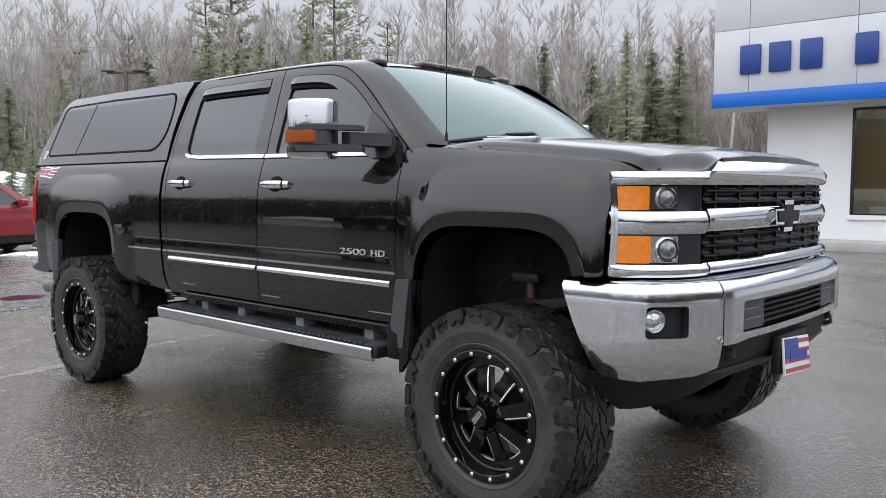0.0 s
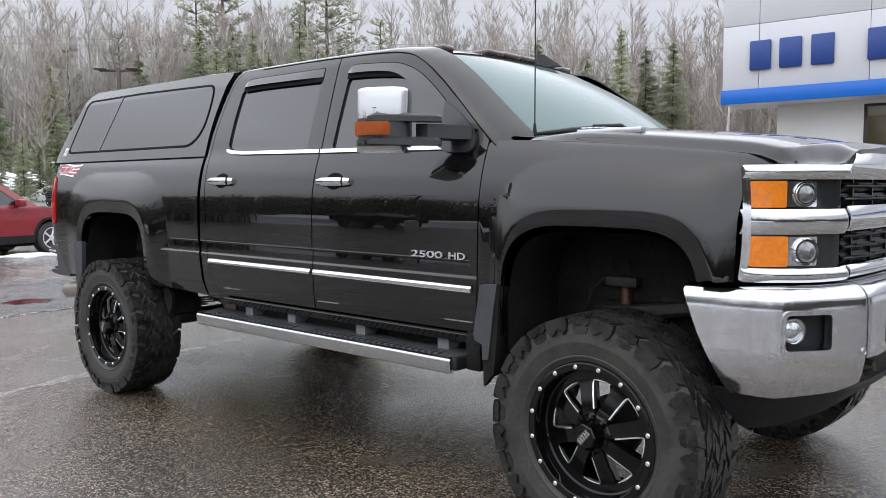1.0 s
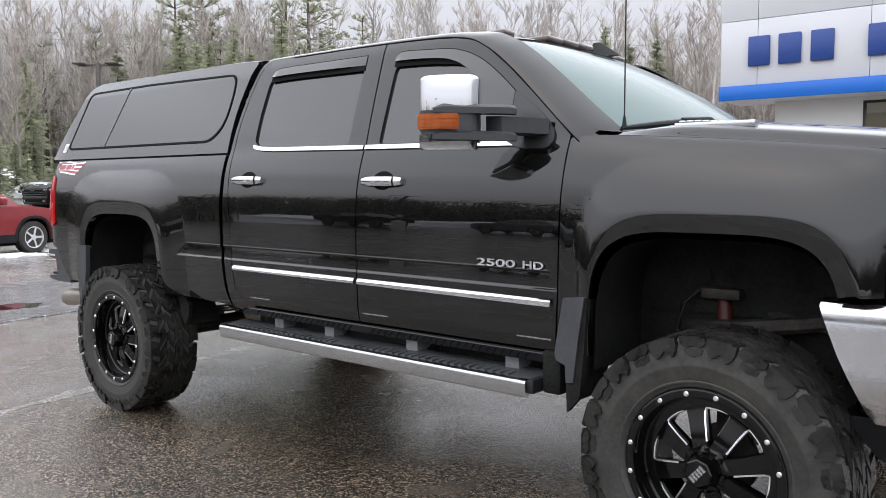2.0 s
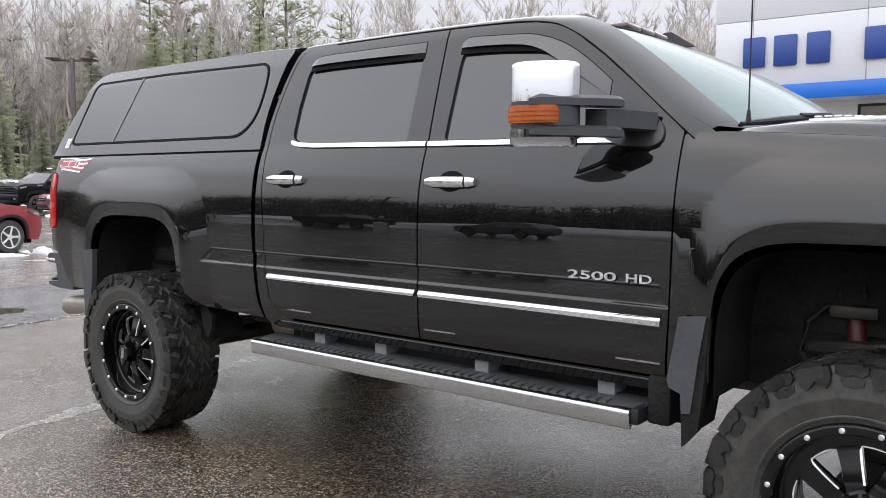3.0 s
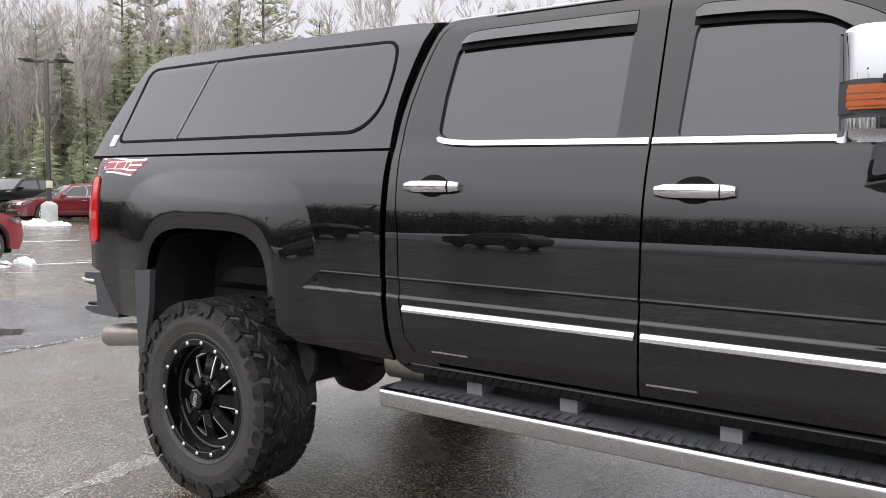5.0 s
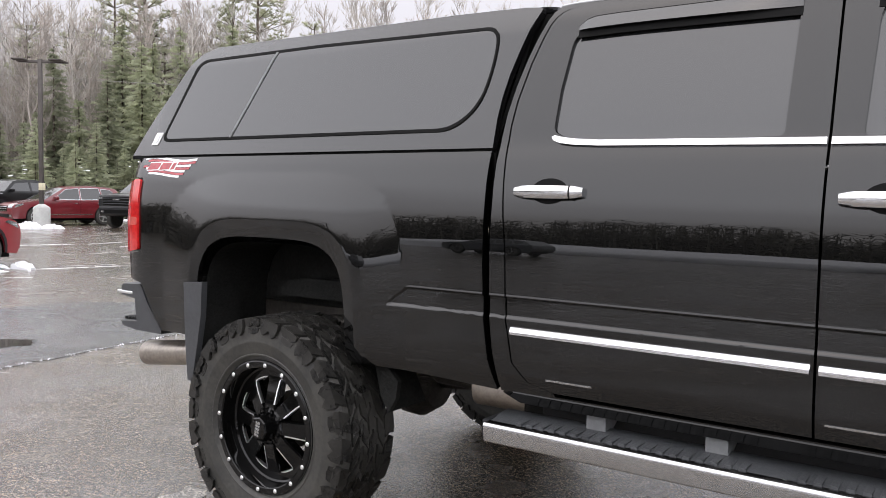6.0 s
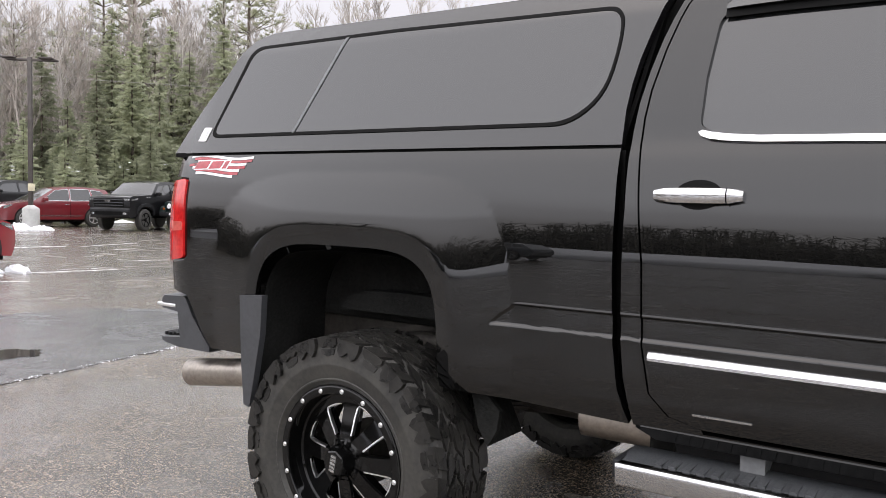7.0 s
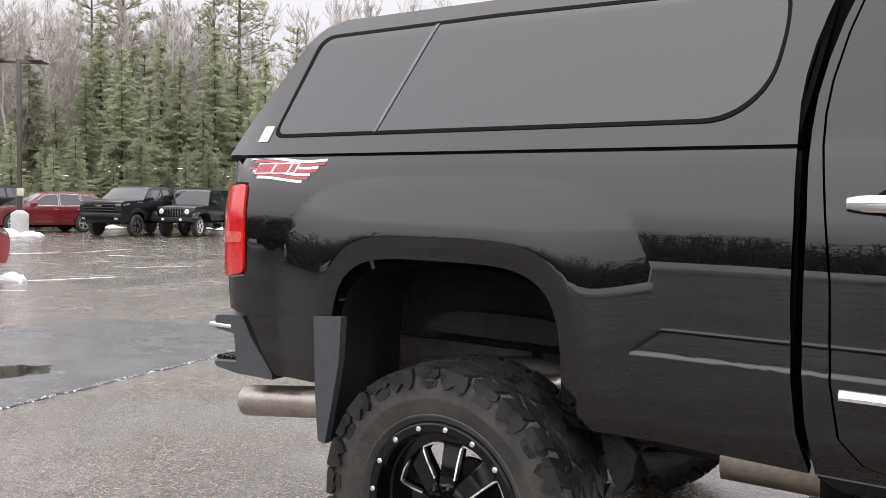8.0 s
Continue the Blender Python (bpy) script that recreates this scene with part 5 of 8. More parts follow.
# ---- running boards, flaps, pipes and underbody ----
for side in (-1, 1):
    board = tagged(new("running_board"), "bright running board with ribbed black top")
    board.parent = truck
    bm = bmesh.new()
    sec = rounded([(-1.059, 0.586), (-1.067, 0.643), (-1.061, 0.653), (-1.03, 0.657), (-1.03, 0.60), (-1.045, 0.582)], 0.006, 3)
    add_prism(bm, sec, 1.052, 3.135, lambda u, v, w: (w, -side * u, v))
    part("bright_edge", bm, SATIN, board, "polished metal front edge")
    bm = bmesh.new()
    add_prism(bm, rounded([(-1.032, 0.605), (-1.032, 0.653), (-0.885, 0.668), (-0.885, 0.615)], 0.005, 2), 1.05, 3.165, lambda u, v, w: (w, -side * u, v))
    part("board_top", bm, BOARD_TOP, board)
    for a, b in ((1.16, 1.98), (2.08, 3.05)):
        bm = bmesh.new()
        for i in range(int((b - a) / 0.042)):
            x = a + i * 0.042
            add_box(bm, (x, side * 1.026 if side < 0 else 0.90, 0.650), (x + 0.022, -0.90 if side < 0 else 1.026, 0.662), 0.0)
        tagged(part("tread_rib", bm, BOARD_TOP, board), "ribbed step tread", kind="stuff")
    part("board_cap", box((3.13, min(side * 0.885, side * 1.055), 0.60), (3.168, max(side * 0.885, side * 1.055), 0.660), 0.012), PLASTIC, board)
    part("end_bracket", box((3.172, min(side * 0.90, side * 1.0), 0.60), (3.262, max(side * 0.90, side * 1.0), 0.775), 0.015), LINER, board, "dull black end bracket")
    part("inner_sill", box((1.06, min(side * 0.76, side * 0.79), 0.56), (3.25, max(side * 0.76, side * 0.79), 0.80), 0.008), LINER, truck)
    part("board_cap", box((1.035, min(side * 0.885, side * 1.05), 0.60), (1.06, max(side * 0.885, side * 1.05), 0.66), 0.008), PLASTIC, board)
    for x in BRACKETS:
        bm = bmesh.new()
        add_prism(bm, [(0.885, 0.655), (0.935, 0.660), (0.935, 0.735), (0.90, 0.775), (0.72, 0.80), (0.72, 0.74)], x - 0.035, x + 0.035, lambda u, v, w: (w, side * u, v))
        part("board_bracket", bm, BRACKET, board, "grey painted steel bracket")
    # mud flaps behind each wheel
    bm = bmesh.new()
    add_prism(bm, [(3.330, 0.999), (3.406, 1.008), (3.382, 0.86), (3.359, 0.68), (3.327, 0.677), (3.322, 0.76)], side * 1.066, side * 1.035)
    add_prism(bm, [(3.308, 0.997), (3.330, 0.999), (3.322, 0.74), (3.278, 0.757), (3.271, 0.785)], side * 1.060, side * 1.035)
    part("mud_flap", bm, GREY_PLASTIC, truck, "grey plastic mud flap")
    bm = bmesh.new()
    add_prism(bm, rounded([(3.404, 1.0), (3.414, 1.0), (3.402, 0.80), (3.392, 0.70), (3.384, 0.625), (3.328, 0.56), (3.324, 0.68), (3.362, 0.685), (3.380, 0.86)], 0.004, 2), side * 1.058, side * 1.030)
    part("flap_lower", bm, LINER, truck, "dull black lower flap")
    bm = bmesh.new()
    add_loft(bm, [[Vector((x, side * y, z)) for y in (1.055, 0.80)] for x, z in ((3.385, 0.99), (3.375, 0.75), (3.350, 0.60))])
    part("flap_backing", bm, LINER, truck)
    bm = bmesh.new()
    add_prism(bm, [(-0.594, 1.014), (-0.464, 1.024), (-0.473, 0.868), (-0.505, 0.70), (-0.533, 0.566), (-0.566, 0.571), (-0.582, 0.74)], side * 1.062, side * 1.030)
    part("mud_flap", bm, GREY_PLASTIC, truck, "grey plastic mud flap")
    bm = bmesh.new()
    add_loft(bm, [[Vector((x, side * y, z)) for y in (1.055, 0.80)] for x, z in ((-0.50, 1.0), (-0.51, 0.75), (-0.55, 0.56))])
    part("flap_backing", bm, LINER, truck)
    bm = bmesh.new()
    add_prism(bm, [(0.46, 0.80), (0.52, 0.77), (0.585, 0.71), (0.575, 0.64), (0.54, 0.58), (0.50, 0.64)], side * 0.955, side * 0.93)
    add_loft(bm, [[Vector((x, side * y, z)) for y in (0.955, 0.70)] for x, z in ((0.46, 0.82), (0.49, 0.68), (0.54, 0.58))])
    part("mud_flap", bm, LINER, truck)
    # frame rail
    part("frame_rail", box((-1.1, side * 0.50 - 0.04, 0.66), (4.5, side * 0.50 + 0.04, 0.79), 0.01), STEEL, truck)
    part("frame_kick", box((-1.1, side * 0.51 - 0.05, 0.77), (0.04, side * 0.51 + 0.05, 0.96), 0.02), STEEL, truck)
    # leaf spring and shock at the back, coil-over shock in front
    bm = bmesh.new()
    for k in range(5):
        add_loft(bm, [[Vector((x, side * (0.58 + d), 0.62 + 0.10 * (x / 0.75) ** 2 - k * 0.016 + h)) for d, h in ((-0.035, 0), (0.035, 0), (0.035, -0.012), (-0.035, -0.012))] for x in steps(-0.72 + k * 0.12, 0.72 - k * 0.12, 10)], close=True)
    part("leaf_spring", bm, STEEL, truck)
    bm = bmesh.new()
    add_tube(bm, [(0.10, side * 0.70, 0.46), (0.26, side * 0.62, 0.80)], 0.035, 14)
    part("shock_absorber", bm, STEEL, truck)
    bm = bmesh.new()
    add_tube(bm, [(3.775, side * 0.60, 0.60), (3.765, side * 0.56, 1.05)], 0.022, 12)
    part("front_shock", bm, STEEL, truck)
    bm = bmesh.new()
    add_tube(bm, [(3.79, side * 0.62, 0.78), (3.775, side * 0.60, 0.90), (3.77, side * 0.585, 0.985)], [0.030, 0.032, 0.030], 14)
    part("shock_body", bm, SHOCK, truck, "dull red shock absorber body")
    bm = bmesh.new()
    add_tube(bm, [(3.60, side * 0.56, 0.86), (3.86, side * 0.66, 0.885), (4.16, side * 0.60, 0.93)], [0.03, 0.035, 0.03], 10)
    part("upper_arm", bm, STEEL, truck)
    part("spring_mount", box((3.69, min(side * 0.50, side * 0.65), 0.985), (3.85, max(side * 0.50, side * 0.65), 1.03), 0.012), STEEL, truck)
    for x in (3.72, 3.80):
        part("mount_bolt", add_lathe(bmesh.new(), [(0.012, 0.0), (0.012, 0.02), (0.006, 0.02), (0.006, 0.05), (0.0, 0.05)], 8, Matrix.Translation((x, side * 0.63, 1.058))), LINER, truck)
    bm = bmesh.new()
    add_tube(bm, [(3.66, side * 0.66, 0.76), (3.61, side * 0.67, 0.86), (3.62, side * 0.65, 0.96), (3.68, side * 0.62, 1.02), (3.76, side * 0.60, 1.03)], 0.009, 8)
    part("brake_hose", bm, PLASTIC, truck)
    bm = bmesh.new()
    add_tube(bm, [(3.80, side * 0.50, 0.72), (3.88, side * 0.74, 0.62), (3.92, side * 0.86, 0.52)], 0.035, 10)
    add_tube(bm, [(4.05, side * 0.50, 0.72), (3.97, side * 0.74, 0.62), (3.92, side * 0.86, 0.52)], 0.035, 10)
    add_tube(bm, [(4.20, side * 0.45, 0.62), (4.08, side * 0.82, 0.50)], 0.022, 10)
    add_tube(bm, [(3.70, side * 0.52, 0.98), (4.10, side * 0.62, 0.92), (4.35, side * 0.55, 0.86)], 0.016, 8)
    part("suspension_arm", bm, STEEL, truck)
    part("steering_knuckle", box((3.85, side * 0.84 - 0.05, 0.40), (3.96, side * 0.84 + 0.05, 0.66), 0.02), STEEL, truck)
bm = bmesh.new()
add_tube(bm, [(0, -0.86, HUB_Z), (0, 0.86, HUB_Z)], 0.055, 16)
add_lathe(bm, [(0.0, -0.16), (0.10, -0.15), (0.17, -0.06), (0.175, 0.03), (0.12, 0.12), (0.0, 0.15)], 24, Matrix.Translation((0, 0, HUB_Z)) @ Matrix.Rotation(math.pi / 2, 4, "Y"))
part("rear_axle", bm, STEEL, truck)
bm = bmesh.new()
add_tube(bm, [(3.904, -0.86, HUB_Z), (3.904, 0.86, HUB_Z)], 0.03, 12)
add_lathe(bm, [(0.0, -0.15), (0.10, -0.14), (0.15, 0.0), (0.10, 0.13), (0.0, 0.14)], 20, Matrix.Translation((3.904, 0.1, 0.60)) @ Matrix.Rotation(math.pi / 2, 4, "Y"))
part("front_axle", bm, STEEL, truck)
part("drive_shaft", add_tube(bmesh.new(), [(0.15, 0, 0.50), (2.3, 0.05, 0.70)], 0.05, 14), STEEL, truck)
part("transmission", box((2.3, -0.25, 0.58), (3.5, 0.25, 0.95), 0.05), STEEL, truck)
part("cab_floor", box((1.12, -0.92, 0.78), (3.3, 0.92, 0.86), 0.02), LINER, truck)
part("bed_floor", box((-1.1, -0.60, 0.90), (1.03, 0.60, 0.97), 0.02), LINER, truck)
part("fuel_tank", box((1.15, -0.84, 0.60), (2.45, -0.56, 0.80), 0.04), PLASTIC, truck)
part("engine_bay", box((3.3, -0.58, 0.70), (4.5, 0.58, 1.45), 0.03), LINER, truck)
# exhaust: tail pipe behind the rear wheel and the run in front of it
bm = bmesh.new()
add_lathe(bm, [(0.060, 0.0), (0.062, 0.004), (0.062, 0.46), (0.045, 0.48), (0.0, 0.48)], 32, look((-1.117, -0.875, 0.600), (-0.67, -0.845, 0.652)) @ Matrix.Rotation(math.pi, 4, "X"))
add_lathe(bm, [(0.056, 0.0), (0.056, 0.30), (0.0, 0.30)], 32, look((-1.118, -0.875, 0.600), (-0.67, -0.845, 0.652)) @ Matrix.Rotation(math.pi, 4, "X"))
part("exhaust_tip", bm, EXHAUST, truck, "large stainless exhaust tip")
bm = bmesh.new()
add_tube(bm, [(-0.72, -0.845, 0.655), (-0.55, -0.80, 0.68), (-0.35, -0.66, 0.80), (0.05, -0.60, 0.84), (0.30, -0.60, 0.82), (0.55, -0.60, 0.68), (1.6, -0.50, 0.64)], 0.045, 14)
part("exhaust_pipe", bm, STEEL, truck)
bm = bmesh.new()
add_tube(bm, [(0.20, -0.70, 0.80), (0.26, -0.69, 0.83)], 0.05, 16)
part("pipe_clamp", bm, EXHAUST, truck, "bare steel pipe clamp")
bm = bmesh.new()
add_tube(bm, [(0.75, -0.60, 0.665), (1.2, -0.56, 0.655)], 0.085, 18)
part("muffler", bm, EXHAUST, truck)

# ---- tow mirrors ----
for side in (-1, 1):
    mir = tagged(new("tow_mirror"), "extended tow mirror with chrome cap and amber lamp")
    mir.parent = truck
    d = Vector((0.84, -side * 0.54, 0))
    fwd = Vector((0.54, side * 0.84, 0))
    base = Vector((2.770, side * 1.290, 0))

    def head(z0, z1, n=8, w0=0.0, w1=0.245, t0=-0.10, front=0.035, r=0.02, lean=0.0, dome=0.0):
        """A rounded body along the mirror: widths along d, thickness along fwd; dome rounds its top."""
        o = rounded([(w0, t0), (w1, t0), (w1, front * 0.3), (w1 * 0.75, front), (w0 + 0.05, front * 0.6), (w0, front * -0.3)], [r, r, 0.03, 0.06, 0.06, 0.03], 4)
        bm = bmesh.new()
        rows = []
        cx, cv = (w0 + w1) / 2, (t0 + front) / 2
        for i in range(n + 1):
            t = i / n
            rows.append((1.0, t, z0 + (z1 - dome - z0) * t))
        if dome:
            for a in steps(0, math.pi / 2, 7)[1:]:
                rows.append((1 - (1 - math.cos(a)) * dome / 0.075, 1.0, z1 - dome + dome * math.sin(a)))
        pts = [[base + d * (cx + (u - cx) * k) + fwd * (cv + (v - cv) * k - lean * t * t) + Vector((0, 0, z)) for u, v in o] for k, t, z in rows]
        add_loft(bm, pts, close=True)
        return bm
    part("mirror_cap", head(1.708, 1.850, 12, lean=0.008, dome=0.018), CAP_CHROME, mir, "chrome mirror cap", 40)
    part("mirror_band", head(1.632, 1.714, 6), MIRROR_PLASTIC, mir)
    skull = part("mirror_skull", head(1.561, 1.592, 6, -0.002, 0.236, lean=-0.010), CAP_CHROME, mir, "chrome lower mirror cap", 40)
    part("skull_ear", head(1.590, 1.620, 4, -0.004, 0.062, -0.06, 0.030, 0.012), CAP_CHROME, skull)
    part("mirror_lower", head(1.590, 1.637, 6, 0.004, 0.243, front=0.032), MIRROR_PLASTIC, mir)
    lens = part("mirror_turn_lens", head(1.640, 1.700, 6, -0.006, 0.185, -0.02, 0.050, 0.012), AMBER_DEEP, mir, "amber mirror turn lamp")
    for z in (1.648, 1.6635, 1.679):
        part("lens_rib", head(z, z + 0.012, 2, -0.009, 0.185, -0.02, 0.056, 0.012), AMBER_DEEP, lens)
    gm = bmesh.new()
    add_prism(gm, rounded([(0.03, 1.605), (0.215, 1.605), (0.215, 1.825), (0.03, 1.825)], 0.03, 4), -0.104, -0.098, lambda u, v, w: base + d * u + fwd * w + Vector((0, 0, v)))
    part("mirror_glass", gm, CHROME, mir, "mirror glass")
    for z in (1.716, 1.614):
        bm = bmesh.new()
        p0, p1 = base + d * 0.06 + fwd * 0.004 + Vector((0, 0, z)), Vector((3.080, side * 1.050, z - 0.006))
        ax = (p1 - p0).normalized()
        pr = Vector((-ax.y, ax.x, 0))
        add_loft(bm, [[p + pr * a + Vector((0, 0, b)) for a, b in ((-0.045 * k, -0.014), (0.045 * k, -0.014), (0.045 * k, 0.010 * h), (0.03 * k, 0.022 * h), (-0.03 * k, 0.022 * h), (-0.045 * k, 0.010 * h))] for p, k, h in ((p0, 0.9, 0.3), (p0.lerp(p1, 0.12), 1.0, 1.0), (p0.lerp(p1, 0.90), 1.0, 1.0), (p0.lerp(p1, 0.97), 0.95, 0.8), (p1, 0.8, 0.4))], close=True)
        part("mirror_arm", bm, MIRROR_PLASTIC, mir)
    bm = bmesh.new()
    p0, p1 = Vector((3.005, side * 1.10, 1.658)), Vector((3.115, side * 0.925, 1.652))
    add_loft(bm, [[p + Vector((0.0, 0, 0)) + Vector((a, side * a * 0.3, b)) for a, b in ((-0.05, -0.034), (0.05, -0.03), (0.05, 0.03), (-0.05, 0.036))] for p in (p0, p0.lerp(p1, 0.5), p1)], close=True)
    part("mirror_base", bm, MIRROR_PLASTIC, mir)
    panel("mirror_sail", SAIL, mir, rounded([(2.962, 1.600), (2.962, 1.812), (3.06, 1.752), (3.14, 1.69), (3.192, 1.632), (3.192, 1.588), (3.165, 1.566), (3.03, 1.57)], [0.01, 0.01, 0.05, 0.05, 0.03, 0.02, 0.03, 0.03]),
          on_side(side, 0.012), (0, side, 0), us=steps(2.98, 3.18, 7), vs=steps(1.59, 1.80, 7), depth=0.014)

# ---- canopy over the bed ----
canopy = tagged(new("canopy"), "black fibreglass canopy with long tinted side window")
canopy.parent = truck


def canopy_side(side, off=0.0):
    def place(x, z):
        w = 0.938 - 0.283 * (z - 1.60) - 0.10 * max(0.0, z - 2.03) ** 1.2 * 3 - 0.03 * max(0.0, (-0.95 - x) / 0.25) ** 2
        return (x, side * (w + off), z)
    return place


CANOPY_Z = curve([(0.0, 2.162), (0.4, 2.158), (0.62, 2.148), (0.74, 2.134), (0.772, 2.125)])
CANOPY_END = curve([(1.60, -1.198), (1.75, -1.078), (1.95, -0.920), (2.04, -0.858), (2.08, -0.818), (2.105, -0.775), (2.125, -0.69)])
for side in (-1, 1):
    out = (0, side, 0.2)
    win = rounded([(-0.945, 1.669), (-0.782, 2.066), (0.0, 2.071), (0.938, 2.056), (0.944, 1.93), (0.912, 1.760), (0.80, 1.667)], [0.05, 0.06, 0.0, 0.06, 0.08, 0.08, 0.07], 5)
    shell = panel("canopy_side", CANOPY_PAINT, canopy, [(CANOPY_END(z), z) for z in steps(1.602, 2.0, 8) + steps(2.03, 2.125, 9)] + [(0.70, 2.126), (0.90, 2.123), (1.03, 2.118), (1.085, 2.112), (1.098, 2.106), (1.092, 2.088), (1.066, 2.035), (1.036, 1.95), (1.012, 1.87), (0.996, 1.79), (0.988, 1.71), (0.989, 1.602)],
                  canopy_side(side), out, us=steps(-1.15, 1.15, 24), vs=steps(1.62, 2.115, 20), depth=0.03)
    def inset(o, k):
        c = Vector((sum(p[0] for p in o) / len(o), sum(p[1] for p in o) / len(o)))
        return [(x + (c.x - x) * k / 0.9, z + (c.y - z) * k / 0.2) for x, z in o]
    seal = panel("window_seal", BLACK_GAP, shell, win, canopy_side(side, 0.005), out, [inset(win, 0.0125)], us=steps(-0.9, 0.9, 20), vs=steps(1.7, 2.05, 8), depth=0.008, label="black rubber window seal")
    split = [(-0.440, 1.672), (-0.245, 2.064)]
    glass_out = inset(win, 0.009)
    panel("window", TINT, shell, glass_out, canopy_side(side, 0.003), out, us=steps(-0.9, 0.9, 20), vs=steps(1.7, 2.05, 8), depth=0.003, label="long dark tinted side window")
    panel("window_divider", BRACKET, shell, [(split[0][0] - 0.007, split[0][1] + 0.006), (split[1][0] - 0.007, split[1][1] - 0.004), (split[1][0] + 0.007, split[1][1] - 0.004), (split[0][0] + 0.007, split[0][1] + 0.006)], canopy_side(side, 0.007), out,
          vs=steps(1.7, 2.03, 6), depth=0.004)
    panel("canopy_badge", WHITE_MARK, shell, rounded([(-1.020, 1.654), (-0.968, 1.653), (-0.941, 1.714), (-0.993, 1.715)], 0.004, 2), canopy_side(side, 0.004), out, depth=0.004, label="small white plain badge")
    panel("badge_mark", SATIN, shell, [(-1.003, 1.666), (-0.977, 1.665), (-0.961, 1.702), (-0.987, 1.703)], canopy_side(side, 0.0055), out, depth=0.001)
panel("canopy_roof", CANOPY_PAINT, canopy, [(-0.69, -0.772), (1.03, -0.772), (1.09, -0.75), (1.115, -0.70), (1.12, 0.0), (1.115, 0.70), (1.09, 0.75), (1.03, 0.772), (-0.69, 0.772), (-0.715, 0.6), (-0.725, 0.0), (-0.715, -0.6)],
      lambda x, y: (x, y, CANOPY_Z(abs(y)) - 0.012 * max(0.0, (-0.45 - x) / 0.3) ** 2 - 0.014 * (max(0.0, x - 0.75) / 0.35) ** 2), (0, 0, 1), us=steps(-0.7, 1.11, 24), vs=steps(-0.77, 0.77, 60), depth=0.02)
bm = bmesh.new()
add_loft(bm, [[Vector((CANOPY_END(min(z, 2.085)) + 0.02 - 0.04 * (1 - (y / 0.9) ** 2), y * (1 - 0.16 * (z - 1.60) / 0.5), z)) for y in steps(-0.89, 0.89, 16)] for z in steps(1.602, 2.10, 10)])
part("canopy_rear_window", bm, TINT, canopy)
part("canopy_front", add_prism(bmesh.new(), [(-0.90, 1.60), (0.90, 1.60), (0.76, 2.08), (-0.76, 2.08)], 0.965, 0.980, lambda u, v, w: (w + 0.19 * (v - 1.60), u, v)), BLACK_GAP, canopy)
part("canopy_rail", box((-1.17, -0.925, 1.586), (0.985, 0.925, 1.604), 0.0), BLACK_GAP, canopy)
# tailgate, rear bumper and tail lamps
bm = bmesh.new()
add_loft(bm, [[Vector((-1.205 - 0.012 * math.sin(math.pi * (z - 0.95) / 0.65), y, z)) for y in steps(-0.86, 0.86, 8)] for z in steps(0.95, 1.59, 8)])
bmesh.ops.solidify(bm, geom=bm.faces[:], thickness=0.03)
part("tailgate", bm, PAINT, truck)
for side in (-1, 1):
    lampr = panel("tail_lamp", RED_LENS, truck, rounded([(-1.018, 1.488), (-1.004, 1.30), (-1.002, 1.142), (-1.160, 1.118), (-1.202, 1.20), (-1.208, 1.30), (-1.200, 1.475)], [0.02, 0.05, 0.02, 0.02, 0.05, 0.05, 0.03]), on_side(side, 0.010), (0, side, 0),
                  us=steps(-1.2, -1.01, 14), vs=steps(1.15, 1.47, 12), depth=0.04, label="tall red tail lamp")
    panel("lamp_glow_band", material("pale_red_lens", (0.65, 0.12, 0.10), 0.15, coat=1.0, vary=0.2, scale=40) if side == -1 else bpy.data.materials["pale_red_lens"], lampr,
          rounded([(-1.014, 1.300), (-1.012, 1.262), (-1.195, 1.250), (-1.20, 1.300)], 0.008, 2), on_side(side, 0.0125), (0, side, 0), us=steps(-1.19, -1.04, 8), depth=0.003)
    panel("lamp_strip", SATIN, truck, [(-1.125, 1.113), (-1.005, 1.131), (-1.005, 1.136), (-1.125, 1.118)], on_side(side, 0.003), (0, side, 0), us=[-1.09, -1.05], depth=0.003)
    panel("lamp_back", PLASTIC, truck, [(-1.03, 1.495), (-1.015, 1.12), (-1.2, 1.115), (-1.2, 1.495)], on_side(side, -0.03), (0, side, 0), us=steps(-1.2, -1.03, 10), depth=0.01)
    # striped decal at the bed's rear top corner: plain shapes
    def wave(x, z):
        return z + 0.006 * math.sin((x + 1.05) * 17.0) - 0.010 * smooth((x + 0.85) / 0.2)
    dec = tagged(new("bed_decal"), "torn-edged red and white striped decal")
    dec.parent = truck
    for k in range(7):
        z0 = 1.503 + k * 0.0125
        xa = -1.035 + 0.028 * ((k * 5) % 3) + (0.06 if k == 0 else 0.0)
        xb = -0.735 + 0.017 * k + 0.012 * (k % 2)
        xs_ = steps(xa, xb, 14)
        o = [(x, wave(x, z0)) for x in xs_] + [(x, wave(x, z0 + 0.0105)) for x in xs_[::-1]]
        panel("decal_stripe", FLAG_RED if k % 2 else WHITE_MARK, dec, [(x, min(z, 1.588)) for x, z in o], on_side(side, 0.002), (0, side, 0), depth=0.001)
    for u, w, mt in ((-0.990, 0.085, FLAG_RED), (-0.895, 0.075, FLAG_RED), (-0.812, 0.028, FLAG_RED)):
        panel("decal_block", WHITE_MARK, dec, [(u - 0.004, 1.526), (u + w + 0.004, 1.528), (u + w + 0.024, 1.570), (u + 0.016, 1.568)], on_side(side, 0.0030), (0, side, 0), us=[u + w / 2], depth=0.001)
        panel("decal_block", mt, dec, [(u + 0.001, 1.531), (u + w - 0.002, 1.533), (u + w + 0.014, 1.565), (u + 0.017, 1.563)], on_side(side, 0.0042), (0, side, 0), us=[u + w / 2], depth=0.001)
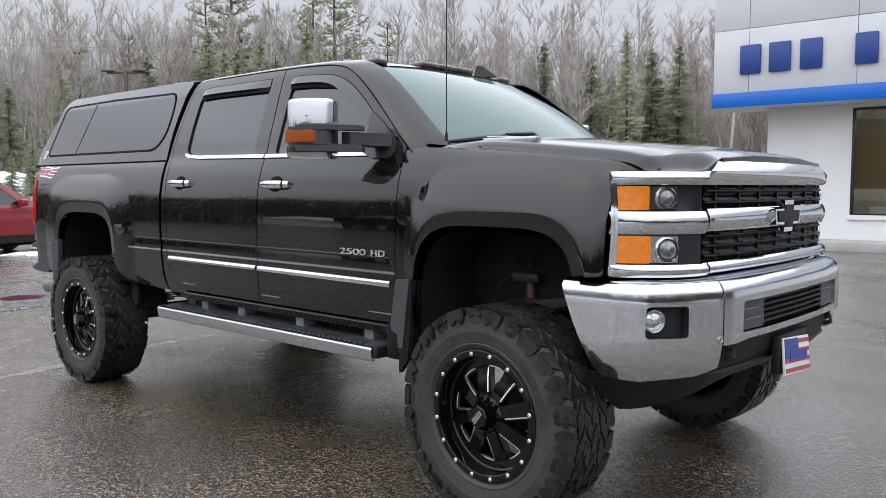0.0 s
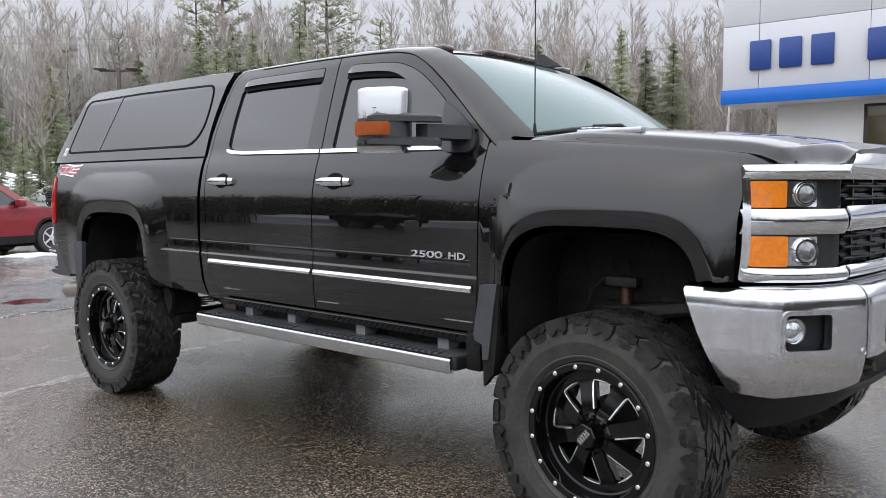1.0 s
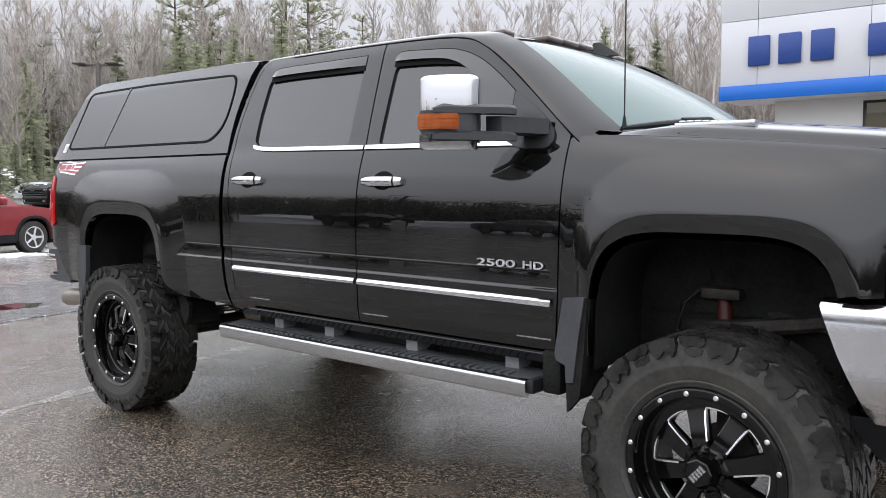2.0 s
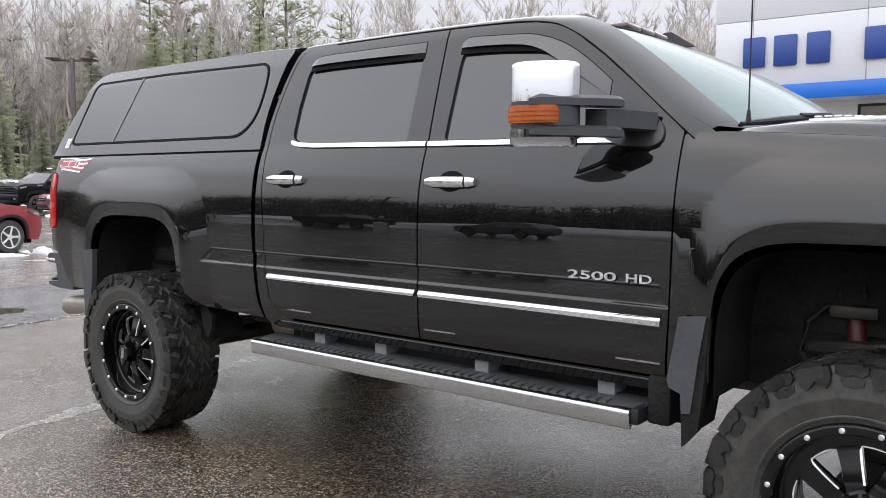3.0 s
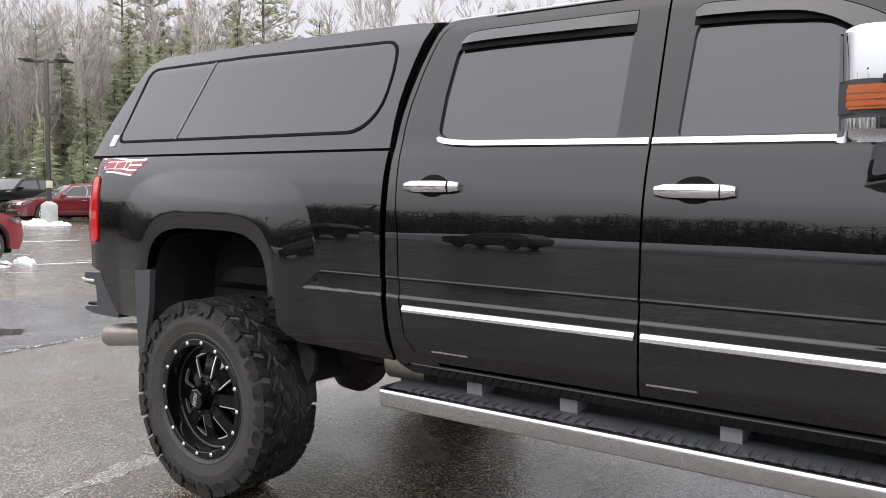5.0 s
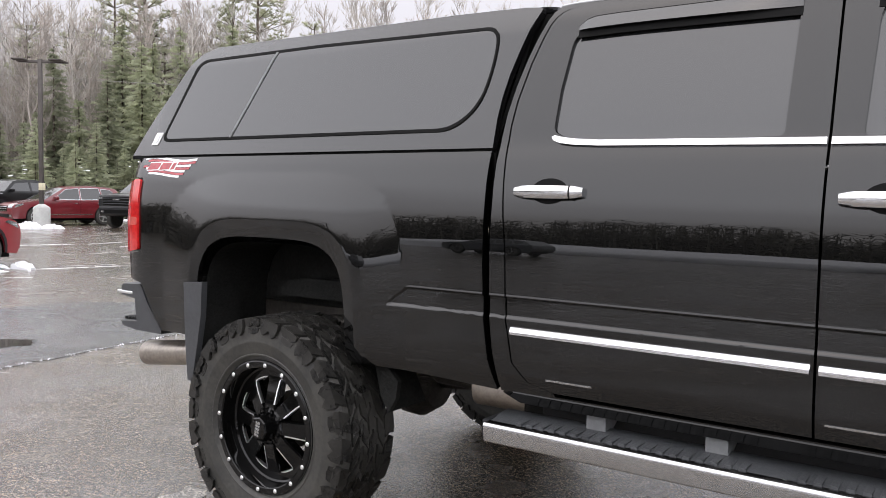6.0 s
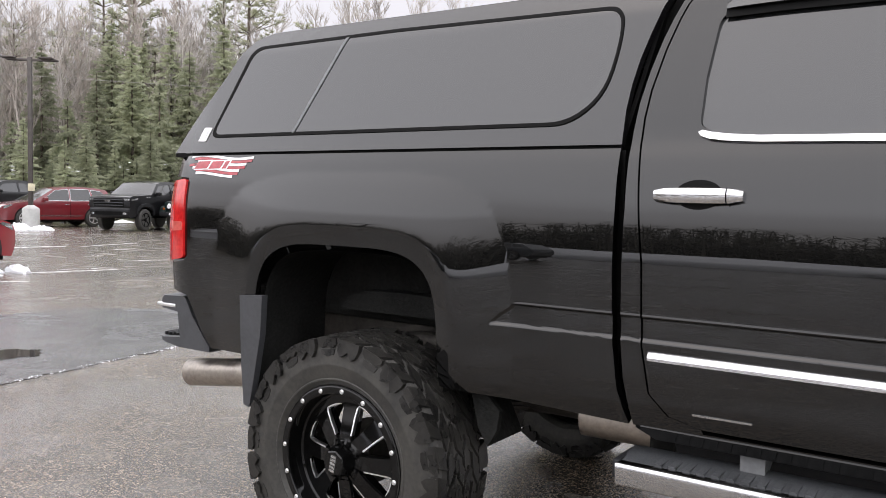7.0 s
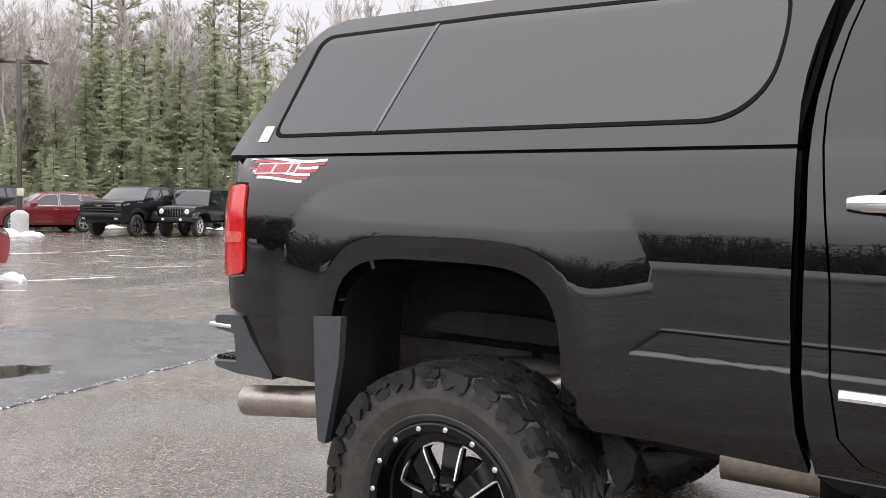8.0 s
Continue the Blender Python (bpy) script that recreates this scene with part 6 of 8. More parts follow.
rb = tagged(new("rear_bumper"), "dark rear bumper with corner steps")
rb.parent = truck
for side in (-1, 1):
    def corner_sec(k):
        return [(-1.252 + k, 0.900), (-1.252 + k, 0.945), (-1.235 + k, 0.957), (-1.06, 0.964), (-1.045, 0.950), (-1.005, 0.882), (-0.888, 0.752), (-0.888, 0.731), (-1.089, 0.731), (-1.235 + k, 0.744),
                (-1.252 + k, 0.752), (-1.252 + k, 0.766), (-1.10 + 0.3 * k, 0.776), (-1.115 + 0.3 * k, 0.890)]
    bm = bmesh.new()
    add_loft(bm, [[Vector((x, side * y, z)) for x, z in corner_sec(k)] for y, k in ((0.45, 0.0), (0.80, 0.0), (0.89, 0.004), (0.945, 0.014), (0.968, 0.040))], close=True)
    part("bumper_corner", bm, GREY_PLASTIC, rb, "grey plastic bumper corner", 30)
    part("bumper_strip", box((-1.250, min(side * 0.5, side * 0.971), 0.906), (-1.118, max(side * 0.5, side * 0.971), 0.924), 0.006), MILLED, rb, "thin bright strip")
    for k in range(5):
        part("step_rib", box((-1.245 + k * 0.026, min(side * 0.70, side * 0.93), 0.768), (-1.230 + k * 0.026, max(side * 0.70, side * 0.93), 0.784), 0.003), PLASTIC, rb)
part("bumper_centre", box((-1.24, -0.46, 0.77), (-1.10, 0.46, 0.97), 0.02), CHROME, rb)

# the body above the axles is raised, raked and drawn in at its ends to fit the camera's view
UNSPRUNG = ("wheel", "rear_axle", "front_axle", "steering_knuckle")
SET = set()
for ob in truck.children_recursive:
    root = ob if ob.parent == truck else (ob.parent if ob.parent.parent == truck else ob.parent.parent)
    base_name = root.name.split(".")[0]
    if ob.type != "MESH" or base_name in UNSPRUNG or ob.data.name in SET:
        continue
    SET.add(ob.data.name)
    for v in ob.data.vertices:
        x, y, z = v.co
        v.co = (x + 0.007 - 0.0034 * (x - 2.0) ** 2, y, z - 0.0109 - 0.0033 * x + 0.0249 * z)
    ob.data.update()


# ---- ground ----
def flat(name, outline, z, mat, label="", kind="structure", category="", thick=0.004):
    bm = bmesh.new()
    lo = [bm.verts.new((x, y, z - thick)) for x, y in outline] if thick > 0.002 else []
    hi = [bm.verts.new((x, y, z)) for x, y in outline]
    bm.faces.new(hi)
    for i in range(len(outline) if thick > 0.002 else 0):
        j = (i + 1) % len(outline)
        bm.faces.new((lo[i], lo[j], hi[j], hi[i]))
    return tagged(part(name, bm, mat), label, category, kind=kind)


def ragged(points, amount, seed, n=8):
    """A closed outline with an uneven edge."""
    r = random.Random(seed)
    out = []
    k = len(points)
    for i in range(k):
        a, b = Vector(points[i]), Vector(points[(i + 1) % k])
        for j in range(n):
            p = a.lerp(b, j / n)
            out.append((p.x + r.uniform(-amount, amount), p.y + r.uniform(-amount, amount)))
    return out


bm = bmesh.new()
bmesh.ops.create_grid(bm, x_segments=40, y_segments=40, size=420)
tagged(part("ground", bm, ASPHALT), "damp worn asphalt lot with brown and grey stones", "asphalt", kind="structure")
ring = bmesh.new()
rr = random.Random(8)
inner = [(54 + rr.uniform(-2, 2)) for _ in range(72)]
rows = []
for k, rad in enumerate((0, 12, 60, 360)):
    rows.append([Vector(((inner[i] + rad) * math.cos(2 * math.pi * i / 72) - 6, (inner[i] + rad) * math.sin(2 * math.pi * i / 72) + 2, 0.004 if k == 0 else 0.5 * min(k, 2))) for i in range(72)])
add_loft(ring, rows, close=True, caps=False)
tagged(part("forest_floor", ring, SCRUB), "brown forest floor rising behind the lot", "ground", kind="structure")
flat("asphalt_patch", ragged([(-4.02, -0.7), (-4.12, -0.3), (-4.30, 0.7), (-4.47, 1.8), (-4.9, 3.2), (-6.33, 3.67), (-7.63, 2.4), (-7.64, 1.6), (-7.4, -0.5), (-5.5, -1.4)], 0.05, 3), 0.006, NEW_ASPHALT, "darker smooth asphalt repair patch", category="asphalt")
flat("puddle", ragged([(-5.05, 0.15), (-4.97, 0.56), (-5.25, 0.72), (-5.5, 0.45), (-5.4, 0.15)], 0.03, 5, 5), 0.009, WATER, "small shallow puddle on the patch", category="puddle", thick=0.003)
LINES = (((-0.32, -2.4), (-1.73, 3.7), 0.13), ((-19.6, 8.0), (-19.2, 9.4), 0.24), ((-19.0, 9.7), (-19.7, 12.0), 0.14), ((-17.45, 9.68), (-17.3, 10.3), 0.20), ((-13.75, 7.8), (-13.2, 9.25), 0.10),
         ((-12.5, 4.6), (-12.05, 6.2), 0.16), ((-11.35, 3.5), (-11.0, 3.8), 0.06), ((-15.7, 7.9), (-15.7, 8.5), 0.09), ((-14.3, 7.65), (-13.6, 7.8), 0.07), ((-12.75, 5.3), (-12.45, 6.3), 0.06))


def worn_line(a, b, w, mat, seed, z, keep):
    """A painted line worn to uneven width, with gaps where the paint has gone."""
    r = random.Random(seed)
    A, B = Vector(a), Vector(b)
    d = (B - A).normalized()
    n = Vector((-d.y, d.x))
    k = max(8, int((B - A).length / 0.03))
    bm = bmesh.new()
    lo, hi = w / 2, w / 2
    prev = None
    for i in range(k + 1):
        p = A.lerp(B, i / k)
        lo += (w / 2 - lo) * 0.3 + r.uniform(-0.2, 0.2) * w
        hi += (w / 2 - hi) * 0.3 + r.uniform(-0.2, 0.2) * w
        q = (bm.verts.new((*(p - n * max(lo, 0.1 * w)), z)), bm.verts.new((*(p + n * max(hi, 0.1 * w)), z)))
        if prev and r.random() < keep:
            bm.faces.new((prev[0], q[0], q[1], prev[1]))
        prev = q
    return tagged(part("parking_line", bm, mat), "faded white parking line worn into the asphalt", "line", kind="structure")


for i, (a, b, w) in enumerate(LINES):
    worn_line(a, b, w, FAR_LINE if i else LINE, 20 + i, 0.004 if i else 0.001, 0.9)


def snow_heap(x, y, rx, ry, h, seed, label="leftover heap of old snow"):
    r = random.Random(seed)
    bm = bmesh.new()
    ph = [r.uniform(0, 6.28) for _ in range(6)]
    rows = []
    for i in range(9):
        t = i / 8
        row = []
        for k in range(28):
            a = 2 * math.pi * k / 28
            e = 1 + 0.22 * math.sin(2 * a + ph[0]) + 0.16 * math.sin(5 * a + ph[1]) + 0.08 * math.sin(9 * a + ph[2])
            rad = e * math.sin(t * math.pi / 2) if t > 0 else 0.02
            z = h * (math.cos(t * math.pi / 2) ** 0.8) * (1 + 0.25 * math.sin(3 * a + ph[3]) * t)
            z *= 1 + (r.uniform(-0.35, 0.3) * (1.0 if h < 0.5 else 0.35) if 0 < t < 1 else 0.0)
            rad *= 1 + (r.uniform(-0.10, 0.10) if t > 0 else 0.0)
            row.append((x + rx * rad * math.cos(a), y + ry * rad * math.sin(a), z + (0.0 if t < 1 else -0.01)))
        rows.append(row)
    add_loft(bm, rows, close=True)
    return tagged(part("snow_heap", bm, SNOW, angle=45), label, "snow")


for i, (x, y, rx, ry, h) in enumerate(((-12.75, 4.55, 0.40, 0.15, 0.12), (-13.3, 4.35, 0.35, 0.15, 0.06), (-29.8, 13.8, 0.5, 0.35, 0.24), (-29.4, 14.5, 0.4, 0.3, 0.16), (-31.2, 14.1, 0.8, 0.35, 0.13),
                                       (-46.0, 15.4, 2.2, 4.2, 2.3), (-12.5, 3.35, 0.22, 0.55, 0.07))):
    snow_heap(x, y, rx, ry, h, 40 + i)
# long ploughed banks along the lot's other sides
for i, (x, y, rx, ry, h) in enumerate(((-14, -35, 19, 1.6, 1.25), (15, -36, 19, 1.7, 1.3), (-44, -30, 16, 1.8, 1.35), (44, -30, 15, 1.6, 1.2), (46, 8, 1.6, 9.0, 0.6))):
    snow_heap(x, y, rx, ry, h, 70 + i, "long ploughed snow bank")

# ---- showroom building ----
BU = Matrix.Translation((-2.713, 15.915, 0)) @ Matrix.Rotation(radians(3.0), 4, "Z")
building = thing("showroom", "white showroom with grey panel fascia and blue band", "building", m=BU)
FT, FB = 6.8, 3.40
part("fascia_core", box((0.02, 0.03, FB + 0.02), (24, 1.3, FT), 0), PANEL_JOINT, building)
xs = [0.0, 0.85, 3.24, 5.63, 8.02, 10.41, 12.80, 15.19, 17.58, 19.97, 24.0]
for i in range(len(xs) - 1):
    for z0, z1 in ((3.74, 5.26), (5.26, 6.8)):
        part("facade_panel", box((xs[i] + 0.006, -0.01, z0 + 0.006), (xs[i + 1] - 0.006, 0.03, z1 - 0.006), 0.004), PANEL_GREY, building)
part("fascia_side", box((-0.01, 0.0, FB), (0.02, 1.3, FT), 0.004), PANEL_GREY, building)
part("blue_band", box((-0.03, -0.06, FB), (24, 0.03, 3.74), 0.008), BLUE_BAND, building, "bright blue fascia band")
part("soffit", box((0.0, 0.03, FB + 0.005), (24, 1.6, FB + 0.06), 0.0), PANEL_GREY, building)
part("soffit_lamp", box((0.75, 0.55, FB - 0.005), (1.0, 0.75, FB + 0.01), 0.003), WHITE_MARK, building)
# sign: one plain blue block for every letter
for x, w in ((0.65, 0.49), (1.33, 0.50), (2.03, 0.49), (3.20, 0.47)):
    bm = bmesh.new()
    add_box(bm, (x, -0.10, 4.17), (x + w, -0.012, 4.86), 0.03)
    part("sign_block", bm, LETTER_BLUE, building, "raised plain blue sign block")
WY = 1.0
W0, W1 = 2.96, 8.0
S0, S1 = 0.79, 3.31
for lo, hi in (((1.01, WY, 0.0), (W0, WY + 0.25, FB)), ((W1, WY, 0.0), (24, WY + 0.25, FB)), ((W0, WY, 0.0), (W1, WY + 0.25, S0)), ((W0, WY, S1), (W1, WY + 0.25, FB))):
    part("front_wall", box(lo, hi), WALL_WHITE, building)
part("end_wall", box((1.01, WY + 0.25, 0.0), (1.26, 12.0, FB)), WALL_WHITE, building)
part("back_wall", box((1.01, 12.0, 0.0), (24, 12.25, FT)), WALL_WHITE, building)
part("upper_end_wall", box((1.01, 1.6, FB + 0.06), (1.26, 12.0, FT)), WALL_WHITE, building)
part("far_end_wall", box((24, WY, 0.0), (24.25, 12.25, FT)), WALL_WHITE, building)
part("flat_roof", box((1.26, 1.6, FT - 0.3), (24, 12.0, FT - 0.1)), PANEL_JOINT, building)
win = tagged(new("window"), "large showroom window with dark frame")
win.parent = building
for lo, hi in (((W0, WY - 0.01, S0), (W0 + 0.06, WY + 0.10, S1)), ((W1 - 0.06, WY - 0.01, S0), (W1, WY + 0.10, S1)), ((W0 + 0.06, WY - 0.01, S1 - 0.06), (W1 - 0.06, WY + 0.10, S1)), ((W0 + 0.06, WY - 0.01, S0), (W1 - 0.06, WY + 0.10, S0 + 0.04)), ((5.4, WY - 0.01, S0 + 0.04), (5.45, WY + 0.10, S1 - 0.06))):
    part("window_frame", box(lo, hi, 0.004), WINDOW_FRAME, win)
part("window_sill", box((W0 - 0.05, WY - 0.06, S0 - 0.115), (W1 + 0.05, WY + 0.02, S0 - 0.004), 0.006), WALL_WHITE, win)
pane = part("pane", box((W0 + 0.06, WY + 0.04, S0 + 0.04), (5.4, WY + 0.048, S1 - 0.06)), SHOP_GLASS, win)
pane.visible_shadow = False
pane = part("pane", box((5.45, WY + 0.04, S0 + 0.04), (W1 - 0.06, WY + 0.048, S1 - 0.06)), SHOP_GLASS, win)
pane.visible_shadow = False
part("inner_wall", box((1.26, 5.0, 0.0), (12, 5.15, FB)), ROOM_WALL, building)
part("inner_floor", box((1.26, WY + 0.25, 0.0), (12, 5.0, 0.2)), ROOM_FLOOR, building)
part("inner_ceiling", box((1.26, WY + 0.25, S1 + 0.01), (12, 5.0, FB)), WALL_WHITE, building)
part("inner_side", box((11.9, WY + 0.25, 0.2), (12, 5.0, S1)), ROOM_WALL, building)
part("ceiling_lamp", box((4.1, 3.0, S1 - 0.03), (5.3, 3.6, S1 + 0.005)), glow_material("lamp_glow", (1.0, 0.84, 0.60), 8.0), building, "warm lit ceiling lamp")
desk = thing("desk", "pale office desk behind the showroom window", "desk", m=BU @ pose(0.55, 0, 0.18))
part("desk_top", box((2.6, 2.0, 0.74), (4.4, 2.75, 0.78), 0.006), WHITE_MARK, desk)
for x in (2.62, 4.34):
    part("desk_panel", box((x, 2.05, 0.02), (x + 0.04, 2.7, 0.74)), WHITE_MARK, desk)
part("desk_front", box((2.66, 2.05, 0.3), (4.34, 2.08, 0.74)), WHITE_MARK, desk)
chair = thing("office_chair", "black swivel chair standing by the pale desk", "chair", m=BU @ pose(4.1, 1.75, 0.2, 0, 0, 30))
part("seat", box((-0.25, -0.25, 0.44), (0.25, 0.25, 0.52), 0.03), PLASTIC, chair)
part("backrest", box((-0.24, 0.22, 0.60), (0.24, 0.29, 1.20), 0.04, Matrix.Rotation(radians(-8), 4, "X")), PLASTIC, chair)
part("post", add_tube(bmesh.new(), [(0, 0, 0.06), (0, 0, 0.46)], 0.03, 12), PLASTIC, chair)
for k in range(5):
    a = 2 * math.pi * k / 5
    part("foot", add_tube(bmesh.new(), [(0, 0, 0.09), (0.29 * math.cos(a), 0.29 * math.sin(a), 0.03)], [0.025, 0.018], 8), PLASTIC, chair)
walkway = part("pavement", box((0.2, -0.15, -0.02), (24, WY, 0.20), 0.015), CONCRETE)
walkway.matrix_basis = BU
tagged(walkway, "concrete pavement along the showroom wall", "pavement", kind="structure")

# ---- light poles ----


def light_pole(m, h):
    p = thing("light_pole", "brown steel light pole on a concrete base", "light pole", "light poles", m=m)
    bm = bmesh.new()
    add_lathe(bm, [(0.33, 0.0), (0.33, 0.80), (0.30, 0.86), (0.12, 0.98), (0.0, 0.98)], 24)
    part("concrete_base", bm, CONCRETE, p, "round pale concrete base")
    part("shaft", box((-0.075, -0.075, 0.9), (0.075, 0.075, h), 0.01), POLE_STEEL, p)
    part("cross_arm", box((-0.85, -0.04, h - 0.16), (0.85, 0.04, h - 0.06), 0.01), POLE_STEEL, p)
    for sx in (-1, 1):
        for sy in (-1, 1):
            bm = bmesh.new()
            add_box(bm, (sx * 0.72 - 0.26, sy * 0.26 - 0.17, h - 0.105), (sx * 0.72 + 0.26, sy * 0.26 + 0.17, h - 0.04), 0.02)
            part("lamp_head", bm, POLE_STEEL, p)
    part("post_sign", box((-0.13, -0.10, 1.55), (0.13, -0.085, 1.85), 0.004, Matrix.Rotation(radians(35), 4, "Z")), material("sign_plate", (0.62, 0.56, 0.40), 0.5, vary=0.1), p, "small pale sign plate")
    return p


pole = light_pole(pose(-30.38, 14.62, 0, 0, 0, 40), 6.9)
copy_thing(pole, pose(4.0, -27.0, 0, 0, 0, 10))
copy_thing(pole, pose(-20.0, -25.0, 0, 0, 0, 80))
for (a, b, sag) in (((-46.0, 6.0, 7.3), (-18.6, 48.5, 8.2), 0.4), ((-45.0, 7.6, 9.5), (-17.8, 49.5, 11.0), 0.4), ((-45.0, 7.6, 9.15), (-17.8, 49.5, 10.65), 0.4)):
    bm = bmesh.new()
    A, B = Vector(a), Vector(b)
    add_tube(bm, [A.lerp(B, t) - Vector((0, 0, sag * 4 * t * (1 - t))) for t in steps(0, 1, 24)], 0.011, 5)
    tagged(part("overhead_cable", bm, WIRE), "thin grey overhead cable before the trees", "cable", "overhead cables")

# ---- trees ----


def tapered(bm, pts, r0, r1, segs=3):
    n = len(pts)
    rings = []
    for i, p in enumerate(pts):
        d = (pts[min(i + 1, n - 1)] - pts[max(i - 1, 0)])
        d = d.normalized() if d.length > 1e-6 else Vector((0, 0, 1))
        a = d.orthogonal().normalized()
        b = d.cross(a)
        r = r0 + (r1 - r0) * i / (n - 1)
        rings.append([bm.verts.new(p + (a * math.cos(t) + b * math.sin(t)) * r) for t in (2 * math.pi * k / segs for k in range(segs))])
    for x, y in zip(rings, rings[1:]):
        for k in range(segs):
            bm.faces.new((x[k], x[(k + 1) % segs], y[(k + 1) % segs], y[k]))


def raw_part(name, bm, mat, parent):
    mesh = bpy.data.meshes.new(name)
    bm.to_mesh(mesh)
    bm.free()
    return mesh_object(name, mesh, mat, parent)


def bare_tree(seed, h, mat, m):
    r = random.Random(seed)
    t = thing("bare_tree", "leafless grey-brown tree at the forest edge", "tree", "bare trees", m=m)
    trunk, crown = bmesh.new(), bmesh.new()
    lean = Vector((r.uniform(-0.06, 0.06), r.uniform(-0.06, 0.06), 1))
    pts = []
    p = Vector((0, 0, -0.2))
    n = 9
    for i in range(n + 1):
        pts.append(p.copy())
        p = p + lean * (h / n) + Vector((r.uniform(-0.12, 0.12), r.uniform(-0.12, 0.12), 0))
    tapered(trunk, pts, 0.07 + 0.004 * h, 0.012, 6)

    def limb(base, d, length, rad, level):
        k = 3 if level < 2 else 2
        q = [base.copy()]
        for _ in range(k):
            d = (d + Vector((r.uniform(-0.25, 0.25), r.uniform(-0.25, 0.25), r.uniform(-0.02, 0.28)))).normalized()
            q.append(q[-1] + d * (length / k))
        if level < 3:
            tapered(crown, q, rad, rad * 0.35, 3)
        else:
            s = d.orthogonal().normalized() * rad
            crown.faces.new((crown.verts.new(q[0] - s), crown.verts.new(q[0] + s), crown.verts.new(q[-1])))
        if level < 3:
            for _ in range((7, 7, 10)[level]):
                f = r.uniform(0.2, 0.98)
                i = min(int(f * k), k - 1)
                b = q[i].lerp(q[i + 1], f * k - i)
                dd = (d + Vector((r.uniform(-0.9, 0.9), r.uniform(-0.9, 0.9), r.uniform(-0.1, 0.7)))).normalized()
                limb(b, dd, length * r.uniform(0.32, 0.58), max(rad * 0.5, 0.0095), level + 1)
    start = r.uniform(0.25, 0.45)
    for i in range(24):
        f = start + (0.97 - start) * (i / 23)
        j = min(int(f * n), n - 1)
        b = pts[j].lerp(pts[j + 1], f * n - j)
        a = r.uniform(0, 2 * math.pi)
        up = r.uniform(0.7, 1.7)
        limb(b, Vector((math.cos(a), math.sin(a), up)).normalized(), h * r.uniform(0.14, 0.26) * (1.15 - 0.6 * f), 0.024, 1)
    raw_part("trunk", trunk, mat, t)
    raw_part("crown", crown, mat, t)
    return t


def spruce(seed, h, m, mat, label="tall green spruce with drooping boughs", low=0.05, spread=0.24):
    r = random.Random(seed)
    t = thing("spruce", label, "tree", "spruces", m=m)
    trunk, crown = bmesh.new(), bmesh.new()
    tapered(trunk, [Vector((0, 0, -0.2)), Vector((0.03, 0.02, h * 0.5)), Vector((0, 0, h))], 0.15, 0.02, 7)
    levels = int(h * 3.4)
    for i in range(levels):
        f = low + (1 - low) * i / levels
        z0 = h * f
        reach = h * spread * (1 - f) ** 0.8 * r.uniform(0.7, 1.15) + 0.15
        for b in range(r.randint(7, 10)):
            z = z0 + r.uniform(-0.22, 0.22)
            if r.random() < 0.10:
                continue
            a = r.uniform(0, 2 * math.pi)
            L = reach * r.uniform(0.6, 1.12)
            d = Vector((math.cos(a), math.sin(a), 0))
            sd = Vector((-d.y, d.x, 0))
            droop = r.uniform(0.12, 0.38)
            n = max(5, int(L / 0.13))
            for k in range(n):
                u = (k + r.uniform(0.2, 1.0)) / n
                c = d * (L * u) + Vector((0, 0, z - droop * L * u + 0.12 * L * u * u))
                s = (0.26 + 0.18 * (1 - u)) * min(1.0, 0.4 + L * 0.4)
                for w in (-1, 1):
                    tip = c + (d * r.uniform(0.3, 0.9) + sd * w * r.uniform(0.35, 1.0) + Vector((0, 0, r.uniform(-0.75, -0.1)))) * s
                    w2 = d * 0.05 + sd * 0.02 + Vector((0, 0, r.uniform(0.03, 0.09)))
                    crown.faces.new((crown.verts.new(c - w2), crown.verts.new(c + w2), crown.verts.new(tip)))
                tip = c + (d * r.uniform(0.4, 1.0) + Vector((0, 0, r.uniform(-0.5, 0.2)))) * s
                crown.faces.new((crown.verts.new(c + sd * 0.09), crown.verts.new(c - sd * 0.09), crown.verts.new(tip)))
    raw_part("trunk", trunk, CONIFER_BARK, t)
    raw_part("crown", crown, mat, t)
    return t


def pine(seed, h, m):
    r = random.Random(seed)
    t = thing("pine", "tall white pine with open tufted limbs", "tree", "pines", m=m)
    trunk, crown = bmesh.new(), bmesh.new()
    tapered(trunk, [Vector((0, 0, -0.2)), Vector((0.1, 0.05, h * 0.5)), Vector((0.05, 0, h * 0.98))], 0.2, 0.03, 7)
    levels = int(h * 1.1)
    for i in range(levels):
        f = 0.28 + 0.72 * i / levels
        z = h * f
        reach = h * 0.20 * (1 - f) ** 0.55 * r.uniform(0.7, 1.15) + 0.3
        for b in range(r.randint(4, 6)):
            a = r.uniform(0, 2 * math.pi)
            d = Vector((math.cos(a), math.sin(a), r.uniform(0.10, 0.45))).normalized()
            L = reach * r.uniform(0.6, 1.1)
            q = [Vector((0.05, 0.02, z)) + d * L * u + Vector((0, 0, 0.10 * L * u * u)) for u in steps(0, 1, 3)]
            tapered(trunk, q, 0.03, 0.01, 3)
            for k in range(max(5, int(L * 5.5))):
                u = r.uniform(0.3, 1.05)
                c = Vector((0, 0, z)) + d * L * u + Vector((r.uniform(-0.3, 0.3), r.uniform(-0.3, 0.3), r.uniform(-0.05, 0.22) + 0.1 * L * u * u))
                for _ in range(16):
                    e = Vector((r.uniform(-1, 1), r.uniform(-1, 1), r.uniform(-0.3, 1))).normalized()
                    s = e.orthogonal().normalized() * 0.028
                    tip = c + e * r.uniform(0.12, 0.27)
                    crown.faces.new((crown.verts.new(c - s), crown.verts.new(c + s), crown.verts.new(tip)))
    raw_part("trunk", trunk, CONIFER_BARK, t)
    raw_part("crown", crown, HAZED_PINE, t)
    return t


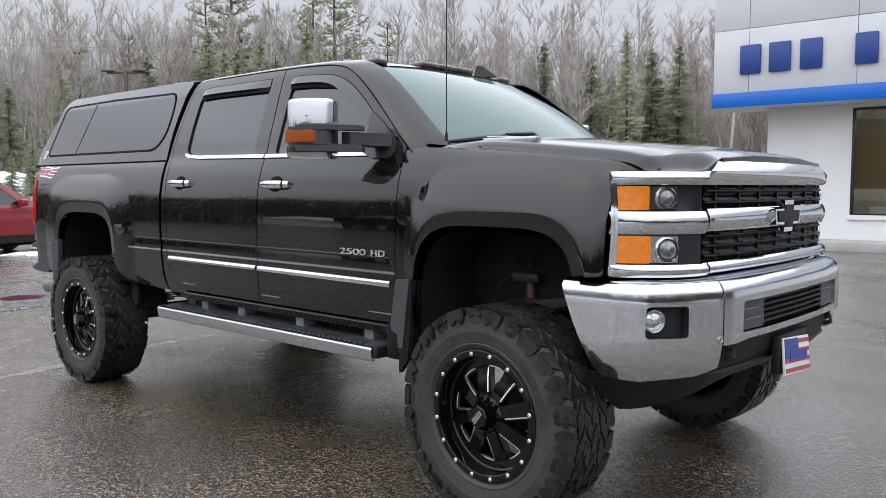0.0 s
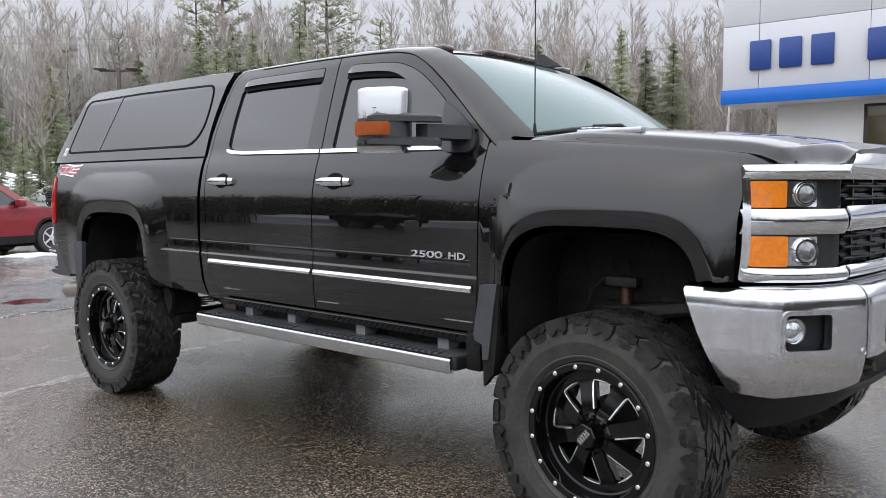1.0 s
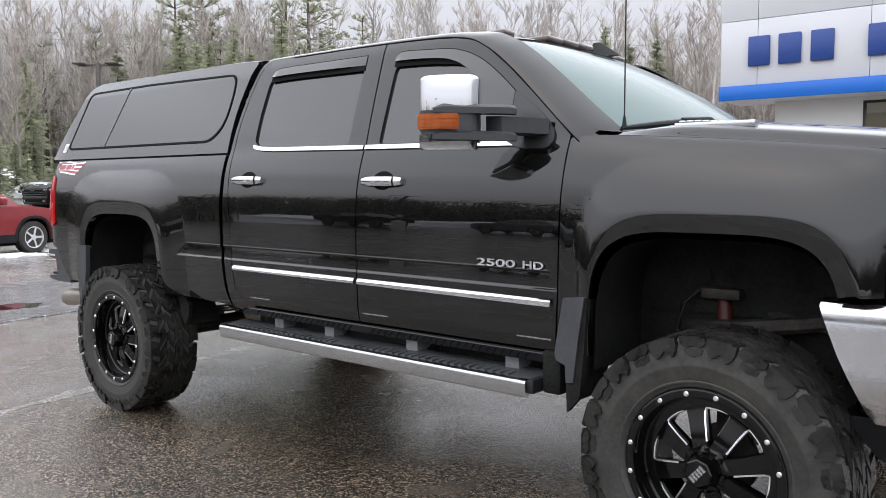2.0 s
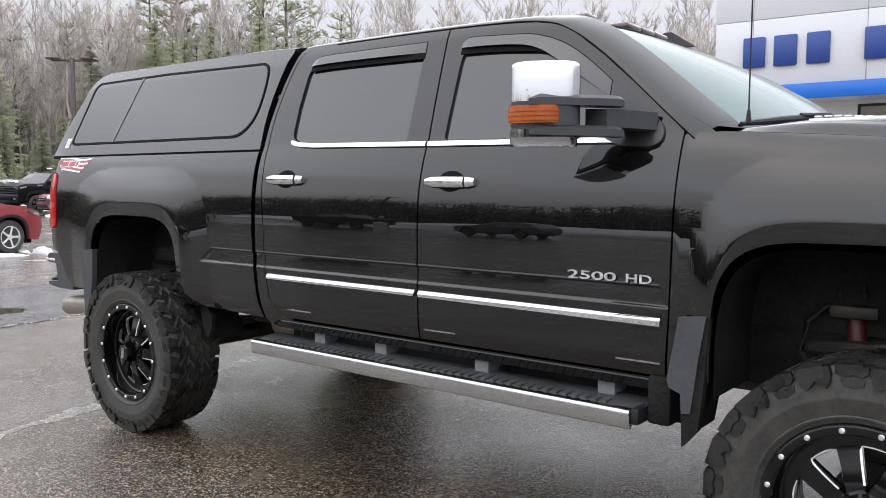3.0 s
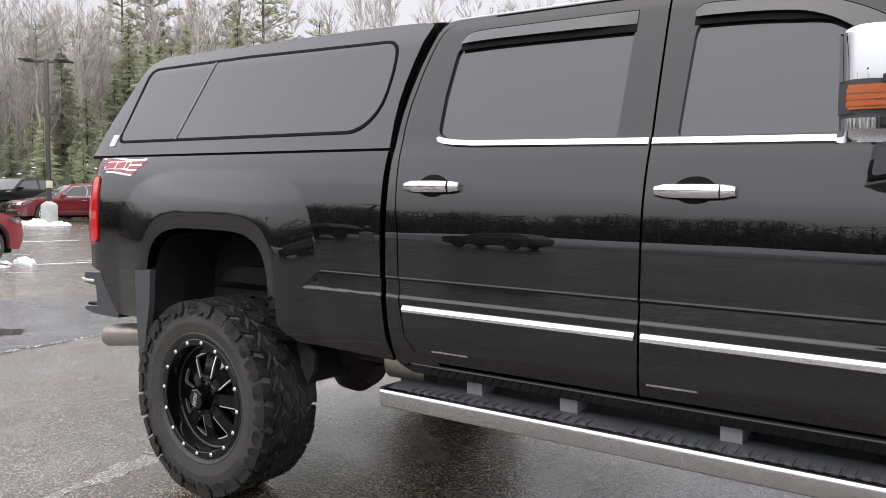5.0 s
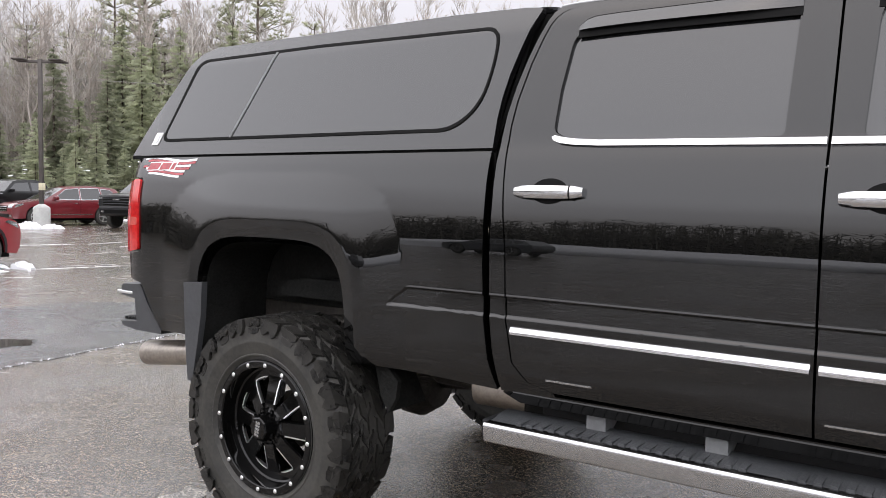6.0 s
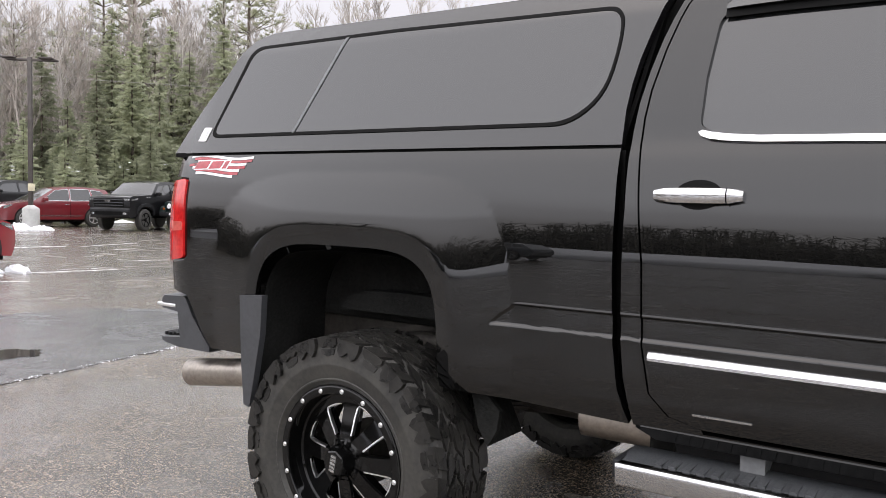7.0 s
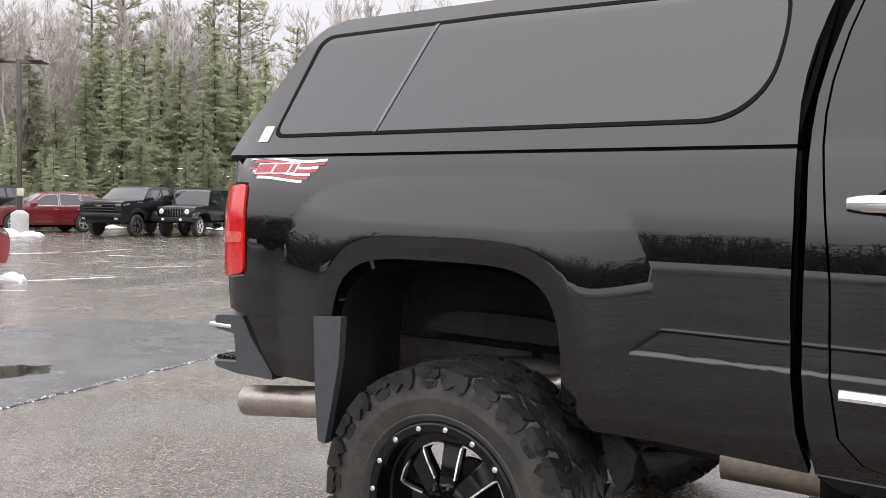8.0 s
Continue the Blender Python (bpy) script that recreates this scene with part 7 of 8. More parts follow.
def polar(az, dist, base=(6.0, -3.8)):
    return base[0] + dist * math.cos(radians(az)), base[1] + dist * math.sin(radians(az))


BARES = [bare_tree(100 + i, h, mt, pose(*polar(149 + 2.6 * i, 64 + (i % 3) * 3), 0.2)) for i, (h, mt) in enumerate(((10.5, BARK), (12.0, PALE_BARK), (9.5, BARK), (11.2, BARK), (12.8, PALE_BARK), (8.2, BARK)))]
SPRUCES = [spruce(200, 10.5, pose(*polar(138.5, 56), 0), HAZED_NEEDLE), spruce(201, 12.5, pose(*polar(141.5, 58), 0), HAZED_NEEDLE), spruce(202, 8.0, pose(*polar(145.5, 54), 0), HAZED_NEEDLE),
           spruce(203, 13.0, pose(*polar(125.2, 66), 0), HAZED_NEEDLE, "slim brownish spruce with drooping boughs", 0.05, 0.17)]
PINES = [pine(300, 14.5, pose(*polar(146, 68), 0)), pine(301, 13.5, pose(*polar(140.3, 67), 0))]
r = random.Random(77)
for az, dist, k, s in ((143.3, 69, 1, 1.0), (136.0, 68, 0, 1.05), (138.2, 72, 1, 0.95), (133.0, 74, 1, 0.9), (148.0, 72, 0, 1.0), (141.8, 74, 0, 1.1), (144.7, 76, 1, 1.1), (150.6, 70, 1, 1.0), (153.0, 74, 0, 1.0), (139.2, 64, 1, 0.8), (145.4, 63, 0, 0.8), (147.6, 65, 1, 0.85), (156.0, 72, 1, 0.95), (146.5, 70, 0, 1.5), (148.2, 73, 1, 1.4), (139.6, 68, 0, 1.45), (141.0, 72, 1, 1.5)):
    copy_thing(PINES[k], pose(*polar(az, dist), 0, 0, 0, r.uniform(0, 360)) @ Matrix.Scale(s, 4))
for az, dist, k, s in ((122.0, 64, 1, 0.95), (119.6, 63, 3, 1.0), (120.6, 66, 0, 1.0), (118.0, 68, 1, 1.0), (123.6, 70, 0, 0.9), (116.2, 66, 1, 1.0), (143.6, 57, 0, 1.0), (140.0, 60, 1, 0.9), (147.0, 56, 1, 0.85), (149.0, 55, 0, 0.8),
                       (136.6, 59, 2, 1.0), (134.8, 60, 0, 0.9), (142.4, 53, 2, 0.9), (144.6, 60, 1, 1.0), (150.5, 58, 2, 0.9), (146.2, 61, 0, 1.1), (139.6, 54, 2, 0.8), (133.0, 62, 2, 1.0), (131.0, 63, 0, 0.9), (160.0, 60, 2, 1.0),
                       (164.0, 62, 0, 0.9), (157.0, 63, 1, 0.8), (148.0, 60, 1, 1.0), (151.8, 60, 0, 1.0), (128.5, 64, 2, 0.9), (153.5, 57, 2, 0.7)):
    copy_thing(SPRUCES[k], pose(*polar(az, dist), 0, 0, 0, r.uniform(0, 360)) @ Matrix.Scale(s, 4))
# young spruces along the forest edge
for i in range(46):
    az, dist = 133 + 27 * (i + r.uniform(0.1, 0.9)) / 46, r.uniform(48.5, 54)
    copy_thing(SPRUCES[i % 3], pose(*polar(az, dist), 0, 0, 0, r.uniform(0, 360)) @ Matrix.Scale(r.uniform(0.24, 0.46), 4))
# bare trees in three rows behind the lot, then thinner all round
for i in range(225):
    az = r.uniform(96, 172)
    dist = r.choice((62, 66, 70, 75, 81, 88)) + r.uniform(-3, 3)
    copy_thing(BARES[r.randrange(6)], pose(*polar(az, dist), 0.3, 0, 0, r.uniform(0, 360)) @ Matrix.Scale(r.uniform(1.0, 1.3) * (1.0 if dist < 72 else 1.18), 4))
# the wood on the lot's other sides: close-set stems and boughs
bm = bmesh.new()
for i in range(12000):
    az = r.uniform(172, 456)
    x, y = polar(az, r.uniform(46, 58), (0, 0))
    crown = 5.9 + 0.9 * math.sin(az * 0.23) + 0.6 * math.sin(az * 0.61 + 1) + 0.35 * math.sin(az * 1.7)
    hh = crown * (r.uniform(0.80, 1.0) if i % 3 == 1 else r.uniform(0.95, 1.45) if i % 3 else r.uniform(0.35, 0.8))
    p = Vector((x, y, 0.0))
    tip = p + Vector((r.uniform(-0.8, 0.8), r.uniform(-0.8, 0.8), hh))
    w_ = Vector((r.uniform(-1, 1), r.uniform(-1, 1), 0)).normalized() * r.uniform(0.05, 0.12)
    bm.faces.new((bm.verts.new(p - w_), bm.verts.new(p + w_), bm.verts.new(tip)))
    for _ in range(10):
        b0 = p.lerp(tip, r.uniform(0.15, 0.97))
        e = Vector((r.uniform(-1, 1), r.uniform(-1, 1), r.uniform(-0.2, 1.0))).normalized() * r.uniform(0.6, 1.7)
        w2 = Vector((0, 0, 1)).cross(e).normalized() * 0.06 + Vector((0, 0, 0.05))
        bm.faces.new((bm.verts.new(b0 - w2), bm.verts.new(b0 + w2), bm.verts.new(b0 + e)))
tagged(raw_part("tree_belt", bm, BELT, None), "dense dark wood round the lot's other sides", "woods", kind="stuff")
# low brush at the forest edge
bm = bmesh.new()
for i in range(5200):
    az = r.uniform(98, 172)
    x, y = polar(az, r.uniform(52, 62))
    hh = r.uniform(0.5, 2.6)
    p = Vector((x, y, 0.0))
    tip = p + Vector((r.uniform(-0.7, 0.7), r.uniform(-0.7, 0.7), hh))
    s = Vector((r.uniform(-1, 1), r.uniform(-1, 1), 0)).normalized() * r.uniform(0.015, 0.05)
    bm.faces.new((bm.verts.new(p - s), bm.verts.new(p + s), bm.verts.new(tip)))
brush = raw_part("brush", bm, BARK, None)
tagged(brush, "tangled leafless brush along the forest edge", "brush", kind="stuff")
# grey-brown depth of the wood behind the first rows, its haze put into the bark colour
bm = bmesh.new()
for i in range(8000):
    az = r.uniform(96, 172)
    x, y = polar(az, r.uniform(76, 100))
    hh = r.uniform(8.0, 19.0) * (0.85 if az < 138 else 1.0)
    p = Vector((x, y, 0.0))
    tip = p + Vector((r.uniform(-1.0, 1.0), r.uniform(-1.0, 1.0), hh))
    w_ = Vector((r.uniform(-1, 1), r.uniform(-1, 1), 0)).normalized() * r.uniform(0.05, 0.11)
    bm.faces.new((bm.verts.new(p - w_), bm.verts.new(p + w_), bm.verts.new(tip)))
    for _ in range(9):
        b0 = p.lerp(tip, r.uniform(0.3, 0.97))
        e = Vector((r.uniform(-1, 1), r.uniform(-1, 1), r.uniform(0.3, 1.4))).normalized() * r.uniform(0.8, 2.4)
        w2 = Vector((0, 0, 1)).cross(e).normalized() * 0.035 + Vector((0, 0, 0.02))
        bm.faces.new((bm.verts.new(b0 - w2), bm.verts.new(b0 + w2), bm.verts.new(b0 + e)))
tagged(raw_part("far_woods", bm, HAZED_BARK, None), "grey-brown leafless wood behind the lot, haze put into its colour", "woods", kind="stuff")
# snow caught on boughs and on the ground under the trees
bm = bmesh.new()
for i in range(1500):
    az = r.uniform(98, 172)
    x, y = polar(az, r.uniform(48, 58))
    z = r.choice((0.05, 0.3, r.uniform(0.3, 3.2)))
    s = r.uniform(0.05, 0.20) if z > 0.1 else r.uniform(0.2, 0.8)
    q = [bm.verts.new((x + s * math.cos(a) * r.uniform(0.5, 1.2), y + s * math.sin(a) * r.uniform(0.5, 1.2), z + (0.03 if z > 0.1 else 0) * r.uniform(-1, 1))) for a in steps(0, 2 * math.pi, 6)[:-1]]
    c = bm.verts.new((x, y, z + 0.25 * s))
    for a, b in zip(q, q[1:] + q[:1]):
        bm.faces.new((a, b, c))
sn = raw_part("snow_patches", bm, SNOW, None)
tagged(sn, "scattered snow on low boughs and forest floor", "snow", kind="stuff")

# ---- parked vehicles ----


def car_wheel(parent, x, y, r, side, rim_mat, w=0.22):
    M = Matrix.Translation((x, y, r)) @ Matrix.Rotation(math.pi / 2 * (1 if side < 0 else -1), 4, "X")
    wh = tagged(new("wheel"), "road wheel")
    wh.parent = parent
    part("tyre", add_lathe(bmesh.new(), [(r * 0.62, -w / 2), (r * 0.9, -w / 2), (r, -w * 0.36), (r, w * 0.36), (r * 0.9, w / 2), (r * 0.66, w / 2), (r * 0.62, w * 0.4)], 32, M), RUBBER, wh)
    bm = bmesh.new()
    add_lathe(bm, [(r * 0.67, w * 0.42), (r * 0.66, w * 0.5), (r * 0.60, w * 0.5), (r * 0.57, w * 0.3), (r * 0.55, w * 0.1)], 32, M, caps=False)
    for k in range(5):
        R = M @ Matrix.Rotation(2 * math.pi * k / 5, 4, "Z")
        add_box(bm, (0.0, -r * 0.085, w * 0.28), (r * 0.61, r * 0.085, w * 0.42), 0.012, R, 1)
    add_lathe(bm, [(r * 0.16, w * 0.3), (r * 0.16, w * 0.48), (0.0, w * 0.5)], 16, M)
    part("rim", bm, rim_mat, wh)
    part("wheel_back", add_lathe(bmesh.new(), [(r * 0.6, w * 0.05), (0.0, w * 0.05)], 24, M), BLACK_GAP, wh)
    return wh


def make_car(name, label, category, paint, rim_mat, m, W, wb, wr, sill, belt, shape, windows, trim=None, clad=0.0, lean=0.30, taper=0.14):
    """A parked vehicle: front axle at x = 0, nose towards +x. shape: five runs of (x, z) points over the nose, hood, screen, roof and tail;
    windows: outlines in the side. Returns the thing and the functions that lay sheets on its nose and flanks."""
    c = thing(name, label, category, "parked vehicles", m=m)
    hw = W / 2
    runs = [shape[0]] + [[shape[i - 1][-1]] + shape[i] for i in range(1, len(shape))]
    spine = [p for run in shape for p in run]
    x1, x0 = max(p[0] for p in spine), min(p[0] for p in spine)

    def width(x, z):
        e = max(0.0, (x - (x1 - 0.6)) / 0.6)
        b = max(0.0, ((x0 + 0.4) - x) / 0.4)
        t = (z - sill) / (belt - sill)
        body = 1.0 - 0.05 * (1 - min(t, 1.0)) ** 2 - 0.035 * max(0.0, min(t, 1.0) - 0.55) ** 2 * 4
        return hw * (body - taper * e ** 2.0 - 0.06 * b ** 2) - lean * max(0.0, z - belt)

    def bow(x, y, z):
        k = 1 - (y / max(width(x, z), 0.1)) ** 2
        return (x + 0.11 * k * smooth((x - x1 + 0.5) / 0.45) + 0.06 * k * smooth((z - belt) / 0.3) * smooth((x - spine[len(shape[0]) + len(shape[1])][0] + 1.2) / 0.4), y, z + 0.03 * k * smooth((z - 0.75) / 0.3))
    bottom = [(x0 + 0.12, sill)]
    for xc in (-wb, 0.0):
        bottom += arch(xc, wr * 1.15, sill, wr * 2.16 - sill, 14, 2.3)
    outline = spine + bottom
    for side in (-1, 1):
        def flank(off):
            return lambda x, z: (x, side * (width(x, z) + off), z)
        panel("body_side", paint, c, outline, flank(0.0), (0, side, 0), windows, steps(x0, x1, 26)[1:-1], steps(sill, belt, 7)[1:], 0.03)
        for o in windows:
            panel("side_window", TINT, c, o, flank(-0.012), (0, side, 0), us=steps(min(p[0] for p in o), max(p[0] for p in o), 4)[1:-1], depth=0.003, label="dark side window")
        if trim:
            for o in windows:
                cx, cz = sum(p[0] for p in o) / len(o), sum(p[1] for p in o) / len(o)
                big = [(cx + (x - cx) * 1.025, cz + (z - cz) * 1.06) for x, z in o]
                panel("window_trim", trim, c, big, flank(0.004), (0, side, 0), [o], depth=0.004, label="bright window trim")
            panel("side_strip", trim, c, [(-wb + wr * 1.4, sill + 0.14), (-wr * 1.4, sill + 0.14), (-wr * 1.4, sill + 0.18), (-wb + wr * 1.4, sill + 0.18)], flank(0.008), (0, side, 0), us=steps(-wb + wr * 1.5, -wr * 1.5, 6), depth=0.008)
        if clad:
            panel("sill_cladding", PLASTIC, c, [(-wb + wr * 1.17, sill - 0.03), (-wr * 1.17, sill - 0.03), (-wr * 1.17, sill + clad), (-wb + wr * 1.17, sill + clad)], flank(0.012), (0, side, 0), us=steps(-wb + wr * 1.3, -wr * 1.3, 6), depth=0.03)
            for xc in (-wb, 0.0):
                rim_ = arch(xc, wr * 1.15, sill, wr * 2.16 - sill, 14, 2.3)
                rim2 = arch(xc, wr * 1.32, sill, wr * 2.32 - sill, 14, 2.3)
                panel("arch_cladding", PLASTIC, c, rim2 + rim_[::-1], flank(0.010), (0, side, 0), depth=0.012)
        # door shut lines and handles
        for o in windows[:2]:
            xe = min(p[0] for p in o) - 0.045
            panel("door_gap", BLACK_GAP, c, [(xe, sill + 0.10), (xe + 0.012, sill + 0.10), (xe + 0.012, belt), (xe, belt)], flank(0.002), (0, side, 0), vs=steps(sill + 0.2, belt, 5)[:-1], depth=0.001)
            part("door_handle", box((xe + 0.08, side * width(xe, belt - 0.12) - 0.012, belt - 0.14), (xe + 0.26, side * width(xe, belt - 0.12) + 0.022, belt - 0.11), 0.008), trim or paint, c)
        xm = max(p[0] for p in windows[0]) - 0.08
        part("side_mirror", box((xm - 0.06, side * (width(xm, belt) + 0.10) - 0.11, belt + 0.02), (xm + 0.08, side * (width(xm, belt) + 0.10) + 0.11, belt + 0.18), 0.035, segs=3), paint, c)
        for xc in (-wb, 0.0):
            pts = arch(xc, wr * 1.14, sill, wr * 2.14 - sill, 14, 2.3)
            bm = bmesh.new()
            add_loft(bm, [[Vector((x, side * y, z)) for x, z in pts] for y in (hw * 0.93, hw * 0.60)])
            bm.faces.new([bm.verts.new((x, side * hw * 0.60, z)) for x, z in pts])
            part("wheel_well", bm, BLACK_GAP, c)
            car_wheel(c, xc, side * (hw - 0.15), wr, side, rim_mat, 0.24)
    for nm, run, mat in zip(("nose", "hood", "windscreen", "roof", "tail"), runs, (paint, paint, TINT, paint, paint)):
        fine = [run[0]]
        for a, b in zip(run, run[1:]):
            fine += [(a[0] + (b[0] - a[0]) * t, a[1] + (b[1] - a[1]) * t) for t in (0.33, 0.67, 1.0)]
        bm = bmesh.new()
        add_loft(bm, [[Vector(bow(x, y * width(x, z), z)) for y in steps(-1, 1, 12)] for x, z in fine])
        part(nm, bm, mat, c, angle=40)
    part("underbody", box((x0 + 0.25, -hw * 0.80, sill - 0.10), (x1 - 0.25, hw * 0.80, sill + 0.06)), BLACK_GAP, c)
    nose = sorted((p[1], p[0]) for p in shape[0])
    nose_x = curve([(z + 0.0001 * i, x) for i, (z, x) in enumerate(nose)])

    def on_nose(off):
        def place(y, z):
            x = nose_x(z)
            q = bow(x, min(max(y, -width(x, z)), width(x, z)), z)
            return (q[0] + off, y, q[2])
        return place

    def on_flank(side, off):
        return lambda x, z: (x, side * (width(x, z) + off), z)
    return c, on_nose, on_flank


def nose_sheet(c, on_nose, name, mat, y0, y1, z0, z1, off=0.012, depth=0.02, label="", r=0.01):
    return panel(name, mat, c, rounded([(y0, z0), (y1, z0), (y1, z1), (y0, z1)], r, 3), on_nose(off), (1, 0, 0), us=steps(y0, y1, 8)[1:-1], vs=[(z0 + z1) / 2], depth=depth, label=label)


def crossover_front(car, z0, z1, zl0, zl1, half, bars=2, bar_mat=None):
    """Grille with bright bars, wrapped headlights, lower intake and fog lamps."""
    c, on_nose, on_flank = car
    nose_sheet(c, on_nose, "grille", BLACK_GAP, -half * 0.5, half * 0.5, z0, z1, 0.010, label="dark grille")
    for k in range(bars):
        z = z0 + (z1 - z0) * (k + 0.5) / bars
        nose_sheet(c, on_nose, "grille_bar", bar_mat or SATIN, -half * 0.48, half * 0.48, z - 0.012, z + 0.012, 0.022, 0.012)
    nose_sheet(c, on_nose, "emblem", SATIN, -0.07, 0.07, (z0 + z1) / 2 - 0.035, (z0 + z1) / 2 + 0.035, 0.03, 0.012)
    nose_sheet(c, on_nose, "lower_intake", PLASTIC, -half * 0.62, half * 0.62, z0 - 0.26, z0 - 0.10, 0.010)
    for s in (-1, 1):
        a, b = sorted((s * half * 0.55, s * half * 0.84))
        nose_sheet(c, on_nose, "headlight", LAMP_GLASS, a, b, zl0, zl1, 0.012, label="clear headlight")
        xf = max(p[0] for p in NOSE_REF[c.name]) - 0.10
        panel("headlight_wrap", LAMP_GLASS, c, [(xf, zl0 + 0.01), (xf - 0.10, zl0 + 0.04), (xf - 0.38, zl1 + 0.02), (xf - 0.30, zl1 + 0.05), (xf - 0.05, zl1)], on_flank(s, 0.008), (0, s, 0), us=steps(xf - 0.35, xf, 5), depth=0.01)
        a, b = sorted((s * half * 0.66, s * half * 0.80))
        nose_sheet(c, on_nose, "fog_lamp", LAMP_GLASS, a, b, z0 - 0.22, z0 - 0.14, 0.012)


RED = material("red_car_paint", (0.24, 0.008, 0.016), 0.3, coat=1.0, coat_rough=0.03, vary=0.1)
MAROON = material("maroon_car_paint", (0.15, 0.010, 0.016), 0.3, coat=1.0, coat_rough=0.03, vary=0.1)
BLACK_CAR = material("black_car_paint", (0.007, 0.007, 0.008), 0.3, spec=0.2, coat=0.35, coat_rough=0.03)
GREEN_CAR = material("dark_green_car_paint", (0.006, 0.014, 0.013), 0.3, spec=0.2, coat=0.35, coat_rough=0.03)
WHITE_CAR = material("white_car_paint", (0.68, 0.69, 0.70), 0.3, coat=1.0, coat_rough=0.03)
GREY_CAR = material("grey_car_paint", (0.10, 0.11, 0.12), 0.3, coat=1.0, coat_rough=0.03)


def along(fx, fy, az, side, hw):
    """Pose of a car whose front wheel on the given side touches the ground at (fx, fy), nose towards az."""
    d = Vector((math.cos(radians(az)), math.sin(radians(az))))
    left = Vector((-d.y, d.x))
    c = Vector((fx, fy)) - left * side * (hw - 0.06)
    return pose(c.x, c.y, 0, 0, 0, az)


NOSE_REF = {}


def parked(name, label, category, paint, rim_mat, m, W, wb, wr, sill, belt, shape, windows, **more):
    car = make_car(name, label, category, paint, rim_mat, m, W, wb, wr, sill, belt, shape, windows, **more)
    NOSE_REF[car[0].name] = shape[0]
    return car


SUV = dict(W=1.84, wb=2.69, wr=0.355, sill=0.30, belt=1.04,
           shape=[[(0.76, 0.26), (0.85, 0.40), (0.87, 0.55), (0.85, 0.70), (0.79, 0.82), (0.66, 0.90)], [(0.3, 0.98), (-0.32, 1.06)], [(-1.15, 1.58)], [(-1.5, 1.66), (-2.1, 1.69), (-2.7, 1.66), (-3.15, 1.58)], [(-3.5, 1.15), (-3.6, 1.0), (-3.62, 0.60), (-3.5, 0.36)]],
           windows=[rounded([(-0.72, 1.10), (-1.22, 1.50), (-1.80, 1.57), (-1.80, 1.08)], 0.04, 3), rounded([(-1.88, 1.08), (-1.88, 1.58), (-2.60, 1.55), (-2.72, 1.12)], 0.04, 3), rounded([(-2.80, 1.15), (-2.70, 1.54), (-2.98, 1.51), (-3.25, 1.25)], 0.04, 3)])
red_suv = parked("parked_car", "bright red crossover with silver wheels and dark sills", "car", RED, MILLED, along(-13.0, 4.0, 105, -1, 0.92), clad=0.14, **SUV)
crossover_front(red_suv, 0.58, 0.74, 0.74, 0.86, 0.92)
maroon = parked("parked_car", "dark red three-row crossover on silver wheels", "car", MAROON, MILLED, along(-32.3, 15.45, 264, 1, 1.0), 2.0, 3.02, 0.40, 0.33, 1.12,
                [[(0.88, 0.30), (0.97, 0.42), (1.0, 0.58), (0.98, 0.76), (0.92, 0.88), (0.76, 0.97)], [(0.3, 1.05), (-0.32, 1.13)], [(-1.22, 1.66)], [(-1.6, 1.74), (-2.4, 1.78), (-3.1, 1.75), (-3.62, 1.66)], [(-3.98, 1.22), (-4.08, 1.08), (-4.1, 0.62), (-3.98, 0.40)]],
                [rounded([(-0.72, 1.18), (-1.30, 1.60), (-1.88, 1.66), (-1.88, 1.16)], 0.04, 3), rounded([(-1.96, 1.16), (-1.96, 1.67), (-2.80, 1.66), (-2.92, 1.18)], 0.04, 3), rounded([(-3.02, 1.20), (-2.90, 1.65), (-3.34, 1.60), (-3.72, 1.34), (-3.62, 1.24)], 0.04, 3)], trim=SATIN)
crossover_front(maroon, 0.62, 0.86, 0.78, 0.93, 1.0, 3)
pickup = parked("parked_pickup", "black crew-cab pickup on black wheels", "pickup truck", BLACK_CAR, RIM_BLACK, along(-27.05, 17.57, 290, 1, 1.02), 2.06, 3.75, 0.45, 0.62, 1.44,
                [[(0.90, 0.54), (0.98, 0.62), (0.99, 0.86), (0.95, 0.93), (0.98, 1.02), (0.98, 1.28), (0.94, 1.37)], [(0.78, 1.42), (-0.42, 1.49)], [(-1.02, 1.96)], [(-1.3, 2.03), (-2.1, 2.06), (-2.85, 2.02)], [(-3.02, 1.54), (-3.08, 1.48), (-4.86, 1.48), (-4.93, 1.42), (-4.93, 0.78), (-4.86, 0.65)]],
                [rounded([(-0.68, 1.53), (-1.14, 1.89), (-1.90, 1.94), (-1.90, 1.51)], 0.03, 3), rounded([(-1.99, 1.51), (-1.99, 1.94), (-2.70, 1.92), (-2.80, 1.51)], 0.03, 3)], lean=0.34, taper=0.09)
c, on_nose, on_flank = pickup
nose_sheet(c, on_nose, "grille", BLACK_GAP, -0.70, 0.70, 0.96, 1.31, 0.010, label="deep black grille")
for z in (1.02, 1.13, 1.25):
    nose_sheet(c, on_nose, "grille_bar", GREY_PLASTIC, -0.68, 0.68, z - 0.016, z + 0.016, 0.024, 0.015)
nose_sheet(c, on_nose, "emblem", SATIN, -0.15, 0.15, 1.16, 1.215, 0.036, 0.012, "plain bright emblem")
nose_sheet(c, on_nose, "lower_intake", BLACK_GAP, -0.62, 0.62, 0.66, 0.79, 0.010)
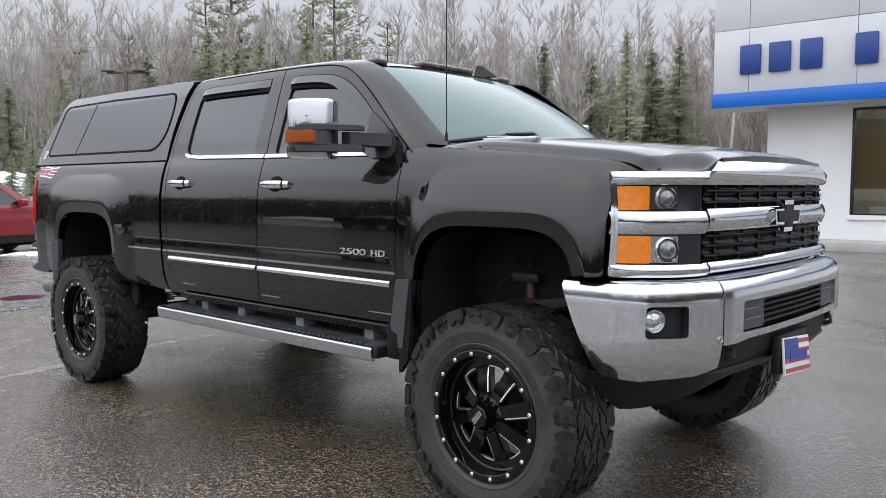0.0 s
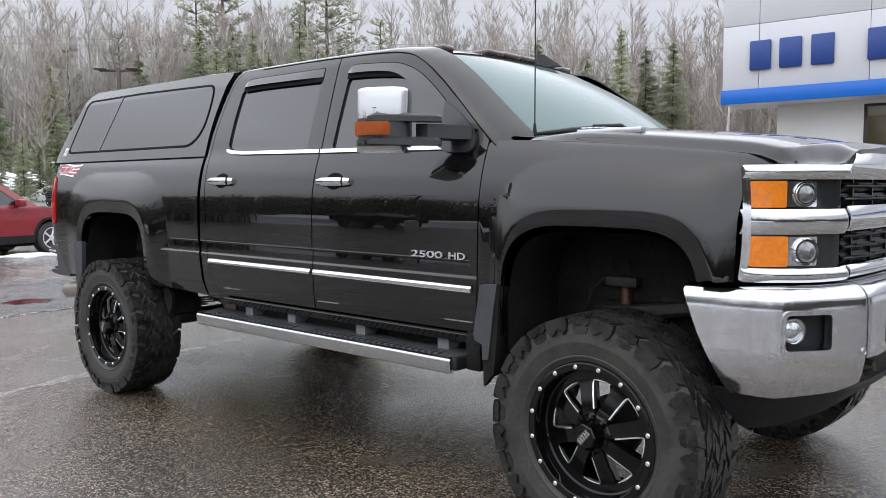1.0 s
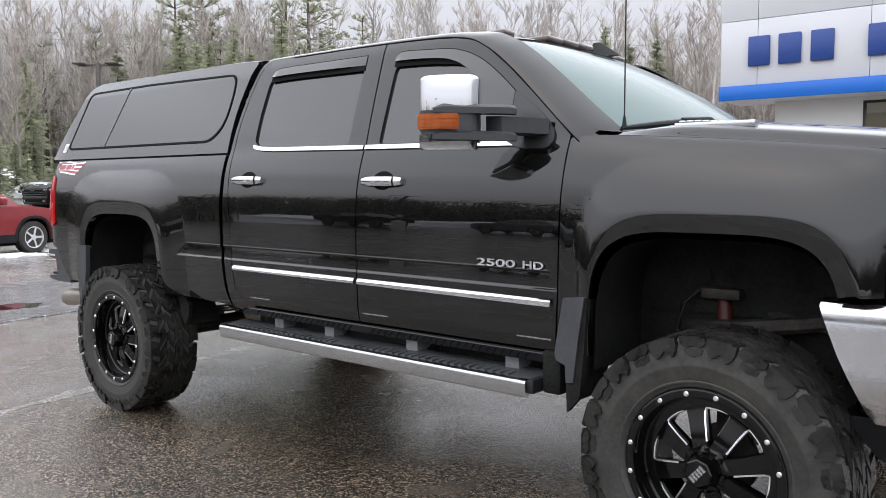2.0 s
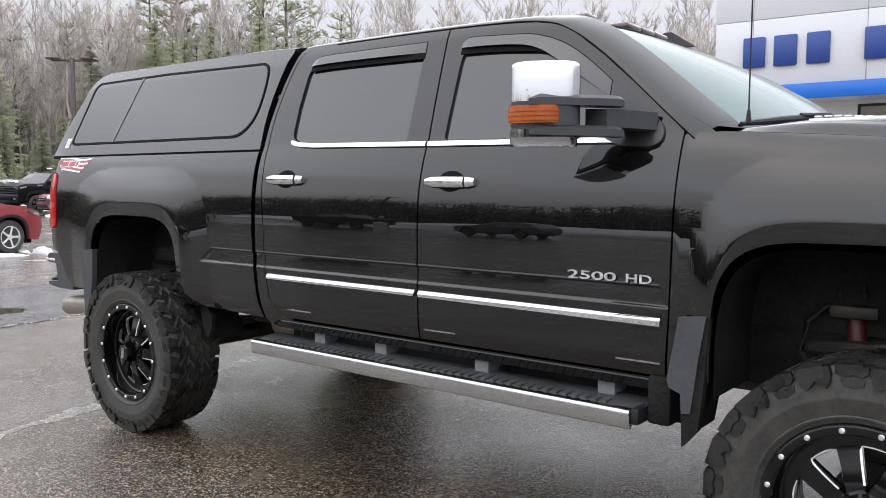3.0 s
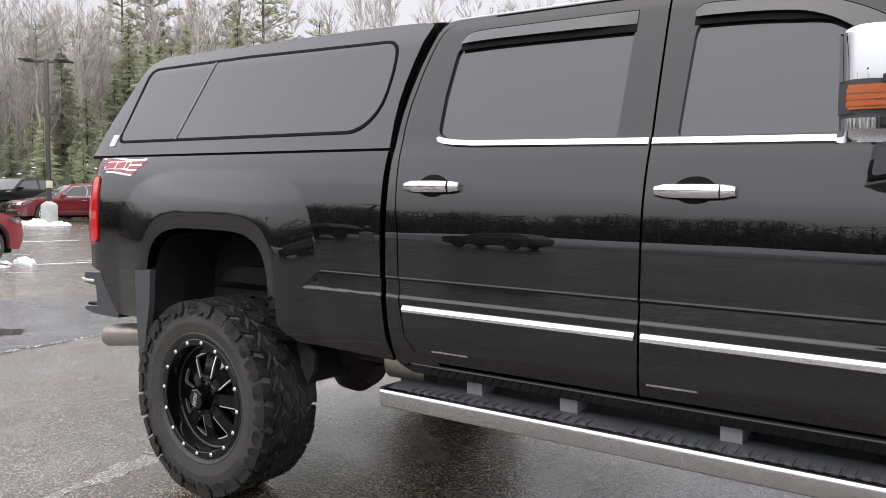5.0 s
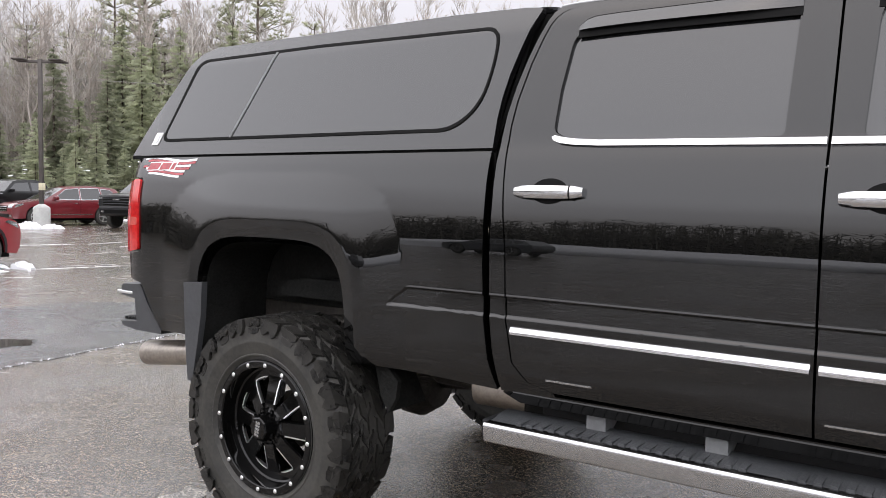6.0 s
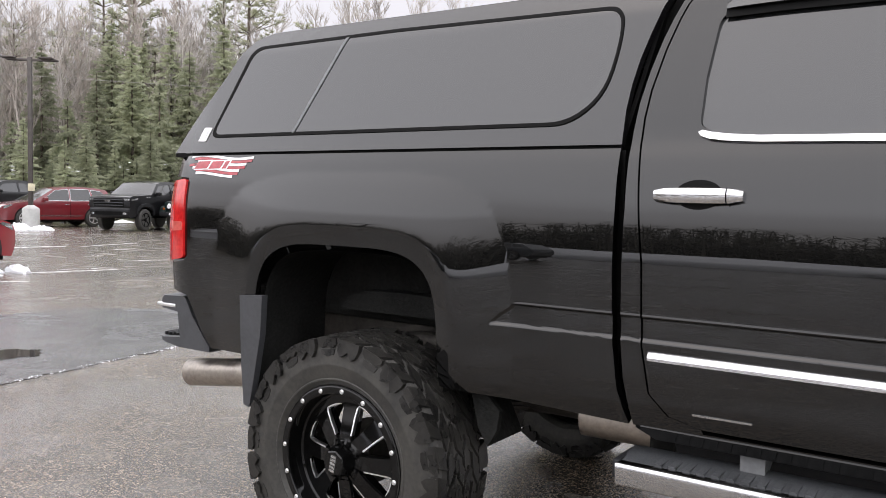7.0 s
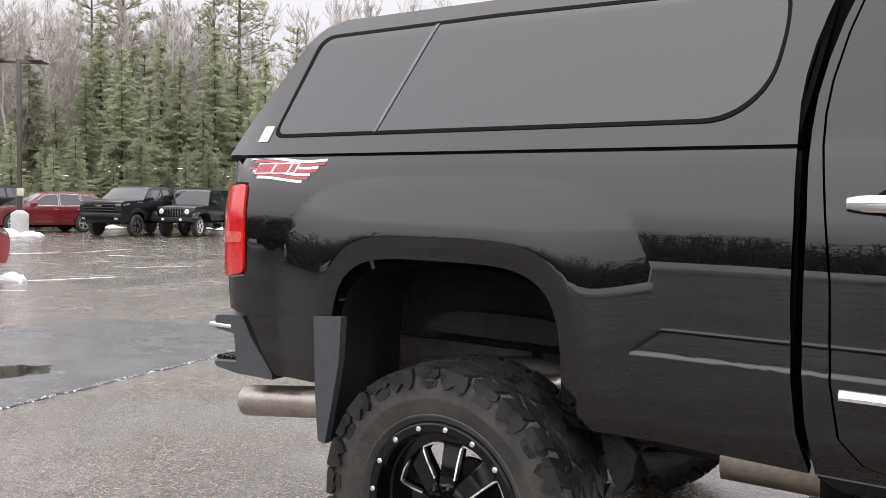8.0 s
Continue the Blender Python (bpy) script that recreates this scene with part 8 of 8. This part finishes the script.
for s in (-1, 1):
    a, b = sorted((s * 0.70, s * 0.93))
    nose_sheet(c, on_nose, "headlight", LAMP_GLASS, a, b, 1.22, 1.29, 0.014, label="slim bright headlight")
    nose_sheet(c, on_nose, "running_lamp", PLASTIC, a, b, 0.98, 1.20, 0.012)
    panel("headlight_wrap", LAMP_GLASS, c, [(0.90, 1.22), (0.58, 1.29), (0.55, 1.34), (0.90, 1.29)], on_flank(s, 0.008), (0, s, 0), us=[0.7, 0.8], depth=0.01)
    a, b = sorted((s * 0.66, s * 0.80))
    nose_sheet(c, on_nose, "fog_lamp", SATIN, a, b, 0.68, 0.76, 0.014)
    panel("hood_badge", SATIN, c, [(-0.34, 1.375), (-0.02, 1.36), (-0.02, 1.40), (-0.34, 1.415)], on_flank(s, 0.006), (0, s, 0), depth=0.004, label="plain bright hood badge")
    panel("fender_flare", PLASTIC, c, arch(0.0, 0.62, 0.66, 0.47, 14, 2.6) + arch(0.0, 0.53, 0.66, 0.34, 14, 2.4)[::-1], on_flank(s, 0.018), (0, s, 0), depth=0.03)
nose_sheet(c, on_nose, "bumper", PLASTIC, -0.92, 0.92, 0.80, 0.92, 0.020, label="dark front bumper")
jeep = parked("parked_off_roader", "dark green boxy off-roader on silver wheels", "car", GREEN_CAR, MILLED, along(-25.7, 19.7, 294, 1, 0.93) @ Matrix.Scale(1.08, 4), 1.60, 2.95, 0.40, 0.62, 1.20,
              [[(0.46, 0.60), (0.50, 0.70), (0.50, 1.02), (0.46, 1.10)], [(0.40, 1.13), (-0.68, 1.21)], [(-0.92, 1.74)], [(-1.05, 1.80), (-2.2, 1.83), (-3.42, 1.80)], [(-3.56, 1.72), (-3.62, 1.1), (-3.60, 0.66)]],
              [rounded([(-0.92, 1.26), (-1.06, 1.70), (-1.82, 1.73), (-1.82, 1.25)], 0.03, 3), rounded([(-1.93, 1.25), (-1.93, 1.73), (-2.72, 1.73), (-2.72, 1.25)], 0.03, 3), rounded([(-2.83, 1.27), (-2.83, 1.73), (-3.44, 1.70), (-3.46, 1.27)], 0.03, 3)], lean=0.10, taper=0.02)
c, on_nose, on_flank = jeep
for k in range(7):
    y = (k - 3) * 0.105
    nose_sheet(c, on_nose, "grille_slot", BLACK_GAP, y - 0.034, y + 0.034, 0.76, 1.04, 0.008, 0.006, r=0.03)
    for s in (-1, 1):
        nose_sheet(c, on_nose, "slot_edge", SATIN, *sorted((y + s * 0.036, y + s * 0.044)), 0.78, 1.02, 0.010, 0.006, r=0.003)
for s in (-1, 1):
    m_ = Matrix.Translation((0.60, s * 0.52, 0.955)) @ Vector((1, 0, 0)).to_track_quat("Z", "Y").to_matrix().to_4x4()
    part("headlight_ring", add_lathe(bmesh.new(), [(0.108, -0.06), (0.108, 0.02), (0.092, 0.03), (0.090, 0.015)], 24, m_), SATIN, c)
    part("headlight", add_lathe(bmesh.new(), [(0.092, 0.01), (0.07, 0.028), (0.0, 0.036)], 24, m_), WHITE_MARK, c, "round pale headlight")
    for xc in (0.0, -2.95):
        bm = bmesh.new()
        top = [(-0.62, 0.66), (-0.50, 0.86), (-0.34, 0.96), (0.36, 0.97), (0.50, 0.90), (0.60, 0.70)]
        low = [(x * 0.93, z - 0.055) for x, z in top]
        add_prism(bm, [(xc + x, z) for x, z in top + low[::-1]], s * 0.70, s * 0.95)
        part("fender_flare", bm, GREEN_CAR if xc == 0 else PLASTIC, c)
    part("fog_lamp", add_lathe(bmesh.new(), [(0.05, 0.0), (0.05, 0.03), (0.0, 0.04)], 16, Matrix.Translation((0.80, s * 0.36, 0.66)) @ Vector((1, 0, 0)).to_track_quat("Z", "Y").to_matrix().to_4x4()), WHITE_MARK, c)
    part("turn_lamp", add_lathe(bmesh.new(), [(0.045, 0.0), (0.045, 0.02), (0.0, 0.03)], 14, Matrix.Translation((0.54, s * 0.78, 0.86)) @ Vector((1, 0, 0)).to_track_quat("Z", "Y").to_matrix().to_4x4()), AMBER_DEEP, c)
part("bumper", box((0.58, -0.84, 0.56), (0.80, 0.84, 0.74), 0.03), PLASTIC, c, "black bar bumper")
part("bumper_beam", box((0.40, -0.40, 0.54), (0.60, 0.40, 0.70), 0.01), BLACK_GAP, c)
copy_thing(pickup[0], along(-36.1, 15.6, 283, 1, 1.02))
white = parked("parked_car", "white crossover with snow beside it", "car", WHITE_CAR, SATIN, along(-38.5, 24.0, 270, 1, 0.92), **SUV)
crossover_front(white, 0.58, 0.74, 0.74, 0.86, 0.92)
grey = parked("parked_car", "dark grey crossover in the row behind", "car", GREY_CAR, SATIN, along(-33.0, 26.5, 292, 1, 0.92), **SUV)
crossover_front(grey, 0.58, 0.74, 0.74, 0.86, 0.92)
copy_thing(white[0], along(-41.0, 14.4, 265, 1, 0.92))
# crumbs of ice along the near edge of the asphalt patch
rc = random.Random(5)
bm = bmesh.new()
edge = [Vector(p) for p in ((-4.02, -0.7), (-4.12, -0.3), (-4.30, 0.7), (-4.47, 1.8), (-4.75, 2.7))]
for i in range(230):
    k = rc.randrange(len(edge) - 1)
    p = edge[k].lerp(edge[k + 1], rc.random())
    s = rc.uniform(0.003, 0.010)
    p += Vector((rc.gauss(0, 0.018), rc.gauss(0, 0.018)))
    ring_ = [bm.verts.new((p.x + s * math.cos(a) * rc.uniform(0.6, 1.3), p.y + s * math.sin(a) * rc.uniform(0.6, 1.3), 0.004)) for a in steps(0, 2 * math.pi, 6)[:-1]]
    top = bm.verts.new((p.x, p.y, 0.006 + 0.5 * s))
    for a, b in zip(ring_, ring_[1:] + ring_[:1]):
        bm.faces.new((a, b, top))
tagged(raw_part("ice_crumbs", bm, SNOW, None), "crumbs of ice along the patch edge", "ice", kind="stuff")

# the row of dark cars along the ploughed bank, which shows in the doors
for src, x, y, turn, words in ((pickup[0], -23.5, -28.0, 4, "black pickup parked along the snow bank"), (grey[0], -16.0, -27.0, 183, "dark grey crossover parked along the snow bank")):
    tagged(copy_thing(src, pose(x, y, 0, 0, 0, turn)), words, "pickup truck" if src is pickup[0] else "car")
